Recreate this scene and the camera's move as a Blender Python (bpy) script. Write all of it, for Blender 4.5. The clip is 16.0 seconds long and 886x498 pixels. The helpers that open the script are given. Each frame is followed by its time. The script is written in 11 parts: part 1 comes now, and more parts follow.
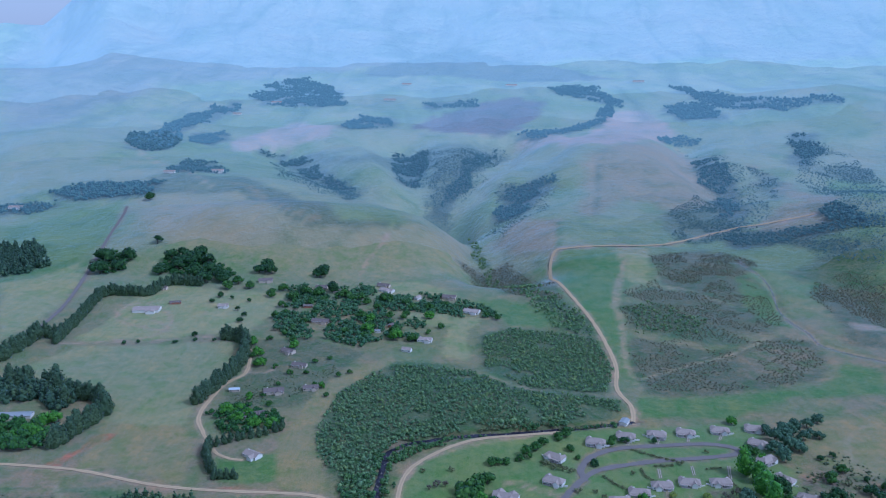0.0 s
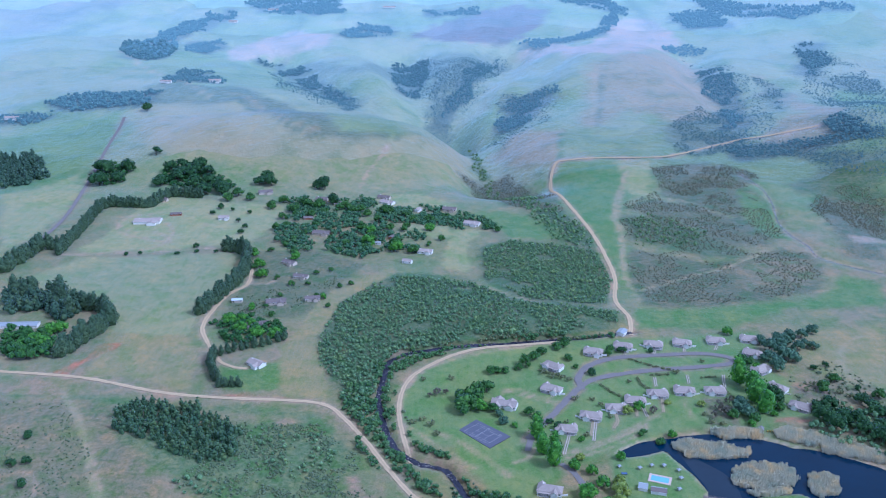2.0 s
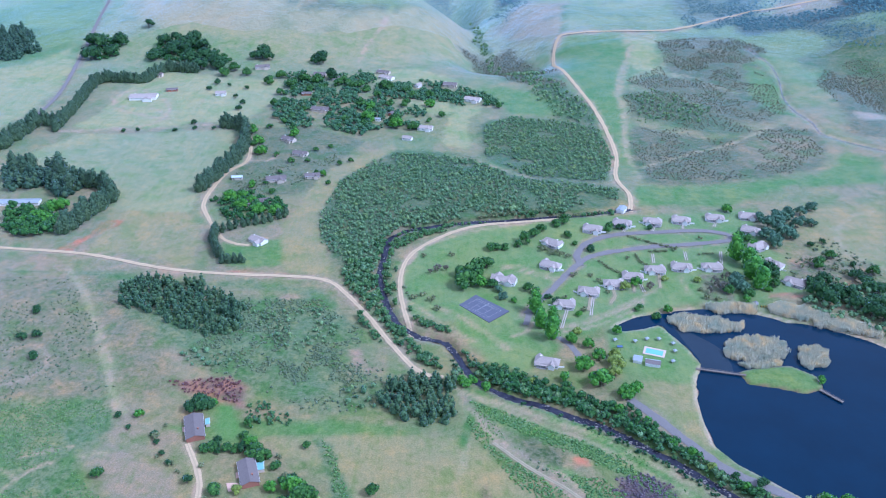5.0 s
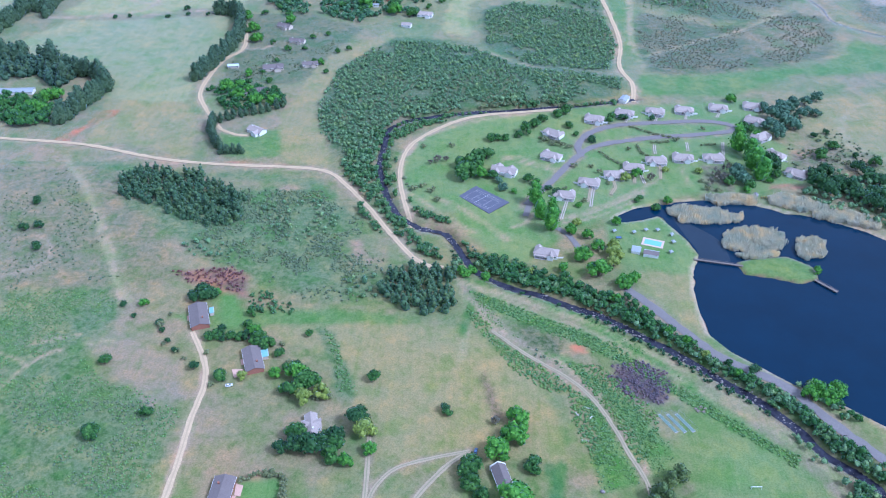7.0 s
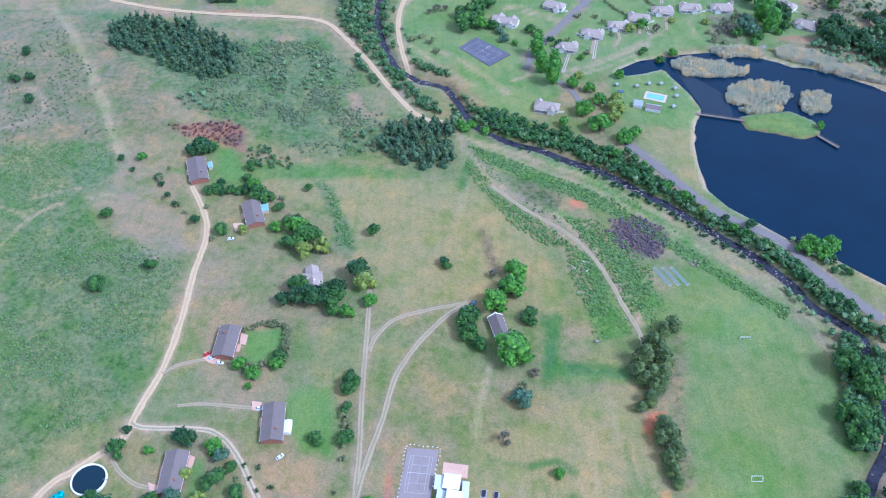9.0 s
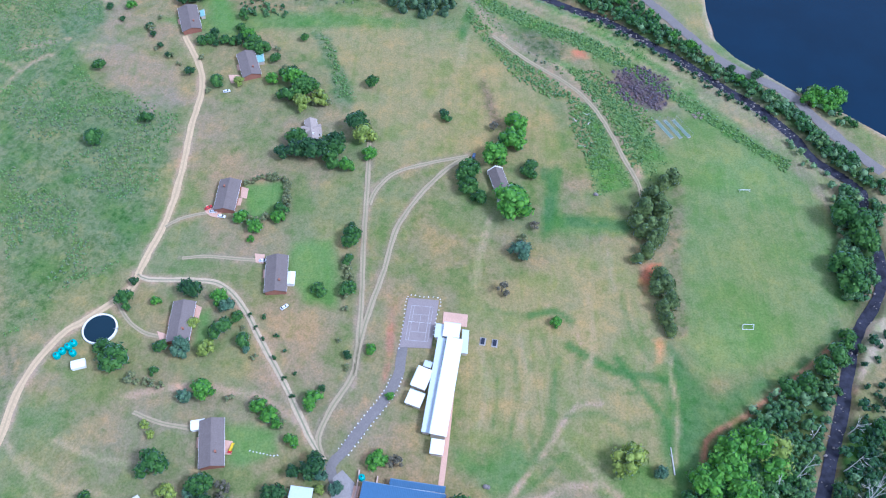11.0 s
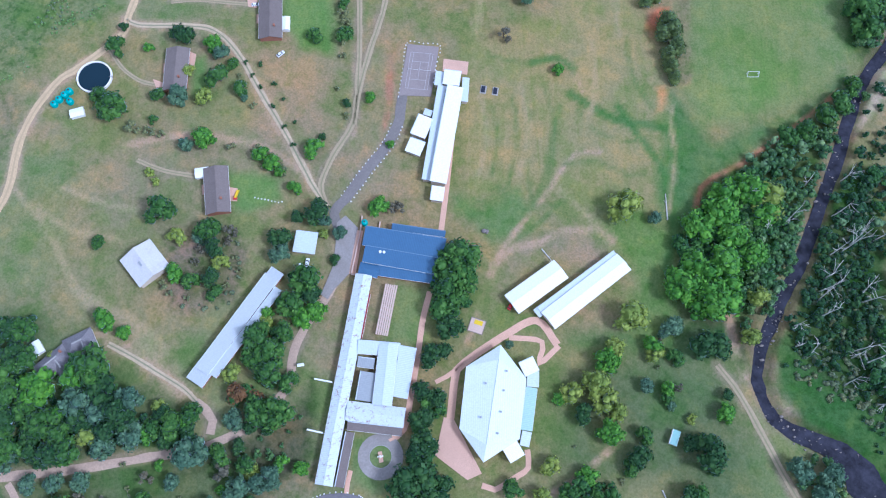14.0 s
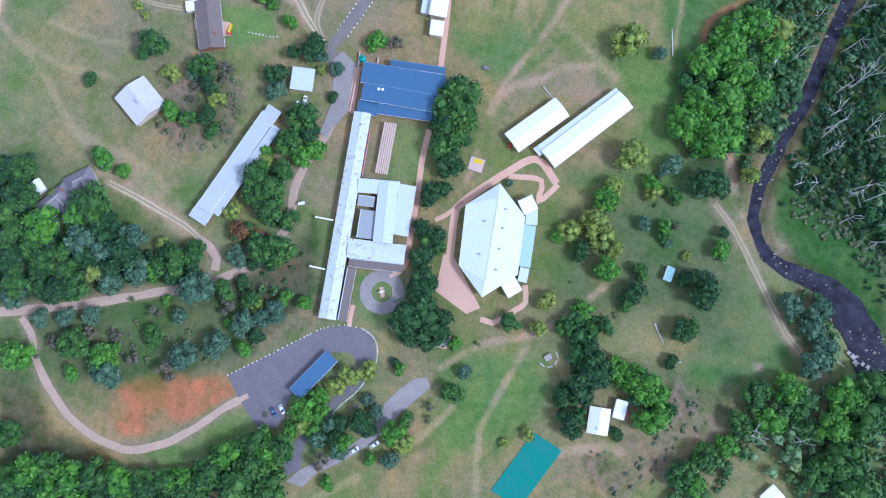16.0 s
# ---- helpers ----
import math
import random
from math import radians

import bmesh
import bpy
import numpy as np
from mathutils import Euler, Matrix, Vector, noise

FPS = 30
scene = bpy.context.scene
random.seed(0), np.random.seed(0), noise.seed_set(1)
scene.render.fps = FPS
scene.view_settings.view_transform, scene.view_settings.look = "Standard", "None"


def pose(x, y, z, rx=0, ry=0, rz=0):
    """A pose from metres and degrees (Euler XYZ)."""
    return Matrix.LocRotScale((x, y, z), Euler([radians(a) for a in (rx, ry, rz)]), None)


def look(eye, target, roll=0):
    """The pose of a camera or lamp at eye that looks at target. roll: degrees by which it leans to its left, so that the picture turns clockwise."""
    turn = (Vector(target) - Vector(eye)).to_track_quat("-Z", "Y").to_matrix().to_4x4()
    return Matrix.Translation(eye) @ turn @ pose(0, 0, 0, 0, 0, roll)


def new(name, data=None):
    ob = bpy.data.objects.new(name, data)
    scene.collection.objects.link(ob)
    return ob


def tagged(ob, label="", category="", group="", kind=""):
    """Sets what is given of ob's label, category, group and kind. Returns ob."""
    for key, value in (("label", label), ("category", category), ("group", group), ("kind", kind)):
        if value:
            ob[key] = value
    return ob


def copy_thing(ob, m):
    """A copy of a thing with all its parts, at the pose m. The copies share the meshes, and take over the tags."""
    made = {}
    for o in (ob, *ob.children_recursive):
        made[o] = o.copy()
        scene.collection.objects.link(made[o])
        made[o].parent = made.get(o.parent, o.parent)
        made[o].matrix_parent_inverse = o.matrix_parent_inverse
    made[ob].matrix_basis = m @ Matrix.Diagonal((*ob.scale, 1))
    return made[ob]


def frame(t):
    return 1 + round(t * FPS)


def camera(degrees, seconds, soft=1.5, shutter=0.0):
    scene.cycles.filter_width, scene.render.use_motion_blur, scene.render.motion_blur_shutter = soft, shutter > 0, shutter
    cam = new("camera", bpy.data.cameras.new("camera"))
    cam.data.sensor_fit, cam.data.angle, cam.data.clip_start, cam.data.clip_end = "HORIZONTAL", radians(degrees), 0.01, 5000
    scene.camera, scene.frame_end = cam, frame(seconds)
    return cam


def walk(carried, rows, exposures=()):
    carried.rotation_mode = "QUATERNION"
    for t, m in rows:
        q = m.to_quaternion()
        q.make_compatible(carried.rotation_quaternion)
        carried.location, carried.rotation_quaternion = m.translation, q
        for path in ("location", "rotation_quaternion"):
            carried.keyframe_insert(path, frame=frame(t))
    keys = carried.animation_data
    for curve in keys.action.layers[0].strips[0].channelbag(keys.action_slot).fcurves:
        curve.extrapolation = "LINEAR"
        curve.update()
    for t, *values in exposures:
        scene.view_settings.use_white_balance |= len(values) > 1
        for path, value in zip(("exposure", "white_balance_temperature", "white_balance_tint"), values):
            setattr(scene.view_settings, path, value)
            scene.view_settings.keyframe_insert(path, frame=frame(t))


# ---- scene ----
# A drone that hovers in one place and tips its lens from the hills down to the school below.
HEIGHT = 370.0
cam = camera(54.6, 16.0, soft=1.15)
ROWS = (  # seconds, yaw, pitch, roll
    (0, -0.02, -14.00, -0.16),
    (0.5, -0.02, -15.42, -0.18),
    (1, -0.00, -16.96, -0.13),
    (1.5, 0.00, -18.38, -0.10),
    (2, 0.02, -19.87, -0.11),
    (2.5, 0.03, -21.24, -0.12),
    (3, 0.03, -22.70, -0.16),
    (3.5, 0.04, -24.07, -0.18),
    (4, 0.06, -25.40, -0.14),
    (6.5, 0.07, -33.10, -0.10),
    (7, 0.08, -35.31, -0.08),
    (7.5, 0.07, -37.60, 0.00),
    (8, 0.05, -40.09, 0.02),
    (8.5, 0.02, -42.45, 0.04),
    (9, 0.00, -44.98, 0.10),
    (11.5, -0.02, -57.49, 0.01),
    (12, -0.03, -60.34, 0.01),
    (12.5, -0.03, -62.82, 0.04),
    (13, -0.03, -65.71, 0.07),
    (13.5, -0.04, -68.32, 0.04),
    (14, 0.00, -71.42, -0.04),
    (14.5, -0.07, -74.21, 0.05),
    (15, -0.04, -77.33, 0.00),
    (15.5, -0.05, -79.90, 0.02),
    (16, -0.12, -82.16, 0.10),
)
LIGHT = (  # seconds, stops, kelvin, tint
    (0.0, -0.57, 4380, 18), (1.0, -0.23, 4370, 19), (2.5, 0.10, 4400, 21), (4.0, 0.33, 4430, 21), (7.0, 0.49, 4480, 20), (9.0, 0.50, 4620, 19), (12.5, 0.35, 4770, 17), (14.2, 0.20, 4830, 17), (16.0, 0.20, 4870, 18))
walk(cam, [(t, pose(0, 0, HEIGHT, 0, 0, yaw) @ pose(0, 0, 0, 90 + pitch) @ pose(0, 0, 0, 0, 0, roll)) for t, yaw, pitch, roll in ROWS], LIGHT)

# ---- overcast daylight ----
SUN_UP, SUN_WAY = radians(48), radians(112)
world = bpy.data.worlds.new("overcast_sky")
scene.world = world
world.use_nodes = True
sky = world.node_tree.nodes.new("ShaderNodeTexSky")
sky.sky_type, sky.sun_disc, sky.sun_elevation, sky.sun_rotation = "NISHITA", False, SUN_UP, SUN_WAY
sky.dust_density, sky.ozone_density, sky.altitude = 3.0, 1.0, 1200
soft_sky = world.node_tree.nodes.new("ShaderNodeMix")
soft_sky.data_type = "RGBA"
soft_sky.inputs["Factor"].default_value = 0.6
soft_sky.inputs["B"].default_value = (9.5, 9.8, 10.2, 1)
world.node_tree.links.new(sky.outputs["Color"], soft_sky.inputs["A"])
world.node_tree.links.new(soft_sky.outputs["Result"], world.node_tree.nodes["Background"].inputs["Color"])
world.node_tree.nodes["Background"].inputs["Strength"].default_value = 0.092
sun = new("sun", bpy.data.lights.new("sun", "SUN"))
sun.data.energy, sun.data.angle, sun.data.color = 2.45, radians(13), (1.0, 0.97, 0.92)
sun.matrix_world = look((300 * math.sin(SUN_WAY), 300 * math.cos(SUN_WAY), 300 * math.tan(SUN_UP)), (0, 0, 0))

# ---- materials ----
def shader(name, rough=0.85, metal=0.0, spec=0.25):
    mat = bpy.data.materials.new(name)
    mat.use_nodes = True
    bsdf = mat.node_tree.nodes["Principled BSDF"]
    bsdf.inputs["Roughness"].default_value, bsdf.inputs["Metallic"].default_value = rough, metal
    bsdf.inputs["Specular IOR Level"].default_value = spec
    return mat, mat.node_tree.nodes, mat.node_tree.links, bsdf


def haze_sheen(bsdf, weight):
    """Bluish sheen on surfaces seen at a slant, standing in for haze."""
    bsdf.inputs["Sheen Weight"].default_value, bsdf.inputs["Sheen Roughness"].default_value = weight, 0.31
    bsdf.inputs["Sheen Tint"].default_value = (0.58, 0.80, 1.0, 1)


def noise_node(nodes, links, size, detail=4, rough=0.6, space="Object"):
    """Noise whose grains are about size metres across."""
    coord, tex = nodes.new("ShaderNodeTexCoord"), nodes.new("ShaderNodeTexNoise")
    tex.inputs["Scale"].default_value, tex.inputs["Detail"].default_value, tex.inputs["Roughness"].default_value = 1 / size, detail, rough
    tilt = nodes.new("ShaderNodeMapping")
    tilt.inputs["Rotation"].default_value, tilt.inputs["Location"].default_value = (0.7, 0.45, 0.5), (3.7, 11.3, 5.9)
    links.new(coord.outputs[space], tilt.inputs["Vector"])
    links.new(tilt.outputs["Vector"], tex.inputs["Vector"])
    return tex.outputs["Fac"]


def spread(nodes, links, value, low, high, a=0.0, b=1.0):
    n = nodes.new("ShaderNodeMapRange")
    for key, v in (("From Min", low), ("From Max", high), ("To Min", a), ("To Max", b)):
        n.inputs[key].default_value = v
    links.new(value, n.inputs["Value"])
    return n.outputs["Result"]


def blend(nodes, links, fac, a, b, mode="MIX"):
    n = nodes.new("ShaderNodeMix")
    n.data_type, n.blend_type = "RGBA", mode
    for key, v in (("Factor", fac), ("A", a), ("B", b)):
        if isinstance(v, (int, float)):
            n.inputs[key].default_value = v
        elif isinstance(v, tuple):
            n.inputs[key].default_value = (*v, 1) if len(v) == 3 else v
        else:
            links.new(v, n.inputs[key])
    return n.outputs["Result"]


def bumped(nodes, links, bsdf, height, strength, depth):
    n = nodes.new("ShaderNodeBump")
    n.inputs["Strength"].default_value, n.inputs["Distance"].default_value = strength, depth
    links.new(height, n.inputs["Height"])
    links.new(n.outputs["Normal"], bsdf.inputs["Normal"])


def plain(name, colour, rough=0.8, vary=0.25, size=0.6, stain=0.3, stain_size=5.0, bump=0.15, metal=0.0, spec=0.25, stain_colour=None, jitter=0.0):
    """Grain at one size and stains at another over a base colour."""
    mat, nodes, links, bsdf = shader(name, rough, metal, spec)
    grain = noise_node(nodes, links, size, 5, 0.65)
    dirt = noise_node(nodes, links, stain_size, 4, 0.6)
    dark = stain_colour or tuple(c * 0.6 for c in colour)
    col = blend(nodes, links, spread(nodes, links, grain, 0.3, 0.7), tuple(c * (1 - vary) for c in colour), tuple(min(c * (1 + vary), 0.95) for c in colour))
    col = blend(nodes, links, spread(nodes, links, dirt, 0.48, 0.75, 0, stain), col, dark)
    if jitter:
        info = nodes.new("ShaderNodeObjectInfo")
        col = blend(nodes, links, spread(nodes, links, info.outputs["Random"], 0, 1, 0, jitter), col, tuple(c * 0.55 for c in colour))
    links.new(col, bsdf.inputs["Base Color"])
    if bump:
        bumped(nodes, links, bsdf, grain, bump, size * 0.25)
    return mat


def sheet_metal(name, colour, stain=0.35, stain_colour=(0.25, 0.2, 0.17), rough=0.5, rib=0.76, rust=0.0):
    """Painted corrugated roof sheet: fine ribs down the slope, faded paint and streaks of rust."""
    mat, nodes, links, bsdf = shader(name, rough, 0.0, 0.4)
    coord = nodes.new("ShaderNodeTexCoord")
    wave = nodes.new("ShaderNodeTexWave")
    wave.bands_direction = "X"
    wave.inputs["Scale"].default_value = 0.314 / rib
    links.new(coord.outputs["Object"], wave.inputs["Vector"])
    dirt = noise_node(nodes, links, 6.0, 5, 0.65)
    fine = noise_node(nodes, links, 0.7, 4, 0.7)
    col = blend(nodes, links, spread(nodes, links, fine, 0.3, 0.7), tuple(c * 0.9 for c in colour), tuple(min(c * 1.08, 0.92) for c in colour))
    col = blend(nodes, links, spread(nodes, links, dirt, 0.5, 0.75, 0, stain), col, stain_colour)
    if rust:
        patch = noise_node(nodes, links, 2.2, 6, 0.75)
        col = blend(nodes, links, spread(nodes, links, patch, 0.62 - 0.12 * rust, 0.66, 0, 0.9), col, (0.24, 0.11, 0.06))
    links.new(col, bsdf.inputs["Base Color"])
    bumped(nodes, links, bsdf, wave.outputs["Fac"], 0.5, 0.05)
    return mat


def leaves(name, colour, light, spread_by=0.5):
    """Foliage: each clump of leaves takes its own shade of green, and each tree another."""
    mat, nodes, links, bsdf = shader(name, 0.6, 0.0, 0.25)
    geo, info = nodes.new("ShaderNodeNewGeometry"), nodes.new("ShaderNodeObjectInfo")
    grain, fine = noise_node(nodes, links, 0.42, 4, 0.65), noise_node(nodes, links, 0.09, 3, 0.7)
    col = blend(nodes, links, spread(nodes, links, geo.outputs["Random Per Island"], 0.1, 0.95), colour, light)
    col = blend(nodes, links, spread(nodes, links, grain, 0.38, 0.60, 0, 0.5), col, tuple(c * 0.6 for c in colour))
    col = blend(nodes, links, spread(nodes, links, fine, 0.40, 0.62, 0, 0.45), col, tuple(c * 0.7 for c in colour))
    col = blend(nodes, links, spread(nodes, links, info.outputs["Random"], 0, 1, 0, spread_by), col, (0.62, 0.72, 0.85), "MULTIPLY")
    stand = noise_node(nodes, links, 11.0, 4, 0.6)
    col = blend(nodes, links, spread(nodes, links, stand, 0.52, 0.66, 0, 0.6), col, (1.5, 1.2, 0.8), "MULTIPLY")
    col = blend(nodes, links, spread(nodes, links, stand, 0.46, 0.32, 0, 0.6), col, (0.6, 0.78, 0.85), "MULTIPLY")
    links.new(col, bsdf.inputs["Base Color"])
    haze_sheen(bsdf, 0.4)
    bumped(nodes, links, bsdf, grain, 0.7, 0.3)
    return mat


def ground_material():
    mat, nodes, links, bsdf = shader("veld", 0.95, 0.0, 0.1)
    attr = nodes.new("ShaderNodeAttribute")
    attr.attribute_name = "land"
    growth = attr.outputs["Alpha"]
    tuft, clump, blotch, patch, broad = (noise_node(nodes, links, s, d, r) for s, d, r in ((1.0, 6, 0.7), (3.4, 6, 0.7), (7.5, 8, 0.62), (22.0, 8, 0.62), (70.0, 5, 0.6)))

    def by(a, b):
        n = nodes.new("ShaderNodeMath")
        n.operation = "MULTIPLY"
        links.new(a, n.inputs[0])
        links.new(b, n.inputs[1])
        return n.outputs[0]

    col = attr.outputs["Color"]
    col = blend(nodes, links, spread(nodes, links, broad, 0.42, 0.64, 0, 0.6), col, (1.20, 1.04, 0.84), "MULTIPLY")
    uneven = spread(nodes, links, growth, 0.0, 0.6, 0.55, 1.0)
    for value, lo, hi, most, tone in ((patch, 0.50, 0.62, 0.9, (0.62, 0.90, 0.52)), (patch, 0.47, 0.36, 0.8, (1.34, 1.12, 0.98)),
                                      (blotch, 0.52, 0.66, 0.75, (0.55, 0.80, 0.48)), (blotch, 0.45, 0.33, 0.75, (1.35, 1.16, 1.05))):
        col = blend(nodes, links, by(spread(nodes, links, value, lo, hi, 0, most), uneven), col, tone, "MULTIPLY")
    col = blend(nodes, links, by(spread(nodes, links, clump, 0.47, 0.62), growth), col, (0.42, 0.60, 0.38), "MULTIPLY")
    col = blend(nodes, links, by(spread(nodes, links, clump, 0.44, 0.28, 0, 0.7), growth), col, (1.5, 1.25, 1.2), "MULTIPLY")
    col = blend(nodes, links, spread(nodes, links, tuft, 0.40, 0.66, 0.0, 0.75), col, (0.56, 0.66, 0.50), "MULTIPLY")
    # streaks along the mower's and the cattle's way, bent by a slow noise
    coord, turn, rows = nodes.new("ShaderNodeTexCoord"), nodes.new("ShaderNodeMapping"), nodes.new("ShaderNodeTexNoise")
    turn.inputs["Rotation"].default_value, turn.inputs["Scale"].default_value, turn.inputs["Location"].default_value = (0, 0, 0.28), (0.30, 0.035, 1), (0.3, 0.7, 0.4)
    rows.inputs["Scale"].default_value, rows.inputs["Detail"].default_value, rows.inputs["Distortion"].default_value = 1.0, 5, 0.6
    links.new(coord.outputs["Object"], turn.inputs["Vector"])
    links.new(turn.outputs["Vector"], rows.inputs["Vector"])
    short = spread(nodes, links, growth, 0.1, 0.5, 1.0, 0.2)
    for lo, hi, most, tone in ((0.54, 0.70, 0.45, (0.66, 0.88, 0.55)), (0.45, 0.30, 0.45, (1.25, 1.12, 1.02))):
        col = blend(nodes, links, by(spread(nodes, links, rows.outputs["Fac"], lo, hi, 0, most), short), col, tone, "MULTIPLY")
    links.new(col, bsdf.inputs["Base Color"])
    haze_sheen(bsdf, 0.68)
    height = nodes.new("ShaderNodeMath")
    height.operation = "MULTIPLY_ADD"
    links.new(clump, height.inputs[0])
    links.new(growth, height.inputs[1])
    links.new(tuft, height.inputs[2])
    bumped(nodes, links, bsdf, height.outputs[0], 0.6, 0.6)
    return mat


def road_material(name, bare, verge, ruts=False, grain=0.8):
    """Packed earth or tar: rougher and paler along the wheel lines, grass in the middle where it has ruts."""
    mat, nodes, links, bsdf = shader(name, 0.9, 0.0, 0.15)
    uv = nodes.new("ShaderNodeUVMap")
    split = nodes.new("ShaderNodeSeparateXYZ")
    links.new(uv.outputs["UV"], split.inputs["Vector"])
    fine, stain, wear = (noise_node(nodes, links, s, 5, 0.65) for s in (grain, 4.0, 18.0))
    col = blend(nodes, links, spread(nodes, links, fine, 0.3, 0.7), tuple(c * 0.82 for c in bare), tuple(min(1, c * 1.15) for c in bare))
    col = blend(nodes, links, spread(nodes, links, stain, 0.45, 0.75, 0, 0.45), col, verge)
    col = blend(nodes, links, spread(nodes, links, wear, 0.45, 0.7, 0, 0.4), col, tuple(c * 0.75 for c in bare))
    if ruts:
        mid = nodes.new("ShaderNodeMath")
        mid.operation = "ABSOLUTE"
        off = nodes.new("ShaderNodeMath")
        off.operation = "SUBTRACT"
        off.inputs[1].default_value = 0.5
        links.new(split.outputs["X"], off.inputs[0])
        links.new(off.outputs[0], mid.inputs[0])
        col = blend(nodes, links, spread(nodes, links, mid.outputs[0], 0.16, 0.07, 0, 0.8), col, verge)
    links.new(col, bsdf.inputs["Base Color"])
    bumped(nodes, links, bsdf, fine, 0.4, 0.08)
    return mat


def water_material(name, colour, ripple, size):
    mat, nodes, links, bsdf = shader(name, 0.08, 0.0, 0.3)
    bsdf.inputs["IOR"].default_value = 1.33
    col = blend(nodes, links, spread(nodes, links, noise_node(nodes, links, 5.0 if size == 0.9 else 30.0, 5, 0.65), 0.3, 0.7), tuple(c * (0.45 if size == 0.9 else 0.88) for c in colour), tuple(c * (1.9 if size == 0.9 else 1.12) for c in colour))
    links.new(col, bsdf.inputs["Base Color"])
    bumped(nodes, links, bsdf, noise_node(nodes, links, size, 4), ripple, 0.1)
    return mat


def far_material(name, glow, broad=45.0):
    """Land far behind everything: a backdrop whose distance haze is painted in as blue emission."""
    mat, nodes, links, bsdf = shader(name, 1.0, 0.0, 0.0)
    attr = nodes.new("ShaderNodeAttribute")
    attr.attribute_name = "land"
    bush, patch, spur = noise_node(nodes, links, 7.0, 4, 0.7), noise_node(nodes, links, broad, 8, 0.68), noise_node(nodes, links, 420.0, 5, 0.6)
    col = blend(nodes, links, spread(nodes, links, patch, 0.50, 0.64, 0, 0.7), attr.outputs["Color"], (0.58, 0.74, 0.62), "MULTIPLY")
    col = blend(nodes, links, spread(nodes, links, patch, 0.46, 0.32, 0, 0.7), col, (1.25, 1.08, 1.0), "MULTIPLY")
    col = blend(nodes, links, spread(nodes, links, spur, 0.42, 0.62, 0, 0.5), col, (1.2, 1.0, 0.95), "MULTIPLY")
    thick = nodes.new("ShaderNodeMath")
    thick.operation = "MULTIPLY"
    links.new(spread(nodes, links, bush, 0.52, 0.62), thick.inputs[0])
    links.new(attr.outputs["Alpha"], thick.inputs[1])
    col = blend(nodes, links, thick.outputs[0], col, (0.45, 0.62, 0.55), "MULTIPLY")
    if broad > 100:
        # dark and pale streaks paint the shading of ravines into the slope colour
        coord, turn, ravine_shade = nodes.new("ShaderNodeTexCoord"), nodes.new("ShaderNodeMapping"), nodes.new("ShaderNodeTexNoise")
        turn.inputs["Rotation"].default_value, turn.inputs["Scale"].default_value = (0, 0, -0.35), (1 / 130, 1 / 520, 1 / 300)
        ravine_shade.inputs["Scale"].default_value, ravine_shade.inputs["Detail"].default_value, ravine_shade.inputs["Distortion"].default_value = 1.0, 5, 1.2
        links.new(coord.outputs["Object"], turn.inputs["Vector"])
        links.new(turn.outputs["Vector"], ravine_shade.inputs["Vector"])
        col = blend(nodes, links, spread(nodes, links, ravine_shade.outputs["Fac"], 0.50, 0.66, 0, 0.55), col, (0.35, 0.5, 0.5), "MULTIPLY")
        col = blend(nodes, links, spread(nodes, links, ravine_shade.outputs["Fac"], 0.47, 0.34, 0, 0.25), col, (1.4, 1.3, 1.25), "MULTIPLY")
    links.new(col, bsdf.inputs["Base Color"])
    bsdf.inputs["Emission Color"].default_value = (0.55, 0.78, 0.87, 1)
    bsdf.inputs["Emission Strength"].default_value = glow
    haze_sheen(bsdf, 0.58)
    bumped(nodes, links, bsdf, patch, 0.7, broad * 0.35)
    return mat


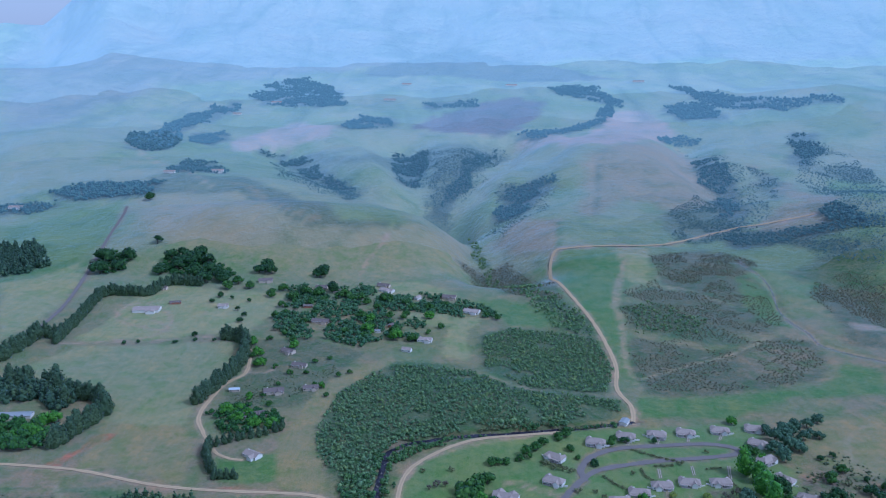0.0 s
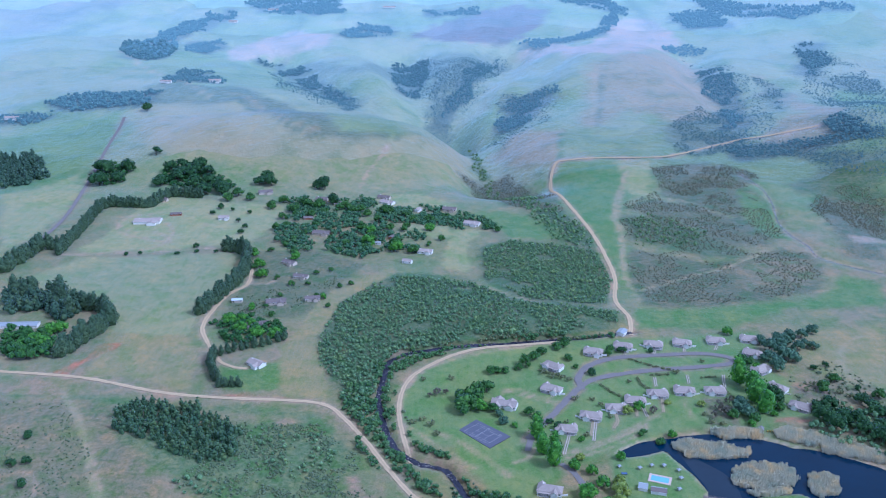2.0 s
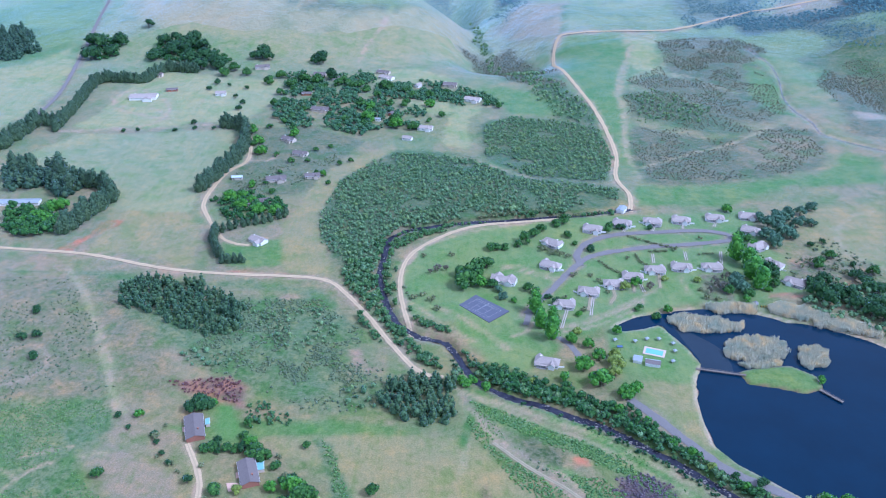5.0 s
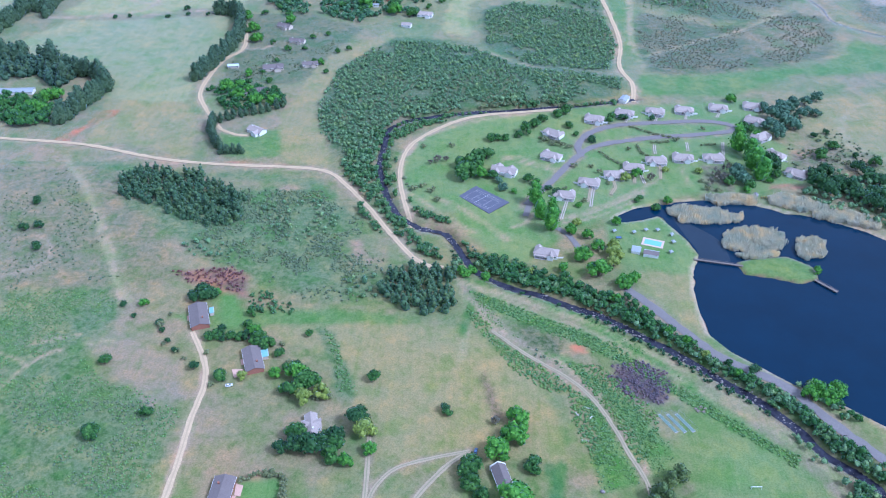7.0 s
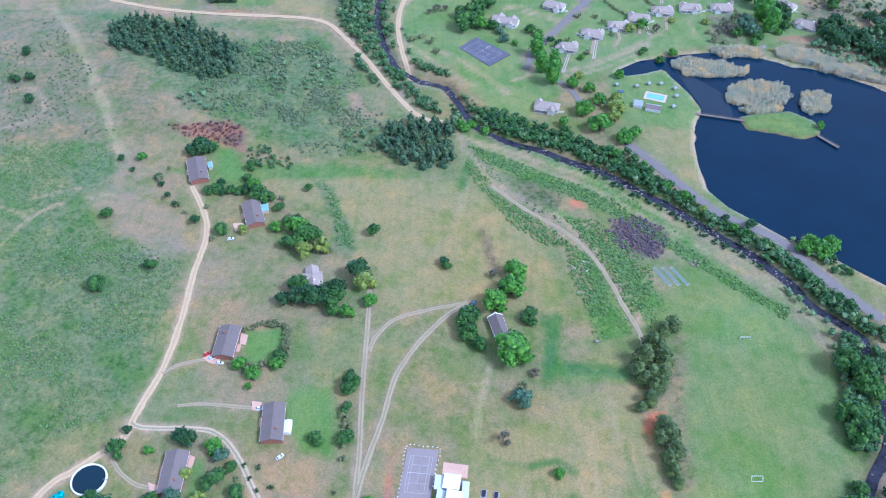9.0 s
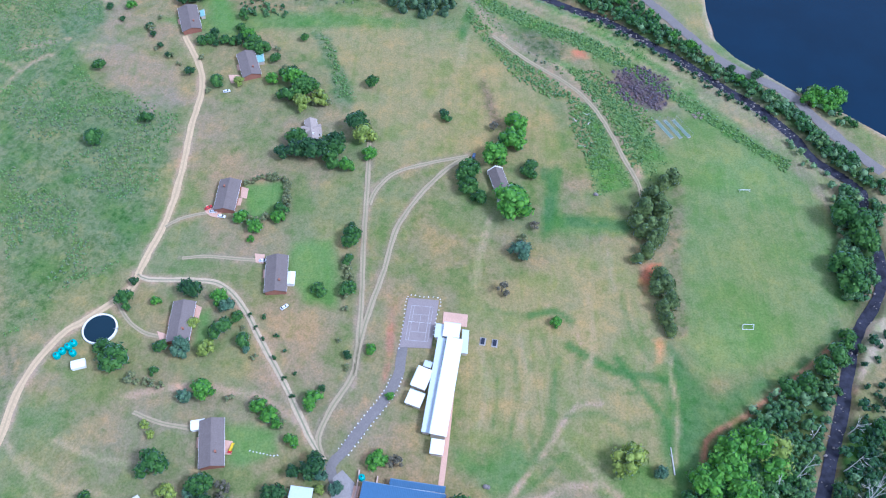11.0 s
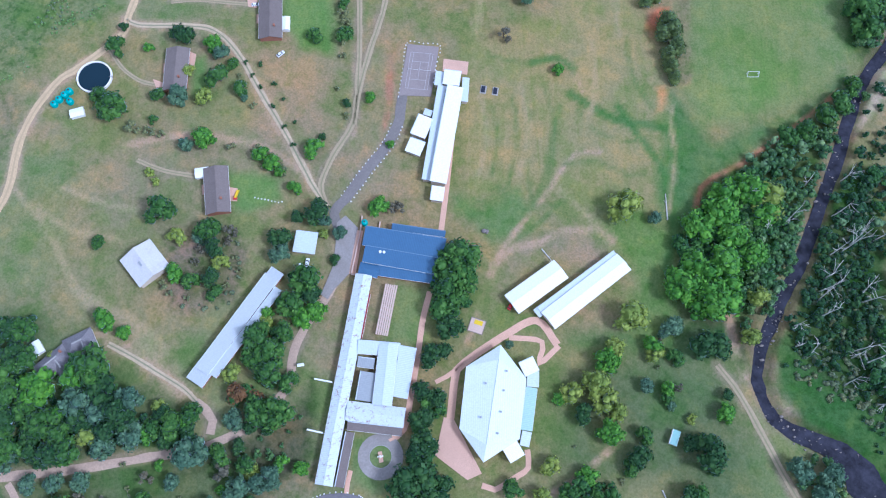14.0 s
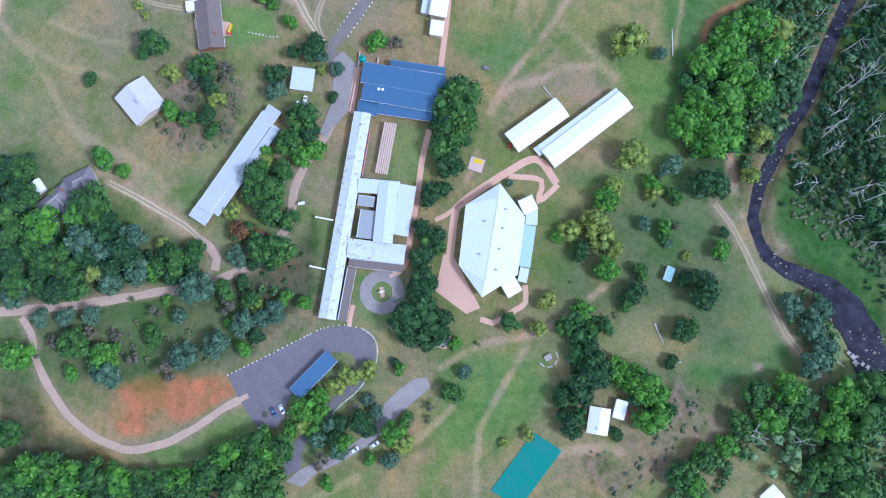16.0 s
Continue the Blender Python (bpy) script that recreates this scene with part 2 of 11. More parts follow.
M = {
    "ground": ground_material(), "ranges": [far_material("hazed_land", g, b) for g, b in ((0.034, 45), (0.072, 45), (0.11, 45), (0.15, 50), (0.19, 60), (0.235, 70), (0.285, 80), (0.37, 110), (0.53, 170), (0.74, 260))],
    "dirt_road": road_material("pale_dirt", (0.58, 0.425, 0.25), (0.44, 0.33, 0.19), True),
    "faint_track": road_material("grassed_track", (0.41, 0.325, 0.205), (0.24, 0.225, 0.125), True),
    "dirt_track": road_material("rutted_dirt", (0.54, 0.42, 0.28), (0.2, 0.21, 0.12), True),
    "gravel_drive": road_material("grey_gravel", (0.50, 0.36, 0.265), (0.34, 0.26, 0.21)),
    "drive_strip": road_material("pale_strip", (0.52, 0.45, 0.38), (0.40, 0.35, 0.28)),
    "gravel_yard": road_material("worn_gravel", (0.33, 0.30, 0.28), (0.24, 0.2, 0.17)),
    "asphalt_drive": road_material("faded_tar", (0.225, 0.20, 0.185), (0.17, 0.155, 0.14)),
    "asphalt_yard": road_material("patched_tar", (0.19, 0.175, 0.185), (0.11, 0.10, 0.115)),
    "brick_path": road_material("pink_paving", (0.68, 0.42, 0.30), (0.55, 0.32, 0.22), grain=0.35),
    "brick_court": road_material("pink_paving_court", (0.66, 0.42, 0.31), (0.55, 0.34, 0.245), grain=0.35),
    "tennis_court_green": plain("green_court", (0.02, 0.22, 0.17), 0.7, 0.12, 0.5, 0.5, 7.0, 0.05, stain_colour=(0.06, 0.20, 0.20)),
    "tennis_court_blue": plain("slate_court", (0.12, 0.12, 0.15), 0.8, 0.15, 0.5, 0.3, 5.0, 0.05),
    "ball_court": plain("grey_court", (0.29, 0.24, 0.225), 0.8, 0.15, 0.5, 0.3, 5.0, 0.05),
    "lake": water_material("lake_water", (0.004, 0.020, 0.044), 0.12, 1.6),
    "river": water_material("river_water", (0.030, 0.030, 0.042), 0.5, 0.9),
    "shallows": water_material("silty_shallows", (0.022, 0.036, 0.054), 0.3, 0.8),
    "rapids": plain("white_water", (0.10, 0.11, 0.115), 0.4, 0.5, 0.8, 0.9, 4.0, 0.2, stain_colour=(0.62, 0.64, 0.64)),
    "pool": water_material("pool_water", (0.22, 0.46, 0.47), 0.1, 0.6),
    "tank_water": water_material("reservoir_water", (0.012, 0.03, 0.045), 0.05, 0.8),
    "white_wall": plain("white_plaster", (0.82, 0.79, 0.74), 0.85, 0.06, 0.5, 0.25, 2.5, 0.05),
    "brick_wall": plain("red_brick", (0.34, 0.15, 0.10), 0.9, 0.2, 0.3, 0.3, 2.0, 0.2),
    "cream_wall": plain("cream_plaster", (0.62, 0.52, 0.42), 0.85, 0.08, 0.5, 0.25, 2.5, 0.05),
    "slate_roof": plain("slate_tiles", (0.205, 0.168, 0.152), 0.8, 0.22, 0.45, 0.35, 3.0, 0.35, jitter=0.25),
    "cottage_roof": plain("grey_tiles", (0.42, 0.345, 0.295), 0.8, 0.2, 0.45, 0.3, 3.0, 0.35, jitter=0.25),
    "thatch": plain("dark_thatch", (0.235, 0.215, 0.225), 0.95, 0.3, 0.35, 0.35, 2.5, 0.6),
    "white_sheet": sheet_metal("white_sheet_roof", (0.84, 0.86, 0.87), 0.12, (0.68, 0.71, 0.73)),
    "hall_sheet": sheet_metal("hall_sheet_roof", (0.70, 0.75, 0.77), 0.3, (0.58, 0.63, 0.66)),
    "barn_sheet": sheet_metal("barn_sheet_roof", (0.60, 0.58, 0.58), 0.5, (0.42, 0.36, 0.36)),
    "grey_sheet": sheet_metal("grey_sheet_roof", (0.33, 0.35, 0.36), 0.25, (0.36, 0.37, 0.38)),
    "dull_sheet": sheet_metal("dull_sheet_roof", (0.46, 0.49, 0.51), 0.25, (0.40, 0.42, 0.43)),
    "pale_sheet": sheet_metal("pale_sheet_roof", (0.57, 0.63, 0.67), 0.2, (0.50, 0.55, 0.6)),
    "rust_sheet": sheet_metal("rusted_sheet_roof", (0.60, 0.65, 0.68), 0.2, (0.42, 0.44, 0.46), rust=0.7),
    "blue_sheet": sheet_metal("blue_sheet_roof", (0.062, 0.14, 0.255), 0.25, (0.036, 0.085, 0.165), 0.45),
    "blue_flashing": sheet_metal("blue_flashing", (0.14, 0.22, 0.32), 0.25, (0.1, 0.17, 0.26), 0.45),
    "green_sheet": sheet_metal("green_sheet_roof", (0.40, 0.56, 0.48), 0.2, (0.32, 0.46, 0.4)),
    "teal_sheet": sheet_metal("teal_sheet_roof", (0.25, 0.45, 0.42), 0.2, (0.2, 0.36, 0.34)),
    "red_sheet": sheet_metal("red_sheet_roof", (0.26, 0.05, 0.04), 0.3, (0.18, 0.05, 0.04)),
    "pergola": plain("pink_slats", (0.62, 0.46, 0.38), 0.8, 0.1, 0.4, 0.3, 2.0, 0.1),
    "wood": plain("weathered_wood", (0.26, 0.21, 0.17), 0.85, 0.2, 0.3, 0.3, 1.5, 0.2),
    "bark": plain("bark", (0.13, 0.10, 0.08), 0.95, 0.3, 0.4, 0.3, 1.5, 0.4),
    "dead_bark": plain("bleached_bark", (0.56, 0.53, 0.48), 0.9, 0.2, 0.5, 0.35, 2.0, 0.3),
    "stone": plain("river_stone", (0.27, 0.235, 0.215), 0.85, 0.3, 0.5, 0.3, 2.0, 0.3, jitter=0.5),
    "white_paint": plain("white_paint", (0.8, 0.8, 0.78), 0.6, 0.05, 0.3, 0.2, 1.0, 0.0),
    "court_paint": plain("faded_court_paint", (0.45, 0.43, 0.42), 0.8, 0.1, 0.3, 0.4, 1.0, 0.0),
    "mat_green": plain("cricket_mat", (0.17, 0.24, 0.19), 0.9, 0.15, 0.4, 0.3, 2.0, 0.1),
    "concrete": plain("concrete", (0.38, 0.36, 0.34), 0.9, 0.15, 0.4, 0.3, 2.0, 0.15),
    "teal_plastic": plain("teal_plastic", (0.02, 0.36, 0.34), 0.45, 0.08, 0.5, 0.15, 1.0, 0.0, spec=0.5),
    "yellow_plastic": plain("yellow_plastic", (0.75, 0.52, 0.02), 0.5, 0.06, 0.5, 0.15, 1.0, 0.0),
    "dark_metal": plain("dark_metal", (0.05, 0.05, 0.055), 0.5, 0.2, 0.5, 0.2, 1.0, 0.0),
    "rubber": plain("rubber", (0.02, 0.02, 0.02), 0.8, 0.1, 0.2, 0.1, 1.0, 0.0),
    "car_white": plain("white_car_paint", (0.78, 0.79, 0.8), 0.25, 0.03, 0.5, 0.1, 2.0, 0.0, spec=0.6),
    "car_red": plain("red_car_paint", (0.55, 0.03, 0.03), 0.25, 0.03, 0.5, 0.1, 2.0, 0.0, spec=0.6),
    "car_blue": plain("blue_car_paint", (0.10, 0.16, 0.28), 0.25, 0.03, 0.5, 0.1, 2.0, 0.0, spec=0.6),
    "solar_cells": plain("solar_cells", (0.022, 0.026, 0.042), 0.3, 0.1, 0.3, 0.1, 1.0, 0.0, spec=0.4),
    "glass": plain("dark_glass", (0.025, 0.03, 0.035), 0.08, 0.05, 0.5, 0.0, 1.0, 0.0, spec=0.6),
    "reed": leaves("reed_leaves", (0.74, 0.7, 0.48), (0.95, 0.88, 0.7), 0.05),
    "leaf_mid": leaves("leaves_mid", (0.03, 0.105, 0.02), (0.115, 0.26, 0.05)),
    "leaf_bright": leaves("leaves_bright", (0.052, 0.185, 0.02), (0.165, 0.4, 0.045), 0.25),
    "leaf_yellow": leaves("leaves_yellow", (0.17, 0.26, 0.045), (0.34, 0.44, 0.1), 0.25),
    "leaf_dark": leaves("leaves_dark", (0.019, 0.072, 0.022), (0.066, 0.155, 0.042)),
    "leaf_blue": leaves("leaves_blue", (0.058, 0.135, 0.085), (0.145, 0.265, 0.165)),
    "leaf_grey": leaves("leaves_grey", (0.12, 0.12, 0.09), (0.2, 0.2, 0.15)),
    "leaf_brown": leaves("leaves_brown", (0.16, 0.09, 0.04), (0.26, 0.15, 0.07)),
    "leaf_forest": leaves("leaves_forest", (0.125, 0.225, 0.09), (0.325, 0.47, 0.195), 0.3),
    "leaf_heath": leaves("leaves_heath", (0.14, 0.145, 0.085), (0.27, 0.26, 0.165), 0.1),
    "leaf_rough": leaves("leaves_rough", (0.135, 0.185, 0.09), (0.25, 0.315, 0.15), 0.2),
    "leaf_village": leaves("leaves_village", (0.055, 0.14, 0.055), (0.17, 0.3, 0.11), 0.4),
    "leaf_bush": leaves("leaves_bush", (0.058, 0.14, 0.04), (0.175, 0.31, 0.085)),
    "leaf_wattle": leaves("leaves_wattle", (0.0558, 0.115, 0.0468), (0.14, 0.225, 0.09)),
    "leaf_fir": leaves("leaves_fir", (0.075, 0.13, 0.038), (0.2, 0.275, 0.085)),
    "leaf_pine": leaves("leaves_pine", (0.054, 0.108, 0.0585), (0.117, 0.189, 0.0945)),
    "leaf_scrub": leaves("leaves_scrub", (0.135, 0.18, 0.085), (0.25, 0.285, 0.14), 0.3),
    "leaf_fern": leaves("leaves_fern", (0.13, 0.24, 0.06), (0.26, 0.42, 0.115), 0.2),
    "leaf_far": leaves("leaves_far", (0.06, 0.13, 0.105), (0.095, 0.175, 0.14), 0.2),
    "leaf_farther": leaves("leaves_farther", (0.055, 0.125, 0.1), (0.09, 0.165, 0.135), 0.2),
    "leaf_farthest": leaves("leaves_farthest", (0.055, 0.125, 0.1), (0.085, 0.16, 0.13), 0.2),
    "leaf_redbush": leaves("leaves_redbush", (0.19, 0.085, 0.075), (0.30, 0.15, 0.12), 0.2),
    "leaf_purple": leaves("leaves_purple", (0.15, 0.11, 0.125), (0.25, 0.185, 0.205), 0.2),
}
# woods on far slopes carry painted haze: bluish leaf colour and blue emission
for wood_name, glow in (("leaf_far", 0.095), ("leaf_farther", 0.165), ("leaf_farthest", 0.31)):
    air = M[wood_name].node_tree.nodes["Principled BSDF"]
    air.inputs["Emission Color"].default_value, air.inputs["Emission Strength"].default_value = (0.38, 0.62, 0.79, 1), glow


# ---- shape of the land ----
def value_noise(x, y, seed=0):
    """Smooth noise between 0 and 1 over a unit lattice."""
    xi, yi = np.floor(x), np.floor(y)
    fx, fy = x - xi, y - yi
    fx, fy = fx * fx * (3 - 2 * fx), fy * fy * (3 - 2 * fy)

    def lattice(a, b):
        s = np.sin(a * 127.1 + b * 311.7 + seed * 74.7) * 43758.5453
        return s - np.floor(s)

    low = lattice(xi, yi) * (1 - fx) + lattice(xi + 1, yi) * fx
    high = lattice(xi, yi + 1) * (1 - fx) + lattice(xi + 1, yi + 1) * fx
    return low * (1 - fy) + high * fy


def fbm(x, y, size, octaves=4, seed=0):
    total, amp, norm = 0.0, 1.0, 0.0
    for k in range(octaves):
        total = total + amp * value_noise(x / size * 2 ** k + 17.3 * k, y / size * 2 ** k - 9.1 * k, seed + k)
        norm += amp
        amp *= 0.5
    return total / norm


def line_distance(x, y, pts):
    """Distance from each place to an open line."""
    best = np.full(np.shape(x), 1e9)
    for (ax, ay), (bx, by) in zip(pts, pts[1:]):
        dx, dy = bx - ax, by - ay
        s = np.clip(((x - ax) * dx + (y - ay) * dy) / (dx * dx + dy * dy + 1e-9), 0, 1)
        best = np.minimum(best, np.hypot(x - ax - s * dx, y - ay - s * dy))
    return best


def area_distance(x, y, pts):
    """Signed distance to a closed outline, negative inside."""
    inside = np.zeros(np.shape(x), bool)
    ring = list(pts) + [pts[0]]
    for (ax, ay), (bx, by) in zip(ring, ring[1:]):
        cross = (ay > y) != (by > y)
        inside ^= cross & (x < (bx - ax) * (y - ay) / ((by - ay) or 1e-9) + ax)
    return np.where(inside, -1, 1) * line_distance(x, y, ring)


RISE_D = np.arange(0, 9001, 25.0)
RISE_Z = np.interp(RISE_D, (0, 950, 1300, 1500, 1800, 2300, 2900, 3700, 4250, 4620, 4800, 5000, 9000), (0, 0, 6, 14, 38, 85, 160, 285, 460, 660, 690, 300, 0))
RISE_Z = np.convolve(np.pad(RISE_Z, 5, mode="edge"), np.ones(11) / 11, "valid")
KNOLLS = (  # x, y, reach across, reach along, height
    (-250, 1500, 300, 125, 62), (-560, 1760, 300, 190, 36), (400, 2020, 300, 250, 55), (760, 1480, 190, 220, 66), (1150, 2500, 260, 300, 70),
    (-900, 2100, 300, 260, 35), (60, 780, 130, 90, 9), (640, 800, 110, 120, 12), (-1500, 3000, 500, 500, 60), (300, 2900, 420, 240, 30), (90, 2000, 70, 200, 22), (-160, 2020, 80, 170, 20))
GULLIES = (  # depth, reach, line
    (58, 75, ((170, 2330), (150, 2150), (60, 1900), (0, 1740), (70, 1570), (95, 1350))),
    (46, 65, ((-110, 2300), (-90, 2080), (-40, 1880), (0, 1740))),
    (40, 65, ((-420, 2250), (-300, 2020), (-140, 1850), (0, 1740))),
    (34, 55, ((640, 2250), (560, 1950), (600, 1700))),
    (30, 60, ((260, 2100), (190, 1900), (110, 1700))),
    (10, 60, ((900, 1900), (560, 1330), (640, 1020))))


def ground_height(x, y):
    x, y = np.asarray(x, float), np.asarray(y, float)
    d = np.hypot(x, y)
    z = np.interp(d, RISE_D, RISE_Z) * np.where(y > 0, 1.0, 0.45)
    bearing = np.arctan2(x, np.maximum(y, 1))
    top = np.clip((d - 3200) / 1300, 0, 1)
    z -= top * 250 * np.clip((-bearing - 0.362) / 0.06, 0, 1)
    for cx, cy, rx, ry, h in KNOLLS:
        z += h * np.exp(-((x - cx) / rx) ** 2 - ((y - cy) / ry) ** 2)
    for depth, reach, pts in GULLIES:
        z -= depth * np.exp(-(line_distance(x, y, pts) / reach) ** 2)
    amp = np.clip((d - 900) / 2600, 0, 1) * 13 + np.clip((d - 3500) / 900, 0, 1) * 100
    spur = 1 - np.abs(2 * fbm(x + 0.3 * y, y * 0.45, 620.0, 3, 5) - 1)
    crease = np.abs(2 * fbm(x + 0.2 * y, y * 0.7, 190.0, 3, 15) - 1)
    z += np.clip((d - 1250) / 700, 0, 1) * 22 * (crease - 0.25)
    z += amp * (spur - 0.72) * np.where(d > 4450, 0.6, 1.0)
    z += np.clip((d - 120) / 500, 0, 1) * 3.0 * (fbm(x, y, 140.0, 3, 2) - 0.5)
    return z


RIVER = ((186.7, 772.2), (122.7, 752.6), (61.8, 740.7), (7.8, 736.1), (-34.9, 726.8), (-50.1, 712), (-54.4, 676.4), (-55.3, 642.2), (-48.3, 605.2), (-38.5, 574.4), (-19.9, 551.6), (1.9, 542.4), (22.4, 496.8), (45.6, 477.3), (68.5, 467.8), (86.8, 455.5), (104.8, 446.4), (128.1, 426.1), (144.1, 412.3), (159.1, 396.3), (176.3, 378.5), (189.9, 363.8), (204.4, 342.9), (212.3, 325.3), (221.9, 314.7), (232.8, 300.4), (228.3, 283.4), (230.1, 263.2), (226.9, 242.1), (216.4, 225.2), (203.5, 209), (196.3, 193.3), (185.2, 166.3), (175, 146.3), (167.9, 129.9), (161.5, 116.6), (150.5, 98.6), (140, 78.7), (136.7, 63.6), (141.2, 48.6), (153.5, 40.7), (167.8, 33.8), (177.2, 21.6), (181.9, 7.1), (186.7, -9.6), (195.1, -26.1))
CREEK = ((477.8, 1359.9), (485.5, 1288.9), (486.7, 1255.3), (478.7, 1196.5), (460.4, 1121.4), (457.8, 1071.5), (464, 1028.9), (461, 988.4), (481.1, 960), (512.6, 931.7))
LAKE = ((133.1, 565.8), (152.7, 579.4), (185.3, 588.2), (213, 592.2), (245.1, 586.7), (266.2, 575), (282.5, 570.5), (301.3, 561.1), (322.5, 547.4), (343.7, 524.6), (359, 471.8), (332.3, 392.1), (282.6, 338.9), (259.9, 341.9), (234.9, 365.2), (214.9, 379.3), (201, 393), (183.7, 409.8), (173.1, 428), (173.6, 455.5), (175.7, 478.6), (181, 500.3), (189, 515.4), (183.6, 535.6), (174.4, 558.1), (169.3, 568.2), (154.3, 562.1), (140.1, 559.7))
ISLET = ((214.9, 504.9), (229.7, 510.4), (252.7, 511.9), (265.7, 500.5), (265.7, 487.4), (252.2, 482.2), (234.2, 489.1), (217.2, 492.9))
REEDS = ((176.4, 576.1), (193.1, 582.3), (214.1, 577.3), (235.8, 567.4), (230.5, 558.2), (205, 556.2), (184.3, 560.3))
SHOAL = ((179.1, 570.5), (195.5, 553.1), (208.9, 533.2), (209.3, 505.5), (198.1, 504.9), (187.5, 509.1), (188.7, 521.9), (184.4, 541.1))

# ---- the lie of the land ----
def smooth(a, b, v):
    s = np.clip((v - a) / (b - a), 0, 1)
    return s * s * (3 - 2 * s)


LAKE_LEVEL = -1.0


def land_height(x, y):
    """The ground with the lake's basin and the river's bed cut into it."""
    x, y = np.asarray(x, float), np.asarray(y, float)
    z = ground_height(x, y)
    near = (np.abs(x) < 600) & (y > -200) & (y < 1500)
    if near.any():
        px, py, pz = x[near], y[near], z[near]
        lake = area_distance(px, py, LAKE)
        pz = pz * smooth(0, 90, lake)
        shore = area_distance(px, py, ISLET)
        bed = np.where(shore < 6, 0.2 - 2.6 * smooth(-1, 5, shore), -2.6)
        pz = np.where(lake < 4, pz + (bed - pz) * smooth(4, -5, lake), pz)
        pz = pz - 2.4 * np.exp(-(line_distance(px, py, RIVER) / (4.0 + 7.0 * smooth(48, 20, py))) ** 4)
        pz = pz - 1.6 * np.exp(-(line_distance(px, py, CREEK) / 5.0) ** 4)
        z = z.copy()
        z[near] = pz
    return z


def height_at(x, y):
    return float(land_height(np.array([x]), np.array([y]))[0])


# colour of each cover, and how tall and tufted it grows
COVER = {
    "slope": (0.135, 0.172, 0.082, 0.4),    "bracken": (0.178, 0.215, 0.108, 0.85), "meadow": (0.185, 0.218, 0.110, 0.5),
    # covers of far fields and hills have haze painted into their colours
    "hazed_field": (0.345, 0.325, 0.160, 0.1), "hazed_pasture": (0.300, 0.300, 0.165, 0.1),
    "veld": (0.277, 0.237, 0.129, 0.35), "hazed_veld": (0.221, 0.232, 0.189, 0.4), "dome": (0.315, 0.290, 0.165, 0.05), "rust": (0.250, 0.212, 0.132, 0.6),
    "pale": (0.396, 0.308, 0.239, 0.15), "burnt": (0.138, 0.108, 0.112, 0.4), "dark": (0.128, 0.165, 0.084, 0.9), "lush": (0.160, 0.238, 0.077, 0.4),
    "heath": (0.172, 0.168, 0.098, 1), "field": (0.311, 0.263, 0.132, 0.12), "garden": (0.180, 0.178, 0.100, 0.8),
    "fern": (0.155, 0.245, 0.080, 0.7), "bare": (0.306, 0.243, 0.174, 0.15), "lawn": (0.192, 0.244, 0.095, 0.08), "resort": (0.190, 0.262, 0.097, 0.12),
    "greenpatch": (0.156, 0.227, 0.085, 0.2), "reddirt": (0.503, 0.189, 0.106, 0.2), "pinkdirt": (0.365, 0.250, 0.180, 0.2), "orange": (0.622, 0.292, 0.122, 0.1),
    # shade: tree shade painted into the colour of the ground beneath
    "purple": (0.173, 0.119, 0.133, 0.8), "brownleaf": (0.239, 0.173, 0.127, 0.8), "scrubdirt": (0.252, 0.189, 0.145, 0.8), "hazed_grass": (0.255, 0.300, 0.166, 0.3), "hazed_dark": (0.150, 0.180, 0.107, 0.8), "hazed_rust": (0.295, 0.248, 0.146, 0.4), "shaded_understory": (0.070, 0.115, 0.039, 0.8), "gardenlawn": (0.155, 0.255, 0.077, 0.1), "brickdirt": (0.400, 0.195, 0.135, 0.2), "deepgreen": (0.105, 0.190, 0.073, 0.4), "bankgreen": (0.070, 0.150, 0.045, 0.6), "shade": (0.105, 0.105, 0.063, 0.7), "farwood": (0.105, 0.135, 0.098, 0.5),
    "sand": (0.551, 0.410, 0.334, 0.1), "mud": (0.185, 0.120, 0.088, 0.2), "dirtline": (0.443, 0.313, 0.228, 0.1), "dry": (0.368, 0.300, 0.184, 0.1), "greenline": (0.100, 0.190, 0.060, 0.3)}
covers, trails, lanes, slabs = [], [], [], []


def cover(kind, feather, *pts):
    covers.append((kind, feather, pts))


def trail(kind, width, *pts):
    trails.append((kind, width, pts))


def eased(pts, step):
    """A smooth line through the given places, with a point about every step metres."""
    ps = [Vector(p) for p in pts]
    ps = [ps[0] * 2 - ps[1]] + ps + [ps[-1] * 2 - ps[-2]]
    out = []
    for a, b, c, d in zip(ps, ps[1:], ps[2:], ps[3:]):
        n = max(1, int((c - b).length / step))
        for k in range(n):
            s = k / n
            out.append(0.5 * (2 * b + (c - a) * s + (2 * a - 5 * b + 4 * c - d) * s * s + (3 * b - a - 3 * c + d) * s ** 3))
    return out + [ps[-2]]


def mesh_object(name, verts, faces, material, smooth_shade=False):
    me = bpy.data.meshes.new(name)
    me.from_pydata(verts, [], faces)
    me.materials.append(material)
    if smooth_shade:
        me.polygons.foreach_set("use_smooth", [True] * len(me.polygons))
    me.update()
    return new(name, me)


LANE_LABEL = {"drive_strip": "pale concrete wheel strip leading to a cottage", "dirt_road": "pale packed-dirt road through the grassland", "faint_track": "faint two-rutted track half grown over with grass", "dirt_track": "two-rutted dirt track with grass between the wheel lines",
              "gravel_drive": "grey-brown gravel drive between the school's trees", "asphalt_drive": "faded grey tarred lane with worn edges",
              "brick_path": "pink brick footpath between the school buildings"}
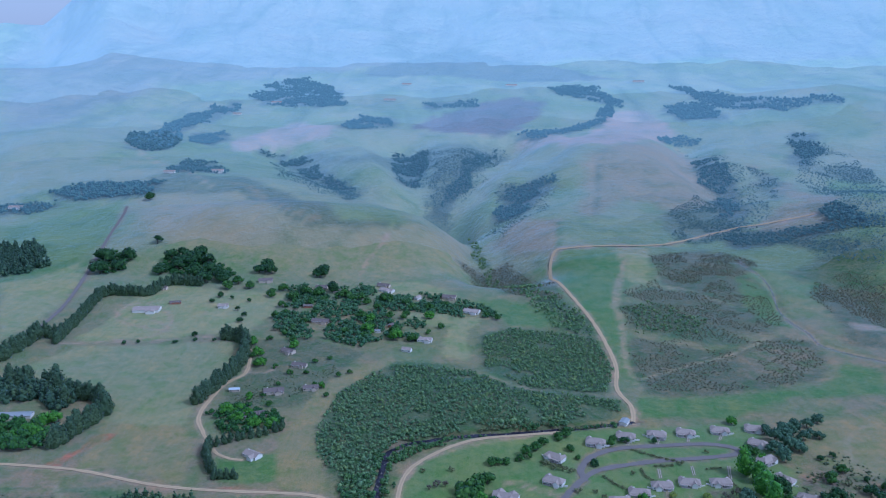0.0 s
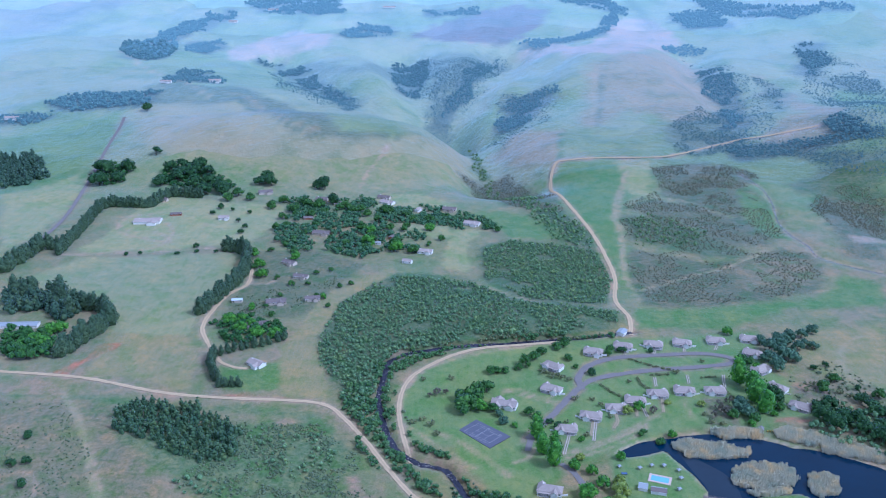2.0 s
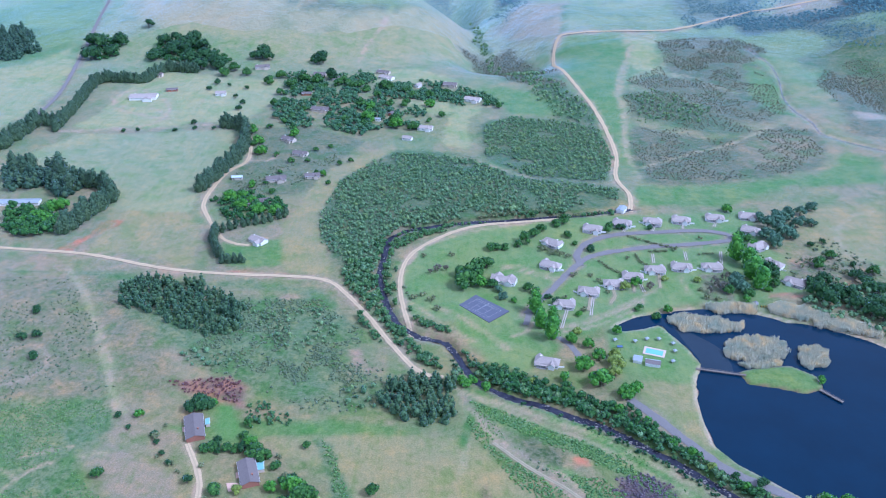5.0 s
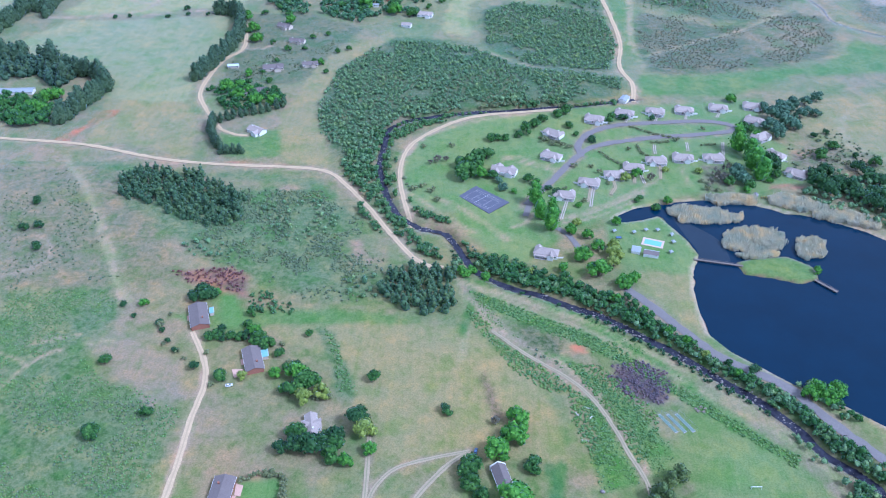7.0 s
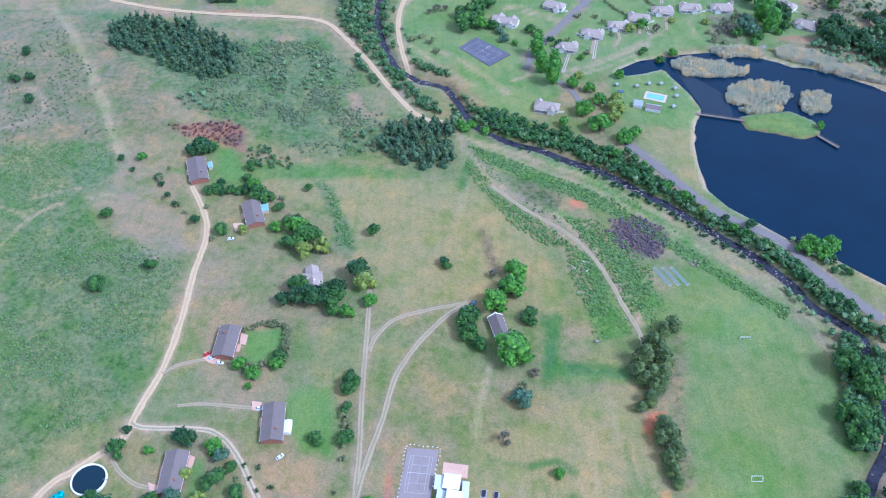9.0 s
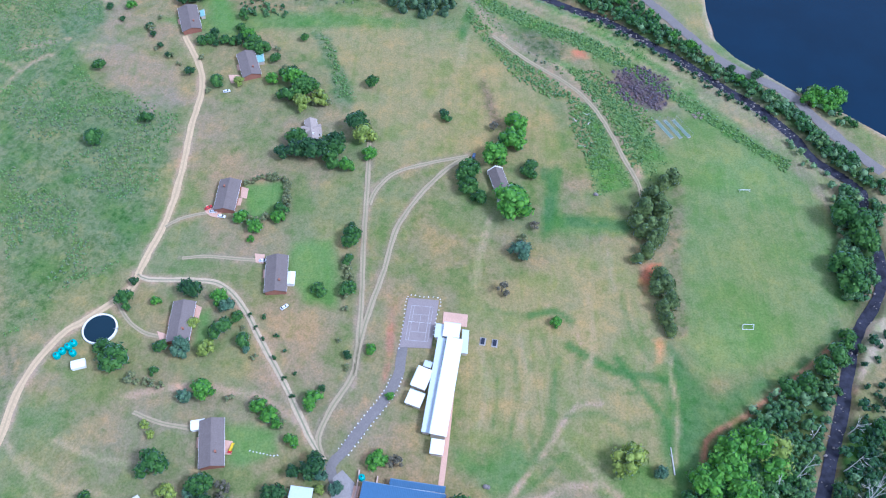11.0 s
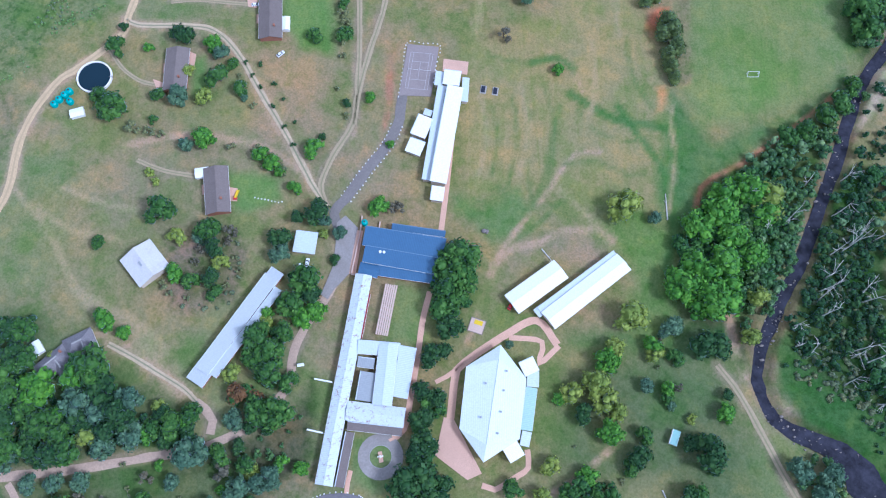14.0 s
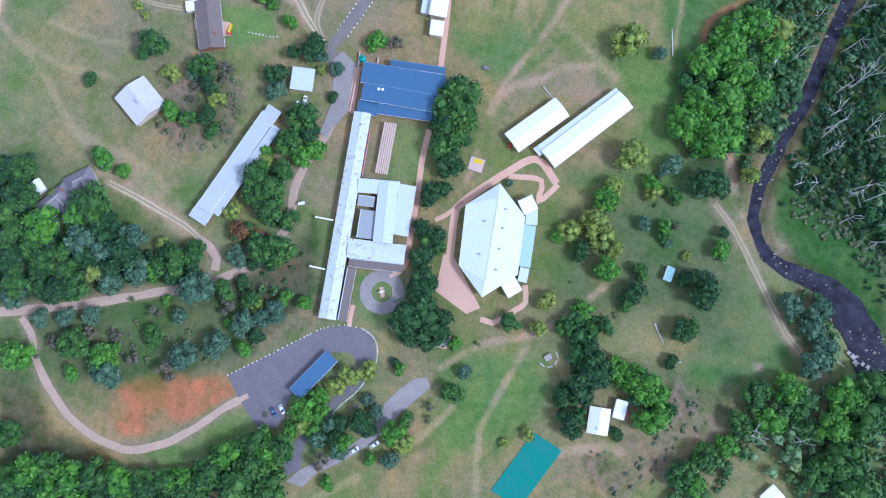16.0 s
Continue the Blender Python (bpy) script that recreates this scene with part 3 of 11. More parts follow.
SLAB_LABEL = {"asphalt_yard": "patched grey tar of the car park", "gravel_yard": "worn grey gravel parking strip", "brick_court": "pink brick paved forecourt",
              "tennis_court_green": "worn green artificial court, its lines long faded", "tennis_court_blue": "slate grey tennis court with pale lines", "ball_court": "grey hard court with white lines by the long classroom"}


def lane(name, width, *pts):
    """A ribbon of road laid over the ground, with a slight crown and ragged edges."""
    line = eased(pts, 3.0)
    n = len(line)
    px, py = np.array([p.x for p in line]), np.array([p.y for p in line])
    tx, ty = np.gradient(px), np.gradient(py)
    length = np.hypot(tx, ty) + 1e-9
    nx, ny = ty / length, -tx / length
    run = np.concatenate([[0], np.cumsum(np.hypot(np.diff(px), np.diff(py)))])
    rag = 0.82 + 0.36 * value_noise(run / 6.0, run * 0, 3) if "brick" not in name else np.ones(n)
    rag2 = 0.82 + 0.36 * value_noise(run / 6.0, run * 0 + 9, 4) if "brick" not in name else np.ones(n)
    verts, faces, across = [], [], (-0.5, -0.25, 0, 0.25, 0.5)
    for k, c in enumerate(across):
        w = c * width * (rag if c < 0 else rag2)
        x, y = px + nx * w, py + ny * w
        z = land_height(x, y) + (0.10 if abs(c) < 0.5 else 0.05) + 0.00045 * np.hypot(x, y) + (0.02 if name == "brick_path" else 0)
        verts += list(zip(x.tolist(), y.tolist(), z.tolist()))
    for k in range(4):
        faces += [(k * n + i, (k + 1) * n + i, (k + 1) * n + i + 1, k * n + i + 1) for i in range(n - 1)]
    ob = mesh_object("road" if "path" not in name else "pavement", verts, faces, M[name], True)
    uv = ob.data.uv_layers.new(name="UVMap")
    idx = np.zeros(len(ob.data.loops), np.int32)
    ob.data.loops.foreach_get("vertex_index", idx)
    coords = np.stack([np.array(across)[idx // n] + 0.5, run[idx % n] / 10], 1)
    uv.data.foreach_set("uv", coords.ravel())
    tagged(ob, LANE_LABEL[name], "road" if "path" not in name else "path", kind="structure")
    lanes.append((name, width, [(p.x, p.y) for p in line]))
    return ob


def slab(name, *pts):
    """A flat paved area with an edge, on the ground."""
    z = max(height_at(*p) for p in pts) + (0.13 if "court" not in name else 0.2) + 0.012 * len(slabs)
    bm = bmesh.new()
    ring = [bm.verts.new((x, y, z)) for x, y in pts]
    top = bm.faces.new(ring)
    if top.normal.z < 0:
        top.normal_flip()
    low = bmesh.ops.extrude_face_region(bm, geom=[top])
    for v in low["geom"]:
        if isinstance(v, bmesh.types.BMVert):
            v.co.z -= 0.6
    bmesh.ops.recalc_face_normals(bm, faces=bm.faces)
    bmesh.ops.triangulate(bm, faces=bm.faces)
    me = bpy.data.meshes.new(name)
    bm.to_mesh(me)
    me.materials.append(M[name])
    ob = tagged(new("court" if "court" in name and "brick" not in name else "pavement", me), SLAB_LABEL[name], "court" if "court" in name and "brick" not in name else "paving", kind="structure")
    slabs.append((name, pts, z, ob))
    return ob


def land_colours(x, y):
    """Colour and growth of the land's cover at each place, with wandering edges."""
    d = np.hypot(x, y)
    wob = np.clip(d / 600, 0.5, 3.0) + np.clip((d - 1500) / 400, 0, 3)
    wx = x + (fbm(x, y, 11.0, 3, 11) - 0.5) * 7 * wob + (fbm(x, y, 60.0, 2, 21) - 0.5) * 9 * wob
    wy = y + (fbm(x, y, 11.0, 3, 12) - 0.5) * 7 * wob + (fbm(x, y, 60.0, 2, 22) - 0.5) * 9 * wob
    land = np.tile(np.array(COVER["veld"]), (len(x), 1))

    def lay(kind, pick, weight):
        land[pick] += weight[:, None] * (np.array(COVER[kind]) - land[pick])

    dry = smooth(0.45, 0.65, fbm(x, y, 170.0, 4, 31))
    lay("bare", slice(None), 0.45 * dry)
    lay("lush", slice(None), 0.32 * smooth(0.5, 0.7, fbm(x, y, 210.0, 4, 41)))
    lay("greenpatch", slice(None), 0.4 * smooth(0.52, 0.64, fbm(x, y, 48.0, 4, 43)))
    lay("pinkdirt", slice(None), 0.45 * smooth(0.55, 0.68, fbm(x, y, 38.0, 4, 47)) * smooth(1400, 700, d))
    lay("dark", slice(None), 0.8 * smooth(0.58, 0.66, fbm(x, y, 260.0, 5, 51)) * smooth(1500, 2200, d))
    # cooler, paler grass with distance: haze painted into the land colour
    lay("hazed_grass", slice(None), 0.8 * smooth(1050, 1500, d))
    lay("lush", slice(None), 0.55 * smooth(0.50, 0.62, fbm(x, y, 150.0, 4, 57)) * smooth(1050, 1500, d))
    for kind, feather, pts in covers:
        xs, ys = [p[0] for p in pts], [p[1] for p in pts]
        pad = feather + 25
        pick = np.nonzero((x > min(xs) - pad) & (x < max(xs) + pad) & (y > min(ys) - pad) & (y < max(ys) + pad))[0]
        s = area_distance(wx[pick], wy[pick], pts)
        rag = 0.35 + 0.65 * smooth(0.40, 0.58, fbm(x[pick], y[pick], 13.0, 3, 33)) if "dirt" in kind or kind == "orange" else 1.0
        lay(kind, pick, 0.92 * rag * smooth(feather * 0.6, -feather * 0.6, s))
    for kind, width, pts in trails + [("dirtline" if "dirt" in a else "bare", b * 1.7, c) for a, b, c in lanes if "path" not in a]:
        line = [(p[0], p[1]) for p in (eased(pts, 8.0) if len(pts) < 30 else [Vector(q) for q in pts[::3]])]
        xs, ys = [p[0] for p in line], [p[1] for p in line]
        pick = np.nonzero((x > min(xs) - 15) & (x < max(xs) + 15) & (y > min(ys) - 15) & (y < max(ys) + 15))[0]
        s = line_distance(x[pick] * 0.6 + wx[pick] * 0.4, y[pick] * 0.6 + wy[pick] * 0.4, line)
        soft = 0.8 + 0.0015 * d[pick]
        lay(kind, pick, (0.5 if kind == "greenline" and width < 4 else 0.88) * smooth(width * 0.5 + soft, width * 0.5 - soft, s) * smooth(0.12, 0.4, fbm(x[pick], y[pick], 9.0, 2, 61)))
    near = np.nonzero((np.abs(x) < 600) & (y > -200) & (y < 1400))[0]
    bank = line_distance(wx[near], wy[near], RIVER)
    lay("mud", near, 0.6 * smooth(6.5, 4.2, bank) * (0.35 + 0.65 * smooth(0.42, 0.55, fbm(x[near], y[near], 12.0, 3, 75))))
    lay("sand", near, 0.15 * smooth(8, 5, bank) * smooth(0.5, 0.6, fbm(x[near], y[near], 16.0, 2, 71)))
    lay("sand", near, 0.4 * smooth(4, 1.5, line_distance(x[near], y[near], CREEK)))
    lake = area_distance(x[near], y[near], LAKE)
    lay("sand", near, 0.75 * smooth(3.5, 0.5, np.abs(lake)) * smooth(0.35, 0.6, fbm(x[near], y[near], 22.0, 3, 73)))
    lay("mud", near, smooth(-1, -3, lake) * smooth(-1, 2, area_distance(x[near], y[near], ISLET)))
    lay("lush", near, smooth(2, -1, area_distance(x[near], y[near], ISLET)))
    return land


def build_ground():
    rows = [-4900, -3500, -2400, -1600, -1000, -600, -380, -260, -190, -150, -125]
    y = -110.0
    while y < 4950:
        rows.append(y)
        y += 1.25 + 0.0042 * max(y, 0)
    rows = np.array(rows)
    inner = np.linspace(-1, 1, 411)
    reach = 250 + 0.56 * np.maximum(rows, 0)
    outer = np.array([0.06, 0.2, 0.45, 1.0])
    cols = []
    for w in reach:
        side = w + (5200 - w) * outer
        cols.append(np.concatenate([-side[::-1], inner * w, side]))
    X = np.array(cols)
    Y = np.repeat(rows[:, None], X.shape[1], 1)
    x, y = X.ravel(), Y.ravel()
    z = land_height(x, y) - (5 + 25 * smooth(2300, 4300, np.hypot(x, y))) * turn_over(x, y, STARTS[0])
    n, m = X.shape
    i, j = np.meshgrid(np.arange(n - 1), np.arange(m - 1), indexing="ij")
    a = (i * m + j).ravel()
    quads = np.stack([a, a + 1, a + m + 1, a + m], 1)
    me = bpy.data.meshes.new("ground")
    me.vertices.add(n * m)
    me.vertices.foreach_set("co", np.stack([x, y, z], 1).ravel())
    me.loops.add(quads.size)
    me.polygons.add(len(quads))
    me.polygons.foreach_set("loop_start", np.arange(0, quads.size, 4))
    me.loops.foreach_set("vertex_index", quads.ravel())
    me.update(calc_edges=True)
    me.polygons.foreach_set("use_smooth", np.ones(len(quads), bool))
    land = land_colours(x, y)
    attr = me.color_attributes.new("land", "FLOAT_COLOR", "POINT")
    attr.data.foreach_set("color", land.ravel())
    me.materials.append(M["ground"])
    ob = tagged(new("ground", me), "rolling green and straw-coloured grassland with worn earth", "ground", kind="structure")
    return ob


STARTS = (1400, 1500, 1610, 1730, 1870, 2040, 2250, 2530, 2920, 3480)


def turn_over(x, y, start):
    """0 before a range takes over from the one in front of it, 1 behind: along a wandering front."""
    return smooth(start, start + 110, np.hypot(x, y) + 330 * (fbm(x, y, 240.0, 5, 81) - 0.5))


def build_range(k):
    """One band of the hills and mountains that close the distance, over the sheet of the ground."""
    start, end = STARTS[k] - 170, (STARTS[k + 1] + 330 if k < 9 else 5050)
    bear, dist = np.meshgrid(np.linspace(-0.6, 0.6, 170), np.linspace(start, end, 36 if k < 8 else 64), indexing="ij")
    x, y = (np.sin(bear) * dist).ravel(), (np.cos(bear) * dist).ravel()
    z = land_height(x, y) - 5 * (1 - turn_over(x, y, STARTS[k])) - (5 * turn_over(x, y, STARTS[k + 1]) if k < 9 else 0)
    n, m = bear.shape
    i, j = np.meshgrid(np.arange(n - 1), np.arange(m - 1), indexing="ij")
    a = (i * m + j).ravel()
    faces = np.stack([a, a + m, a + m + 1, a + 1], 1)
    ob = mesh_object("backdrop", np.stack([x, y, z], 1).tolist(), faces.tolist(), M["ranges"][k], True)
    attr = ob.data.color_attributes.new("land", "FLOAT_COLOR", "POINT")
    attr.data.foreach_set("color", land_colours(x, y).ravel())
    return tagged(ob, "mountain slopes in painted blue haze far behind the hills" if k > 7 else "grassy hills paled with painted distance haze", "mountain" if k > 7 else "hills", kind="structure")


def flat_water(name, pts, level, material, label, category):
    bm = bmesh.new()
    bm.faces.new([bm.verts.new((x, y, level)) for x, y in pts])
    for f in bm.faces:
        f.normal_update()
        if f.normal.z < 0:
            f.normal_flip()
    bmesh.ops.triangulate(bm, faces=bm.faces)
    me = bpy.data.meshes.new(name)
    bm.to_mesh(me)
    me.materials.append(material)
    return tagged(new(name, me), label, category, kind="structure")


def stream(pts, width, level, material, label):
    line = eased(pts, 1.5)
    px, py = np.array([p.x for p in line]), np.array([p.y for p in line])
    tx, ty = np.gradient(px), np.gradient(py)
    length = np.hypot(tx, ty)
    nx, ny = ty / length, -tx / length
    z = ground_height(px, py) + level
    z = np.convolve(np.pad(z, 16, mode="edge"), np.ones(33) / 33, "valid")
    verts = []
    for side in (-1, 1):
        reach = width * (1 + 1.5 * smooth(45, 20, py)) * (0.45 + 0.95 * fbm(px + 90 * side, py, 11.0, 4, 4))
        verts += list(zip((px + side * nx * reach).tolist(), (py + side * ny * reach).tolist(), z.tolist()))
    n = len(px)
    ob = mesh_object("water", verts, [(i, i + n, i + n + 1, i + 1) for i in range(n - 1)], material, True)
    return tagged(ob, label, "river", kind="structure")



# land cover, largest first
cover("hazed_veld", 90, (-1128.3, 2194.8), (-931.5, 2980.7), (-315.3, 3429.6), (496.6, 3553.5), (1683.3, 3328.3), (2011.3, 4041.1), (602.8, 4371.4), (-2856.7, 9354.9), (-1905.3, 3823.8))
cover("dome", 25, (-624.9, 1711), (-530.4, 1761.2), (-430.7, 1782.7), (-319.7, 1688.5), (-177.1, 1433.1), (-81.4, 1446.5), (-3.5, 1528.6), (59.9, 1717.6), (46.9, 1484.4), (29.6, 1382.2), (-20.8, 1282.9), (-124, 1260.1), (-193.5, 1263.5), (-272.3, 1315.9), (-356, 1368.6), (-454.9, 1389.5), (-539.5, 1473.4))
cover("hazed_rust", 25, (334.9, 1974.3), (392.5, 2004.6), (628.1, 2284.5), (606, 2047.4), (590.1, 1834.6), (580.2, 1761.5), (478.8, 1717.9), (388.6, 1727.2), (288.4, 1608.5), (264.4, 1628.4))
cover("hazed_rust", 20, (716.2, 1976.9), (732.2, 1780.5), (720, 1544.9), (690.8, 1500.3), (672.4, 1657), (668.8, 1801.6))
cover("hazed_rust", 15, (129.7, 1650), (222.5, 1600.6), (193.1, 1408.9), (119.4, 1508.2), (82.3, 1586.5))
cover("pale", 20, (216.9, 2407.2), (398.1, 2357.3), (533.5, 2662.2), (600.4, 2650.8), (653.7, 2389.3), (618.4, 2308.7), (399.3, 2040.7), (305.4, 2135.1), (213.4, 2361.9))
cover("pale", 20, (-570.6, 2325.7), (-440.6, 2562), (-296.2, 2472.7), (-298.6, 2356.2), (-461.3, 2309.6), (-528.3, 2206.1))
cover("burnt", 14, (-103.4, 2506), (12.6, 2687.6), (177.5, 2806.7), (319.6, 2771.3), (285.1, 2610.9), (195, 2432), (91, 2427.4))
cover("hazed_dark", 25, (-455.6, 2276.2), (-331.9, 2255.6), (-198.7, 2102.7), (-128.5, 2346.7), (-34.8, 2292.2), (152.4, 2383.1), (110.8, 2177.3), (23.3, 2078.9), (-127.6, 2065.5), (-194.2, 2051.2), (-318.8, 2158.6))
cover("hazed_dark", 25, (-419.9, 2240.7), (-277.2, 2054.6), (-184.8, 1936.3), (-239.7, 1962), (-297.5, 1837.3))
cover("hazed_dark", 22, (-143.1, 2330.2), (-48.6, 2222.3), (-58, 2015.5), (-110.4, 1994.2))
cover("hazed_dark", 18, (99.5, 2249.9), (151.6, 2368.4), (61.3, 1967.5), (8.5, 1887.8), (-24, 1525.3), (-41.8, 1863.3), (22.2, 1986.4))
cover("hazed_dark", 18, (134.2, 1885.5), (224.4, 1910), (251, 1822.4), (168.3, 1708.9), (100.1, 1714.6), (115.9, 1786.5))
cover("hazed_dark", 18, (625, 2137.2), (648.1, 2054.4), (631.6, 1795.7), (570.4, 1552.6), (523.1, 1532.7), (523.6, 1637), (591, 1816.9), (583, 1941.7))
cover("hazed_dark", 18, (417.4, 1606.6), (543.6, 1597.7), (558, 1487), (468.8, 1486.6), (405.8, 1515.4))
cover("hazed_dark", 20, (-561.2, 1746.2), (-419.7, 1734.5), (-426, 1711.8), (-663.8, 1646.4), (-782.1, 1691), (-692.3, 1754.7))
cover("hazed_dark", 20, (924.2, 2282.6), (968.3, 2209), (921.6, 2061.7), (828.2, 1929.7), (795.7, 1979.3))
cover("hazed_dark", 12, (667.7, 1515.1), (709.5, 1434), (697.9, 1397.4), (652.4, 1453.8))
cover("lush", 20, (871, 1879.3), (932.9, 1782.9), (781.3, 1488.5), (741.2, 1547.2))
cover("hazed_rust", 14, (558, 1487), (668.7, 1447.7), (653.6, 1389.2), (588.1, 1408.8), (544.6, 1447.7))
cover("hazed_dark", 20, (534.5, 1290.1), (604.8, 1334.7), (712.8, 1343.9), (665.4, 1241.6), (612.4, 1249.2), (540.4, 1238.8))
cover("dark", 16, (558.2, 1240.8), (619.4, 1265.4), (658.5, 1226.8), (587.8, 1080.8), (535.9, 1113.7), (521.2, 1171.6))
cover("lush", 14, (200.2, 1428), (266.9, 1422.7), (313.8, 1371.3), (319.7, 1275.4), (273.7, 1222.2), (236.2, 1096.9), (221.1, 938.2), (200.2, 869.7), (201.8, 975.2), (194.8, 1098.6), (182.6, 1325.3))
cover("heath", 12, (257.2, 1181.7), (325.2, 1131.6), (362.8, 1030.2), (412.5, 1029.1), (457.8, 1071.5), (479.1, 1234.3), (448.3, 1324.2), (366.5, 1357.8), (334.2, 1299.9), (341.6, 1193.3), (307, 1220.7))
cover("dark", 14, (249.5, 1143.9), (299.8, 1155.9), (350.7, 1061.4), (377.5, 990.3), (322.2, 990.4), (238.6, 1053.5))
cover("heath", 10, (229.9, 1012), (316.7, 971.9), (384.5, 990.5), (430.1, 1018.9), (456.9, 998.4), (449.8, 934.3), (409.8, 885.7), (375.8, 863.1), (296.3, 843.5), (218, 841), (217.9, 938.3))
cover("rust", 12, (344.7, 953.6), (412.1, 990.3), (445.2, 970.3), (429.4, 917.3), (387.9, 893.7), (341.4, 886.8))
cover("lush", 10, (204.6, 834.5), (307.5, 840.9), (397.1, 855.5), (469.3, 934.1), (496.3, 899), (466.1, 838.7), (364.3, 833.8), (291.6, 792.9), (221.2, 783.4), (188.1, 785.8))
cover("heath", 14, (525.6, 1090.5), (587.8, 1080.8), (530.3, 967), (493.9, 987.9))
cover("pale", 8, (534.8, 1069.3), (574.5, 1054.6), (561.9, 1029.8), (523.6, 1037.1))
cover("rust", 10, (341.1, 764.7), (365.3, 770.4), (444.3, 788.2), (435.9, 768.9), (381.2, 739.6), (367.6, 711.1), (383.3, 647), (370.9, 618.4), (319.8, 631.8), (321.8, 678.2), (342.9, 722.8))
cover("field", 8, (372.3, 716.6), (435.9, 768.9), (387.6, 656.9), (369.5, 683.2))
cover("dark", 12, (-125.1, 761.9), (-111.8, 858.1), (-55.4, 940), (29.7, 921.3), (93.2, 845.7), (163, 834.1), (184, 820.6), (169.7, 777.8), (92.9, 737.4), (2.9, 733.4), (-43.9, 721.9), (-45.2, 654.8), (-87.3, 647.4), (-118.4, 715.3))
cover("dark", 12, (46.7, 1014.9), (85.2, 1056.4), (155.6, 1035.4), (195, 1013.5), (191.5, 904.2), (175.1, 835.5), (93.2, 845.7), (42.6, 921))
cover("dark", 14, (55.1, 1752.2), (84.5, 1430.1), (149.3, 1234.3), (194.8, 1098.6), (195, 1013.5), (143.9, 1056.6), (110.2, 1380.3), (57.2, 1488.2))
cover("hazed_field", 4, (4.2, 1006.3), (19.7, 1089.1), (50.4, 1100), (33.2, 1034.9), (30.3, 939.6), (-2.7, 955.2))
cover("lush", 10, (37.3, 1172.4), (93.9, 1173.7), (157, 1100.6), (147.5, 1056.6), (86, 1067.3))
cover("hazed_field", 5, (-122.1, 1239.5), (-46.5, 1264.9), (21.6, 1198.4), (-3.1, 1184.9), (-109.7, 1193))
cover("hazed_field", 5, (-53.2, 1118.9), (4.7, 1112.4), (19.4, 1073.5), (4.5, 1056.6), (-47.6, 1073.4))
cover("hazed_field", 5, (-455.6, 1007.4), (-431.2, 1223.7), (-391.8, 1232.4), (-303.9, 1217.3), (-228.7, 1193.3), (-239, 1100.3), (-254.3, 1033.2), (-343.1, 1018.4))
cover("hazed_pasture", 4, (-478.8, 922.4), (-451.9, 990), (-336.6, 997.2), (-258.8, 1006.5), (-240, 939.9), (-252.5, 817.8), (-251.8, 775.1), (-330.5, 778.1), (-353.9, 824.7), (-458, 898.3))
cover("hazed_field", 8, (-662.8, 1235), (-623.9, 1261), (-579.6, 1344.4), (-530.2, 1141.3), (-535.4, 1051), (-551.5, 1010.2))
cover("lush", 20, (-798.7, 1513.4), (-607.7, 1643.6), (-583.1, 1511.9), (-578.6, 1390.5), (-610, 1288.2), (-662.8, 1235))
cover("garden", 6, (-242.7, 1012.9), (-158.4, 1015.1), (-97.6, 968.1), (-117.4, 905.9), (-134.2, 844.2), (-153.3, 815.9), (-208.5, 803.6), (-229.9, 797.6), (-223.4, 924))
cover("field", 4, (-157.3, 716.6), (-136.3, 859.4), (-63.7, 968.4), (-55.4, 940), (-111.8, 858.1), (-125.1, 761.9), (-98.6, 643.2), (-141, 656.6))
cover("lush", 4, (-206.5, 716.8), (-184.7, 700.8), (-152.1, 716.5), (-145.1, 665.9), (-169.7, 656.7), (-198.4, 666))
cover("field", 6, (-330.5, 778.1), (-250.7, 771.3), (-227.7, 728.4), (-220.4, 666.5), (-290.8, 686.6), (-325.8, 687), (-328, 730))
cover("reddirt", 3, (-356.9, 695.2), (-338.4, 723.4), (-329.8, 753.6), (-314.3, 756.8), (-313.1, 744.5), (-329.7, 729.3), (-341.3, 695.1))
cover("brickdirt", 3, (-205.6, 655.7), (-130.5, 649.8), (-110.1, 643.3), (-89.3, 631.2), (-109.7, 640.4), (-149.6, 646.1), (-199.6, 650.7))
cover("meadow", 5, (-392.4, 663.6), (-323.8, 653.6), (-285.1, 656.3), (-219.9, 633.6), (-172.2, 636.7), (-107.8, 624.6), (-86.3, 601.8), (-89.1, 584.5), (-115.5, 610.8), (-174.6, 624.5), (-233.1, 628.9), (-322, 648.6), (-390.1, 658.5))
cover("rust", 14, (-387.9, 653.3), (-322.7, 643.8), (-262.7, 551.5), (-229.4, 480.9), (-261.6, 471), (-287.7, 477.3), (-307.4, 467.9))
cover("rust", 10, (-310.5, 643.8), (-277.1, 638.7), (-214.8, 544), (-187.2, 487.4), (-211.5, 474.3), (-253.6, 543.7))
cover("bracken", 14, (-307.4, 467.9), (-233.4, 480.9), (-221.2, 449.4), (-235.4, 409.9), (-258.6, 404.9), (-282.4, 410.3))
cover("bracken", 12, (-260.3, 592.7), (-167.2, 610.9), (-106.1, 610.9), (-61.8, 528.1), (-34.9, 496.6), (-40.9, 460.9), (-87.5, 461.2), (-143, 487.4), (-193.8, 529.5))
cover("meadow", 10, (-139.3, 584.9), (-95.6, 601.9), (-63.6, 550.9), (-77.3, 514), (-108.7, 500.5), (-142.8, 529.4))
cover("burnt", 6, (-194.9, 493.4), (-155.9, 500.2), (-142.1, 490.3), (-138.3, 467.7), (-158.5, 470.9), (-180, 480.3))
cover("pinkdirt", 6, (-68.2, 528.2), (-49, 527.9), (-35, 500), (-38.6, 489.9), (-55, 493.2))
cover("pinkdirt", 5, (-144.4, 615.4), (-120.2, 610.8), (-121.5, 603.7), (-138.3, 606.4))
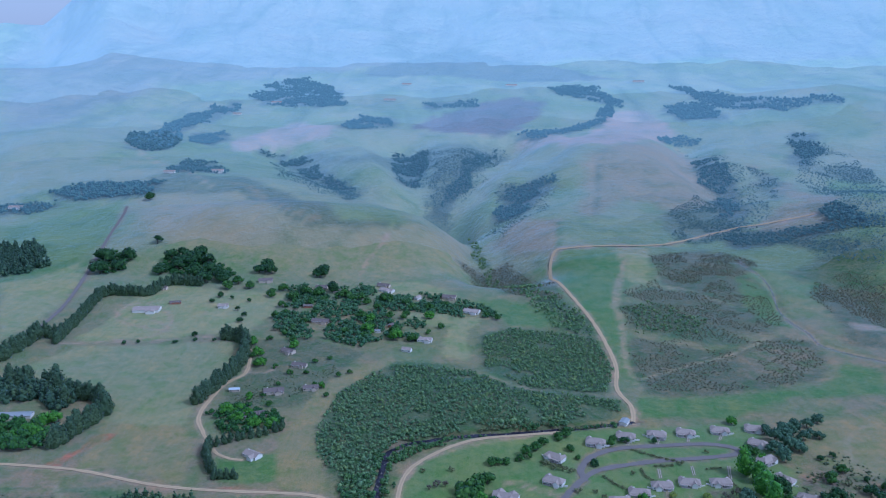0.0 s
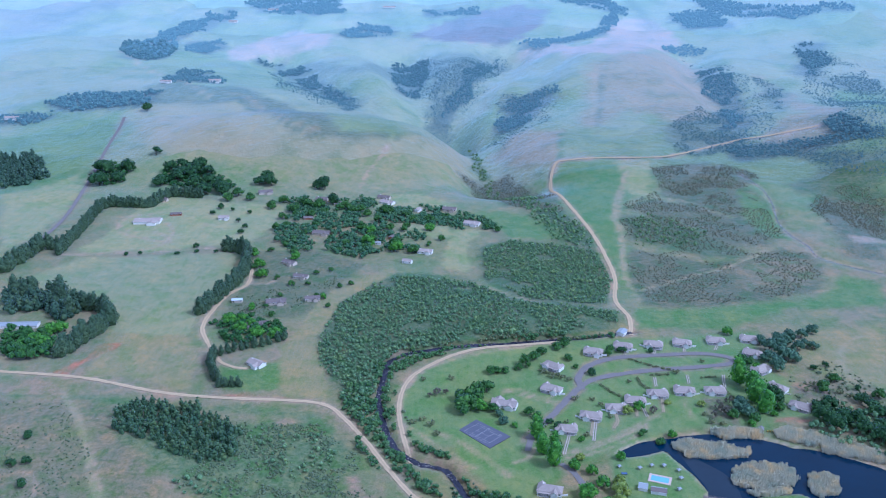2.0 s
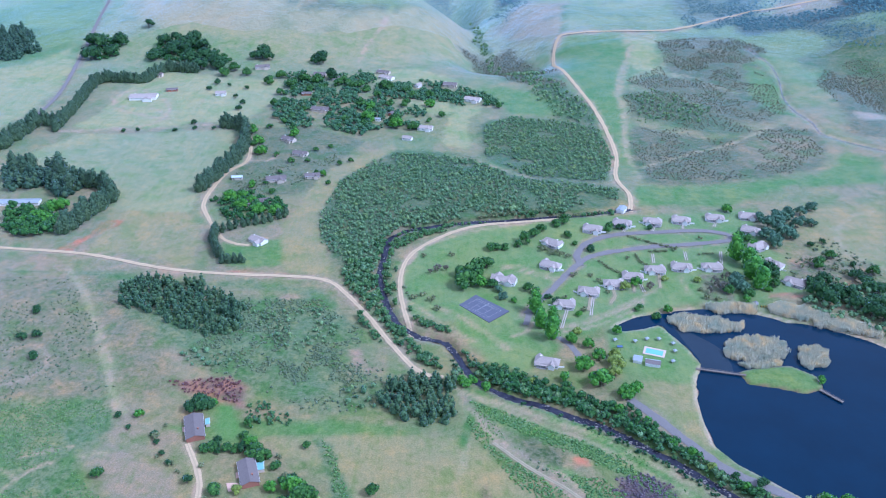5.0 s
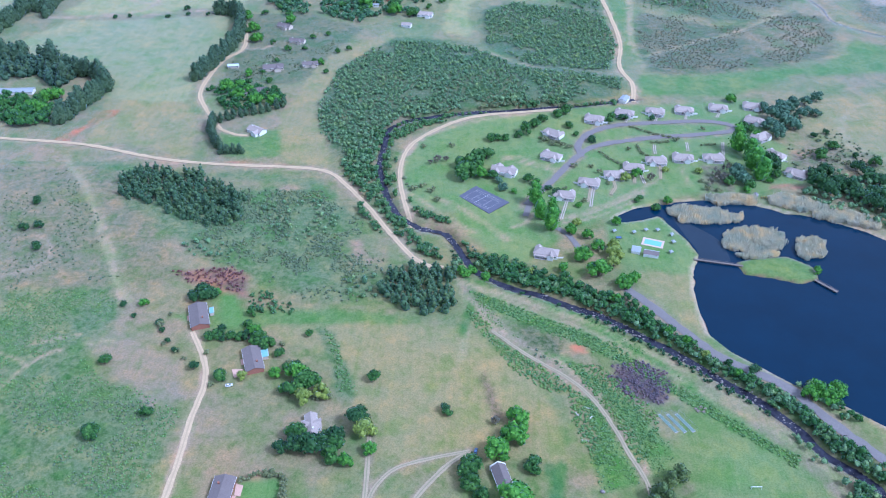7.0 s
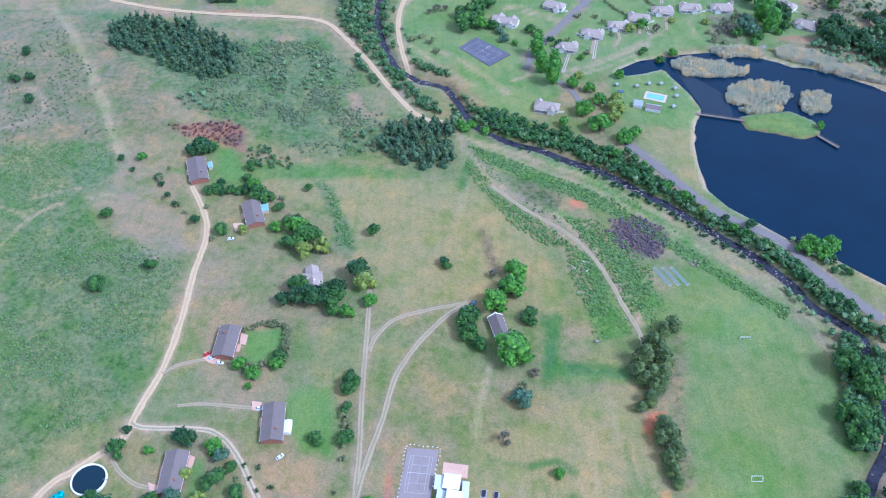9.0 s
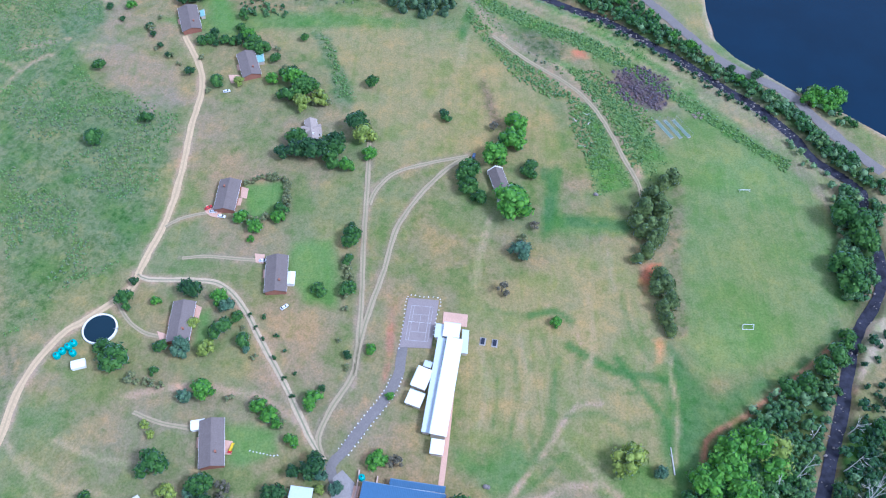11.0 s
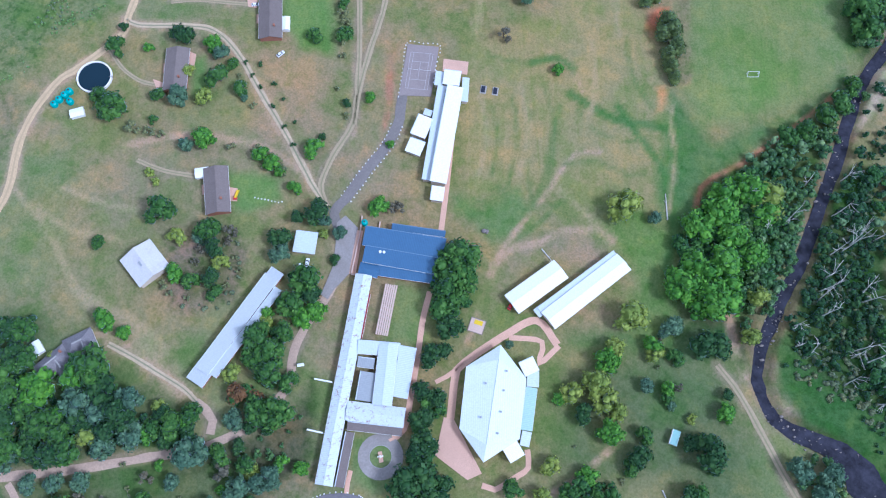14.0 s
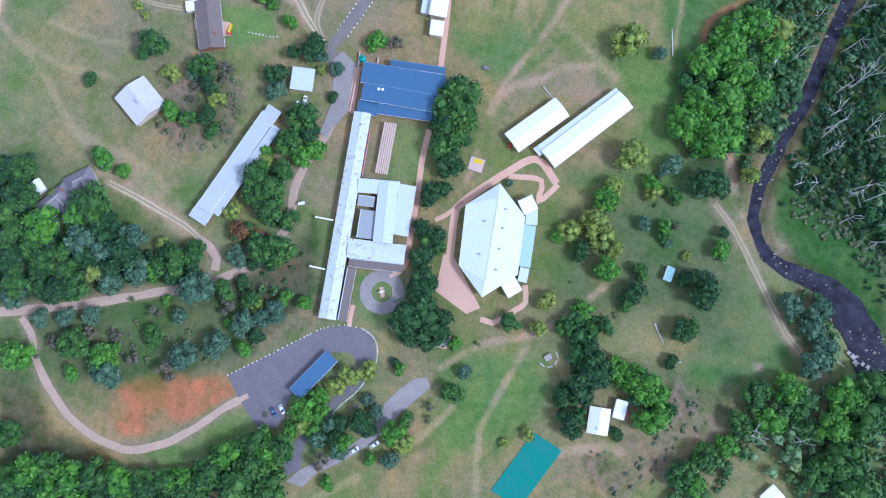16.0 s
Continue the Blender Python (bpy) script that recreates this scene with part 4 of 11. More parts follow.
cover("bracken", 10, (-283.6, 406.3), (-238, 411.5), (-204.1, 380.4), (-178.5, 375.5), (-157, 356.4), (-154.7, 316.5), (-158.7, 280.7), (-166, 262.2), (-230.7, 262.1), (-260.1, 342.3))
cover("bracken", 8, (-306.9, 470), (-238.5, 476.9), (-225.2, 464.3), (-224.1, 439.8), (-238.6, 425.3), (-260, 400.9), (-287.6, 417.2))
cover("bracken", 12, (-258.5, 375.8), (-179.4, 375.9), (-157.2, 316.9), (-159.2, 270.9), (-172.6, 245.9), (-195.9, 232.2), (-203.7, 215.6), (-218.4, 205.9))
cover("rust", 8, (-219.1, 209.1), (-206.5, 202.8), (-203, 193.4), (-208.3, 163.3))
cover("bare", 6, (-236.9, 419.7), (-217.2, 428.2), (-163.1, 401.2), (-155.6, 365.9), (-166.1, 351.7), (-188.9, 375.5), (-206.9, 390.5))
cover("lawn", 6, (-177.4, 477.1), (-153.7, 477.3), (-129.9, 440.2), (-131.8, 428.7), (-148.8, 440.4), (-159.9, 458.5))
cover("field", 5, (-117.7, 434.6), (-73.3, 437.4), (16.5, 434.1), (33.8, 409.6), (59, 374.5), (67.9, 334.7), (69.3, 320.7), (-42.1, 320.9), (-48.1, 356.6), (-62.6, 404.5), (-81.1, 409.8), (-104.7, 423.4))
cover("bracken", 5, (-82.1, 434.5), (-72.3, 428.8), (-58.1, 390.8), (-51.6, 373.4), (-62.2, 375.8), (-69.2, 396))
cover("lush", 6, (-184.3, 446.5), (-132.8, 455.4), (-86.3, 452.1), (-32.4, 443), (-32, 434.4), (-114.5, 437.5), (-134.7, 426.3))
cover("fern", 5, (14.1, 477.1), (28.6, 440.4), (56.8, 412.3), (92.3, 375.8), (107.5, 338.2), (110.6, 316.6), (115.6, 308.4), (129.9, 300.3), (128.9, 329.4), (105.5, 370.9), (81.1, 401.4), (43.1, 429), (25.5, 464.6))
cover("fern", 4, (77.9, 370.9), (87.7, 366), (106.8, 333.8), (104, 304.3), (86, 298.3), (81.9, 316.7), (88.3, 342.7))
cover("fern", 4, (17.8, 486.5), (45.9, 486.6), (82.9, 460.9), (127.9, 414.5), (144.8, 393.7), (163.6, 360.2), (194.5, 334.3), (202.7, 322.2), (190.3, 322.1), (167.7, 351.3), (136.7, 388.7), (81.5, 448.7), (37.3, 476.7))
cover("heath", 6, (44.6, 437.1), (64.6, 431.3), (77.4, 414.6), (72.6, 404.1), (55.3, 409.5))
cover("purple", 4, (102.4, 386.3), (121.8, 401.4), (132.7, 386.3), (138.6, 374.2), (127.7, 362.5), (111.9, 367.2))
cover("reddirt", 3, (81, 414.6), (90, 414.6), (90.7, 406.6), (80.6, 405.6))
cover("brownleaf", 4, (25.1, 391), (32.5, 356.6), (35.2, 342.8), (28.7, 347.3), (21.3, 380.9))
cover("lawn", 10, (117, 316.6), (147.4, 356.5), (159.9, 351.8), (200.6, 329.5), (217.7, 292.4), (213.8, 262.5), (205.2, 228.9), (186, 203.9), (120.5, 184.6), (115.3, 203.9), (133, 300.3))
cover("lush", 6, (57.6, 312.6), (64.3, 316.7), (62.9, 284.7), (95.6, 279), (102.3, 273.5), (100.2, 269.8), (64.8, 272.7), (54.7, 277.2))
cover("field", 8, (13.3, 232.3), (103.3, 270.7), (108, 209.1), (109.6, 154.7), (101.7, 132.6), (57, 154.7), (30.6, 154.7), (12.1, 146.3), (7.3, 202.8))
cover("greenpatch", 8, (1.7, 154.7), (17.3, 143.5), (35.9, 154.7), (45.6, 138), (29.8, 129.9), (22, 127.2), (4.3, 143.5))
cover("greenpatch", 8, (110.1, 202.7), (125.4, 154.7), (115.3, 138), (103, 121.9), (100.4, 154.7))
cover("brickdirt", 3, (101.2, 251.1), (110.2, 252.8), (103.9, 222.1), (99.3, 232.1))
cover("orange", 2, (103.7, 207.5), (108.3, 206.6), (104.8, 193.3), (102, 192.7))
cover("bare", 8, (21.4, 101.3), (34.8, 127.2), (55.5, 132.6), (77.3, 132.6), (80.4, 124.5), (69.2, 111.5), (45, 127.2), (29.1, 111.5), (18.7, 91.4), (11.2, 79.3))
cover("gardenlawn", 5, (-108.7, 300.9), (-87.5, 304.8), (-85.7, 283.7), (-103.4, 280))
cover("gardenlawn", 6, (-79.7, 265.4), (-57.6, 269), (-52.3, 225.5), (-69.6, 228.8), (-79.6, 245.9))
cover("gardenlawn", 5, (-101, 166.2), (-75, 159), (-74.2, 149.1), (-89.3, 143.5), (-97.6, 144))
cover("pinkdirt", 5, (-27.5, 206), (-24, 232.2), (-18.2, 232.2), (-23.1, 196.5), (-28.1, 181.1))
cover("pinkdirt", 4, (-145, 318.8), (-119.7, 316.7), (-109.7, 310.7), (-131.5, 310.8))
cover("scrubdirt", 8, (-126.2, 129.8), (-93.3, 132.5), (-94.8, 101.3), (-111.1, 93.9), (-133.9, 98.8), (-123.5, 111.5))
# ground under the groves, darkened with painted tree shade
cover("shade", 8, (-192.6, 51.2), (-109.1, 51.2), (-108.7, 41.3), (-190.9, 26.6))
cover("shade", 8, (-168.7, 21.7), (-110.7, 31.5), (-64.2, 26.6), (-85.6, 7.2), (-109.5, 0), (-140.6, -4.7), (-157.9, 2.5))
cover("reddirt", 4, (-140.3, -9.5), (-123.7, -4.7), (-109.4, -2.3), (-92.5, -3.5), (-88.6, -10.7), (-106.2, -22.5), (-122.6, -29.5), (-135.7, -29.5), (-142.2, -18.9))
cover("lawn", 4, (-21, 108.2), (-7.1, 103.8), (-11.3, 80), (-25.8, 82.6))
cover("lawn", 4, (-40.1, 41.3), (-20.5, 43.7), (-17.5, 31.5), (-20.3, 19.3), (-30, 16.9), (-37.9, 21.7))
cover("lawn", 6, (89.3, 26.5), (124.2, 43.7), (153.7, 2.3), (145.8, -9.6), (121.8, -9.6), (95.7, 2.4))
cover("lush", 8, (-0.9, 2.4), (32.9, 2.4), (42.4, -7.2), (23, -26.1), (3.9, -35.4), (-3.3, -49.3), (-10.3, -53.9), (-0.9, -16.6))
cover("scrubdirt", 8, (95.6, -2.4), (124.1, -11.9), (126, -21.4), (103.9, -35.4), (74.8, -53.9), (49, -44.7), (51.5, -37.7), (73, -33.1), (92.3, -26.1))
cover("field", 8, (-189.2, 2.5), (-174.8, 2.5), (-153.7, -28.3), (-131.7, -37.7), (-141, -42.3), (-186.1, -42.3))
cover("lawn", 8, (-129.5, -35.3), (-108.2, -30.7), (-84.8, -16.6), (-77.4, -26), (-91.5, -33), (-114.9, -42.3))
cover("shade", 8, (119.5, 164.9), (147.7, 164.8), (157, 148.8), (135.9, 81.2), (127.2, 56.1), (103.7, 86.3), (104.7, 112), (115.8, 138.2))
cover("heath", 10, (183.5, 164.9), (200.9, 164.9), (189.5, 2.3), (179.2, 21.6), (151.2, 43.7), (144.8, 61.1), (153.5, 86.3), (170.4, 117.2))
cover("sand", 5, (143.6, 57.3), (148.4, 59.1), (152.8, 51.1), (157.4, 45.7), (151.2, 44.2), (145.6, 49.1))
cover("sand", 3, (207.2, 215.4), (222.2, 221.9), (219.1, 209), (201, 187.1), (195.6, 181.1))
cover("bare", 4, (175.7, 349.3), (185.4, 349.3), (199.9, 324.3), (213.7, 300.6), (212.8, 281.5), (209.1, 292.8), (192.8, 320.2))

# mown verges beside the lake and the resort lawns
cover("resort", 8, (-37.7, 665.7), (-13.2, 704.4), (34.4, 727.5), (116.1, 743.4), (184, 757.5), (308.1, 784), (296.6, 711), (308, 667.4), (300.4, 617.8), (257.1, 600), (211.1, 600.9), (150.7, 575.5), (135.7, 567.2), (92.7, 543.3), (59, 500), (35.1, 513.7), (2, 573.9), (-29.8, 582.8))
cover("lawn", 6, (130, 559.1), (174.9, 562.9), (187.2, 506.3), (174.1, 486), (169.7, 436.7), (179.8, 393.8), (154.7, 436.6), (130.1, 486.5), (122.6, 514.1))
cover("mud", 4, (181.7, 558), (199.4, 550.2), (213, 535.1), (212.9, 517.3), (195, 510.5), (188.3, 517.6), (185.7, 535.6))
cover("sand", 2, (185.5, 514.1), (191.8, 524.6), (191.3, 531.9), (186.3, 528.3), (186.2, 517.6), (178.5, 500.4), (180.5, 490.3), (188.1, 507.1))
cover("lawn", 5, (175.2, 420.7), (213.7, 375.3), (257.9, 336.5), (256.3, 332), (209.1, 371.3), (171.5, 412.4))
cover("resort", 5, (130.4, 561.9), (168, 565.9), (181.5, 535.6), (182.7, 510.6), (173.2, 493.7), (148.3, 500.8), (122.9, 507.5))
# dark undergrowth, with the shade under the riverside bush painted in
cover("shaded_understory", 8, (174.9, 148.8), (200.9, 164.9), (189.5, 2.3), (179.2, 21.6), (151.2, 43.7), (144.8, 61.1), (153.5, 86.3), (167.6, 112))
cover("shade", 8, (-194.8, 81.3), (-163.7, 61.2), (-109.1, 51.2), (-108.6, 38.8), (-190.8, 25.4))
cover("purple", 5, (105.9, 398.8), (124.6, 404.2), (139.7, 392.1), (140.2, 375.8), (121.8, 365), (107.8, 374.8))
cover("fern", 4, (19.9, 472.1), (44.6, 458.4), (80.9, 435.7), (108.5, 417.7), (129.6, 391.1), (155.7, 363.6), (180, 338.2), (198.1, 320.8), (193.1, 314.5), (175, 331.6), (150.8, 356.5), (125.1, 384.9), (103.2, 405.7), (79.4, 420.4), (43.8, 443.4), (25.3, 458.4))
cover("shaded_understory", 6, (2.3, 545), (18.9, 520.4), (55.2, 503.7), (85.9, 485.1), (107.3, 466.1), (128.6, 452.5), (147.7, 431.8), (169.1, 409.7), (191.9, 385.2), (209.1, 371.3), (222, 356.9), (234.8, 334.2), (247.6, 308.5), (244.6, 300.4), (230, 310.6), (216.9, 329.7), (201, 354.4), (179.8, 378.5), (159.6, 399), (134.6, 420.5), (112, 443.4), (83.9, 464.8), (57.7, 480.6), (30.3, 491.6), (10.5, 510.1))
cover("shaded_understory", 6, (119.9, 153.3), (146.4, 170.6), (176.7, 188.7), (200.2, 209), (205.7, 202.6), (192.9, 181.1), (182.3, 169.2), (169.3, 143.5), (158.9, 129.9), (147.2, 111.5), (138.8, 101.3), (132.2, 91.4), (120.8, 72.3), (107.7, 72.3), (126.9, 96.3), (127.5, 116.6), (117.1, 132.6))
cover("shaded_understory", 6, (216.2, 300.6), (239.8, 296.7), (223, 225.2), (208.2, 220.3), (199.3, 231.9), (207.3, 256.1), (209, 277.8))
cover("field", 6, (131.3, 496), (175.2, 493.7), (178.4, 471), (172.1, 423.5), (151.5, 452.4), (135.9, 474.3))
cover("mud", 4, (182.4, 561.9), (198.6, 546.5), (204.3, 524.5), (194.3, 503.7), (187.5, 514.1), (185.7, 535.6))
cover("brickdirt", 3, (-26.6, 225.5), (-22.2, 230.6), (-23.2, 202.8), (-25.3, 178.1), (-28.5, 178.1))
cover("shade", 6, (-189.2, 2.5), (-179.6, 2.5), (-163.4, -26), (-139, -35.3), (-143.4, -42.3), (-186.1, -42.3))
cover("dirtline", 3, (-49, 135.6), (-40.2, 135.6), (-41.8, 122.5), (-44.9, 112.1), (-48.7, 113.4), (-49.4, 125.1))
cover("hazed_dark", 12, (-639.4, 1770.4), (-538.7, 1790.8), (-429.7, 1831.6), (-303, 1723), (-178.4, 1445.6), (-82, 1459.9), (-176.5, 1427.1), (-283.5, 1494.3), (-421.8, 1743.7), (-523.3, 1735.5))
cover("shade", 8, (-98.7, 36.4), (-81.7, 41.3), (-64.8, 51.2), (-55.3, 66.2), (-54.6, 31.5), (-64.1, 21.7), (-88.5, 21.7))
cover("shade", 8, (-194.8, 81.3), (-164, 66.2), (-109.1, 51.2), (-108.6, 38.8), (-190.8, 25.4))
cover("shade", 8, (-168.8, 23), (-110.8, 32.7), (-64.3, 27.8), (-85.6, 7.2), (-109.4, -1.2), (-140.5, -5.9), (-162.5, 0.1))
cover("deepgreen", 14, (53.9, 86.4), (123.7, 86.3), (127.2, 56.1), (145.1, 21.6), (153.7, 2.3), (124.2, -9.6), (88.5, 2.4), (52.4, 7.2), (43.1, 36.3), (50.9, 56.1))
cover("bankgreen", 6, (143.3, 81.2), (163.8, 91.4), (169.4, 61.1), (178, 41.2), (156.2, 44.9), (143.5, 61.1))
cover("hazed_dark", 14, (-32.2, 2092.1), (22.1, 2120.1), (146.9, 2386.2), (176.6, 2369.9), (103, 2095), (33.1, 1949.8), (7.4, 1897.1), (-29.7, 1868.1))
cover("hazed_dark", 14, (-140.3, 2333), (-35, 2303.1), (-46.3, 2115.3), (-84.2, 2024.1), (-115.1, 1994.9))
cover("hazed_dark", 14, (-334, 2115.4), (-239.2, 2003.8), (-178.4, 1894.3), (-195.8, 1715.9), (-292.9, 2010.2))
cover("hazed_dark", 14, (119.4, 1909.7), (214.2, 1871.2), (216.1, 1775.8), (165.7, 1722.4), (110.4, 1741.8), (115.2, 1830.7))
cover("hazed_dark", 14, (434.8, 1625.1), (518.9, 1739.6), (539.4, 1654.2), (533.1, 1530), (530.6, 1459.6), (439.5, 1440.5), (409.5, 1475))
cover("hazed_dark", 14, (591.4, 2007), (648.6, 1988.4), (621.3, 1849.6), (591, 1781.1), (577.6, 1816.8))
cover("hazed_dark", 14, (580.7, 1439.4), (637.6, 1372.5), (674.4, 1334.6), (633.9, 1317.9), (575, 1395))
cover("hazed_dark", 14, (837.7, 1980.9), (970.7, 1916.1), (920.2, 1803), (851.9, 1887.3))
cover("hazed_dark", 14, (698.6, 1944.4), (732.3, 1861), (644.5, 1595.4), (660.7, 1723.3))
cover("heath", 12, (339.7, 1380.6), (440.5, 1409.3), (502.1, 1339.3), (492.7, 1284.4), (426.6, 1266.1), (379.8, 1190.4), (335.4, 1243.8))
cover("heath", 12, (570.1, 1237.9), (633.7, 1180.1), (574.3, 1052.6), (524.4, 1088.6), (521.3, 1157.4))
cover("heath", 12, (24.6, 1416.9), (115.1, 1473.2), (176.9, 1262.4), (173.2, 1169.6), (94.9, 1198.3), (42.7, 1377.3))
cover("lush", 12, (193.1, 1391.8), (255, 1373), (249.7, 1192.4), (205.6, 991.7), (201.5, 1096.1), (176.6, 1195.5))
cover("lush", 10, (451.2, 1262.6), (474.9, 1231.7), (458.6, 1115), (449, 1047.7), (427.5, 1069.8), (420.9, 1140.8))
cover("lush", 12, (91.2, 1146.3), (151.5, 1121.8), (158.1, 1054.2), (92.9, 1065.2))
cover("hazed_rust", 14, (382.3, 1871.9), (574.6, 2152.9), (591.4, 2007), (539.4, 1654.2), (449.4, 1641.1), (374.1, 1697.7))
cover("hazed_rust", 12, (623.9, 1566), (739, 1577.6), (658, 1403.3), (592.3, 1446.1), (564.8, 1506.6))
cover("lush", 12, (853.5, 1831.1), (896.9, 1752.9), (750.4, 1457.5), (740.1, 1537.1))
cover("hazed_field", 8, (290, 1413.2), (350.4, 1429.4), (316.2, 1272.2), (329, 1217.1), (285.2, 1246.6))
cover("sand", 1.5, (125.3, 4.7), (128.7, 5.2), (129, 1.1), (125.6, 0.4))
cover("sand", 1.5, (134.4, 1.4), (138.7, 1.9), (139.5, -1.5), (135.1, -2.4))
cover("bankgreen", 8, (174.9, 148.8), (200.9, 164.9), (189.5, 2.3), (179.2, 21.6), (163.8, 48.6), (163.5, 86.3))
cover("deepgreen", 8, (110.1, 202.7), (128.7, 178.1), (169.4, 193.3), (195.9, 215.4), (196.4, 204.2), (168, 185.6), (134.8, 164.8), (116.7, 149.1), (117.1, 132.6), (103, 121.9), (101.7, 154.7))
cover("resort", 25, (149.6, 324.3), (187.3, 324.3), (189.9, 304.4), (166.4, 292.9), (149.3, 300.6))
cover("resort", 20, (137.4, 218.8), (160.5, 222.1), (162.8, 202.7), (141.9, 193.3), (129.1, 199.6))
cover("lush", 14, (80.7, 154.7), (106.8, 132.6), (110.4, 101.3), (99.3, 72.3), (75.5, 72.3), (86.7, 111.5), (70.9, 132.6))
cover("gardenlawn", 4, (-110.8, 306.8), (-89.4, 308.7), (-86.4, 285.6), (-103.5, 281.1), (-108.5, 293.2))
cover("gardenlawn", 4, (-123, 222.2), (-116.3, 225.5), (-112.1, 202.8), (-120.4, 202.8))
cover("bracken", 9, (-166.5, 609), (-101.8, 604.5), (-64.3, 559.8), (-66.7, 525.3), (-52.9, 491.8), (-106.4, 485.5), (-148.6, 514.9), (-204.4, 554.4))
cover("brickdirt", 8, (-194.9, 493.4), (-155.9, 500.2), (-142.1, 490.3), (-138.3, 467.7), (-158.5, 470.9), (-180, 480.3))
cover("pinkdirt", 6, (-79.1, 530.7), (-62.3, 534.1), (-56.7, 515.8), (-65.1, 491.8), (-76.9, 509))
cover("farwood", 12, (-774.2, 2068.4), (-809.2, 2269.7), (-742.1, 2341.3), (-666.4, 2148.4), (-680.3, 2091.7))
cover("farwood", 12, (-784.5, 2156.3), (-773.5, 2554.6), (-662.5, 2806.1), (-635.8, 2726.4), (-705.5, 2375.1), (-677.5, 2128.5))
cover("farwood", 12, (-643.5, 2889.4), (-601.9, 3070.9), (-504, 3212.1), (-359.1, 3029.9), (-307.1, 2760.3), (-439.7, 2781.1), (-565.4, 2776.1))
cover("farwood", 12, (-298.2, 2490), (-247, 2646.9), (-142.7, 2633.8), (-144.8, 2514.3), (-260.8, 2442.2))
cover("farwood", 12, (210.5, 2426.7), (347.8, 2441.9), (460.8, 2541), (498.7, 2682.9), (533.9, 2712.5), (494.4, 2542.9), (410, 2431), (276, 2371.5), (209, 2407.5))
cover("farwood", 12, (357.1, 2939.6), (496.2, 2975.1), (566.9, 2746.2), (550.1, 2676.8), (475.1, 2731.4), (366.7, 2862.5))
cover("farwood", 12, (678.9, 2704.5), (793.9, 2727.5), (818.2, 2521.1), (798.4, 2435.5), (682.3, 2499.8))
cover("farwood", 12, (570.8, 2269.6), (640, 2334.6), (690.4, 2295.4), (683.4, 2279.6), (613.1, 2286))
cover("farwood", 12, (-455.6, 2276.2), (-363, 2261.4), (-243.8, 2000.4), (-182.6, 1909.6), (-253.2, 1964.7), (-376.4, 2157.1))
cover("farwood", 12, (-135.8, 2338.2), (-34.6, 2277), (-51.1, 2008.2), (-104.9, 2018.1))
cover("farwood", 12, (99.5, 2249.9), (154.9, 2372.6), (61, 1954.1), (-16.7, 1856.8), (-35.5, 1860.4), (22, 1963.9))
cover("farwood", 12, (133.4, 1872.4), (233.8, 1883), (245.3, 1825.2), (156.6, 1705.4), (105.5, 1708.5))
cover("farwood", 12, (606, 2047.4), (641.8, 2025), (622.7, 1804.6), (562.5, 1559.5), (523.7, 1551), (580.2, 1800.8))
cover("farwood", 12, (-585.9, 1829.1), (-595.6, 1987.5), (-517.3, 1988), (-483, 1899.9), (-538.7, 1790.8))
cover("farwood", 12, (-787.3, 1676.5), (-762, 1724.9), (-585, 1748), (-563.1, 1659.1), (-663.8, 1646.4), (-747, 1633.8))
cover("farwood", 12, (665.5, 1497.7), (694.3, 1508.7), (706.4, 1427.2), (699.5, 1401), (656.5, 1440.8))
cover("farwood", 12, (915.5, 2279), (960, 2224.1), (915.3, 2062.9), (831.9, 1938.8), (825.4, 2022.9))
cover("farwood", 12, (-311.1, 3381.9), (43.7, 3902.9), (473.1, 3375.6), (629, 3164.8), (355.3, 3094.4), (37.3, 3330.3), (-278.9, 3254))
cover("farwood", 12, (774.4, 3008.9), (924.7, 2751), (1016.3, 2450.2), (1129.1, 2457), (1100.3, 2388.1), (952.6, 2444.9), (809.4, 2659.7))
cover("farwood", 12, (-851, 1621.1), (-790, 1631.8), (-738.6, 1613.6), (-768.6, 1582.9), (-838, 1593.6))
cover("farwood", 12, (-59.5, 2787), (104.4, 2804), (119.6, 2730.8), (-22.7, 2712.4))
cover("farwood", 12, (-491.1, 2270.3), (-415.7, 2309.3), (-404.5, 2283.8), (-477.8, 2239.4))
cover("farwood", 12, (-685.3, 2302.1), (-605.3, 2408.8), (-570.5, 2338.6), (-631.3, 2214.7))
cover("farwood", 12, (491.1, 1462.1), (607.5, 1461.1), (735.8, 1394), (723.7, 1367.9), (606.9, 1409.4), (490, 1397.9))

# tracks, roads and paths: kind, width, line
lane("dirt_road", 3.9, (-441.1, 703.5), (-407.3, 698), (-325, 685.3), (-251.4, 660), (-199.3, 649.7), (-129.7, 644), (-99.6, 636.9), (-83.2, 618), (-61.6, 582), (-41.3, 542.7), (-23.1, 512.3), (-10.5, 501.3), (-0.3, 499.2))
lane("dirt_road", 3.9, (-24.3, 550.1), (-34.1, 600.4), (-37.5, 636.8), (-32.9, 670.3), (-20.8, 692.6), (2.4, 713.7), (29.1, 727.7), (72.2, 735.8), (110.7, 743))
lane("dirt_road", 4.8, (184.3, 763.2), (190.9, 806.6), (185.7, 852.6), (198.1, 921.5), (200.2, 1003.8), (196.7, 1087.2), (188.7, 1159.2), (183.1, 1203.7), (173.1, 1321.5), (190.1, 1423.6), (219.9, 1431), (288.4, 1434.4), (377.6, 1441), (445.3, 1473.7), (510.5, 1493), (564.4, 1490.8), (618.4, 1490.2), (656.3, 1487.1))
lane("dirt_road", 4.5, (-229.7, 755), (-243.9, 790.8), (-244.7, 832.1), (-237.8, 876.6), (-223.1, 907.9), (-229.2, 957), (-244.8, 1012.8))
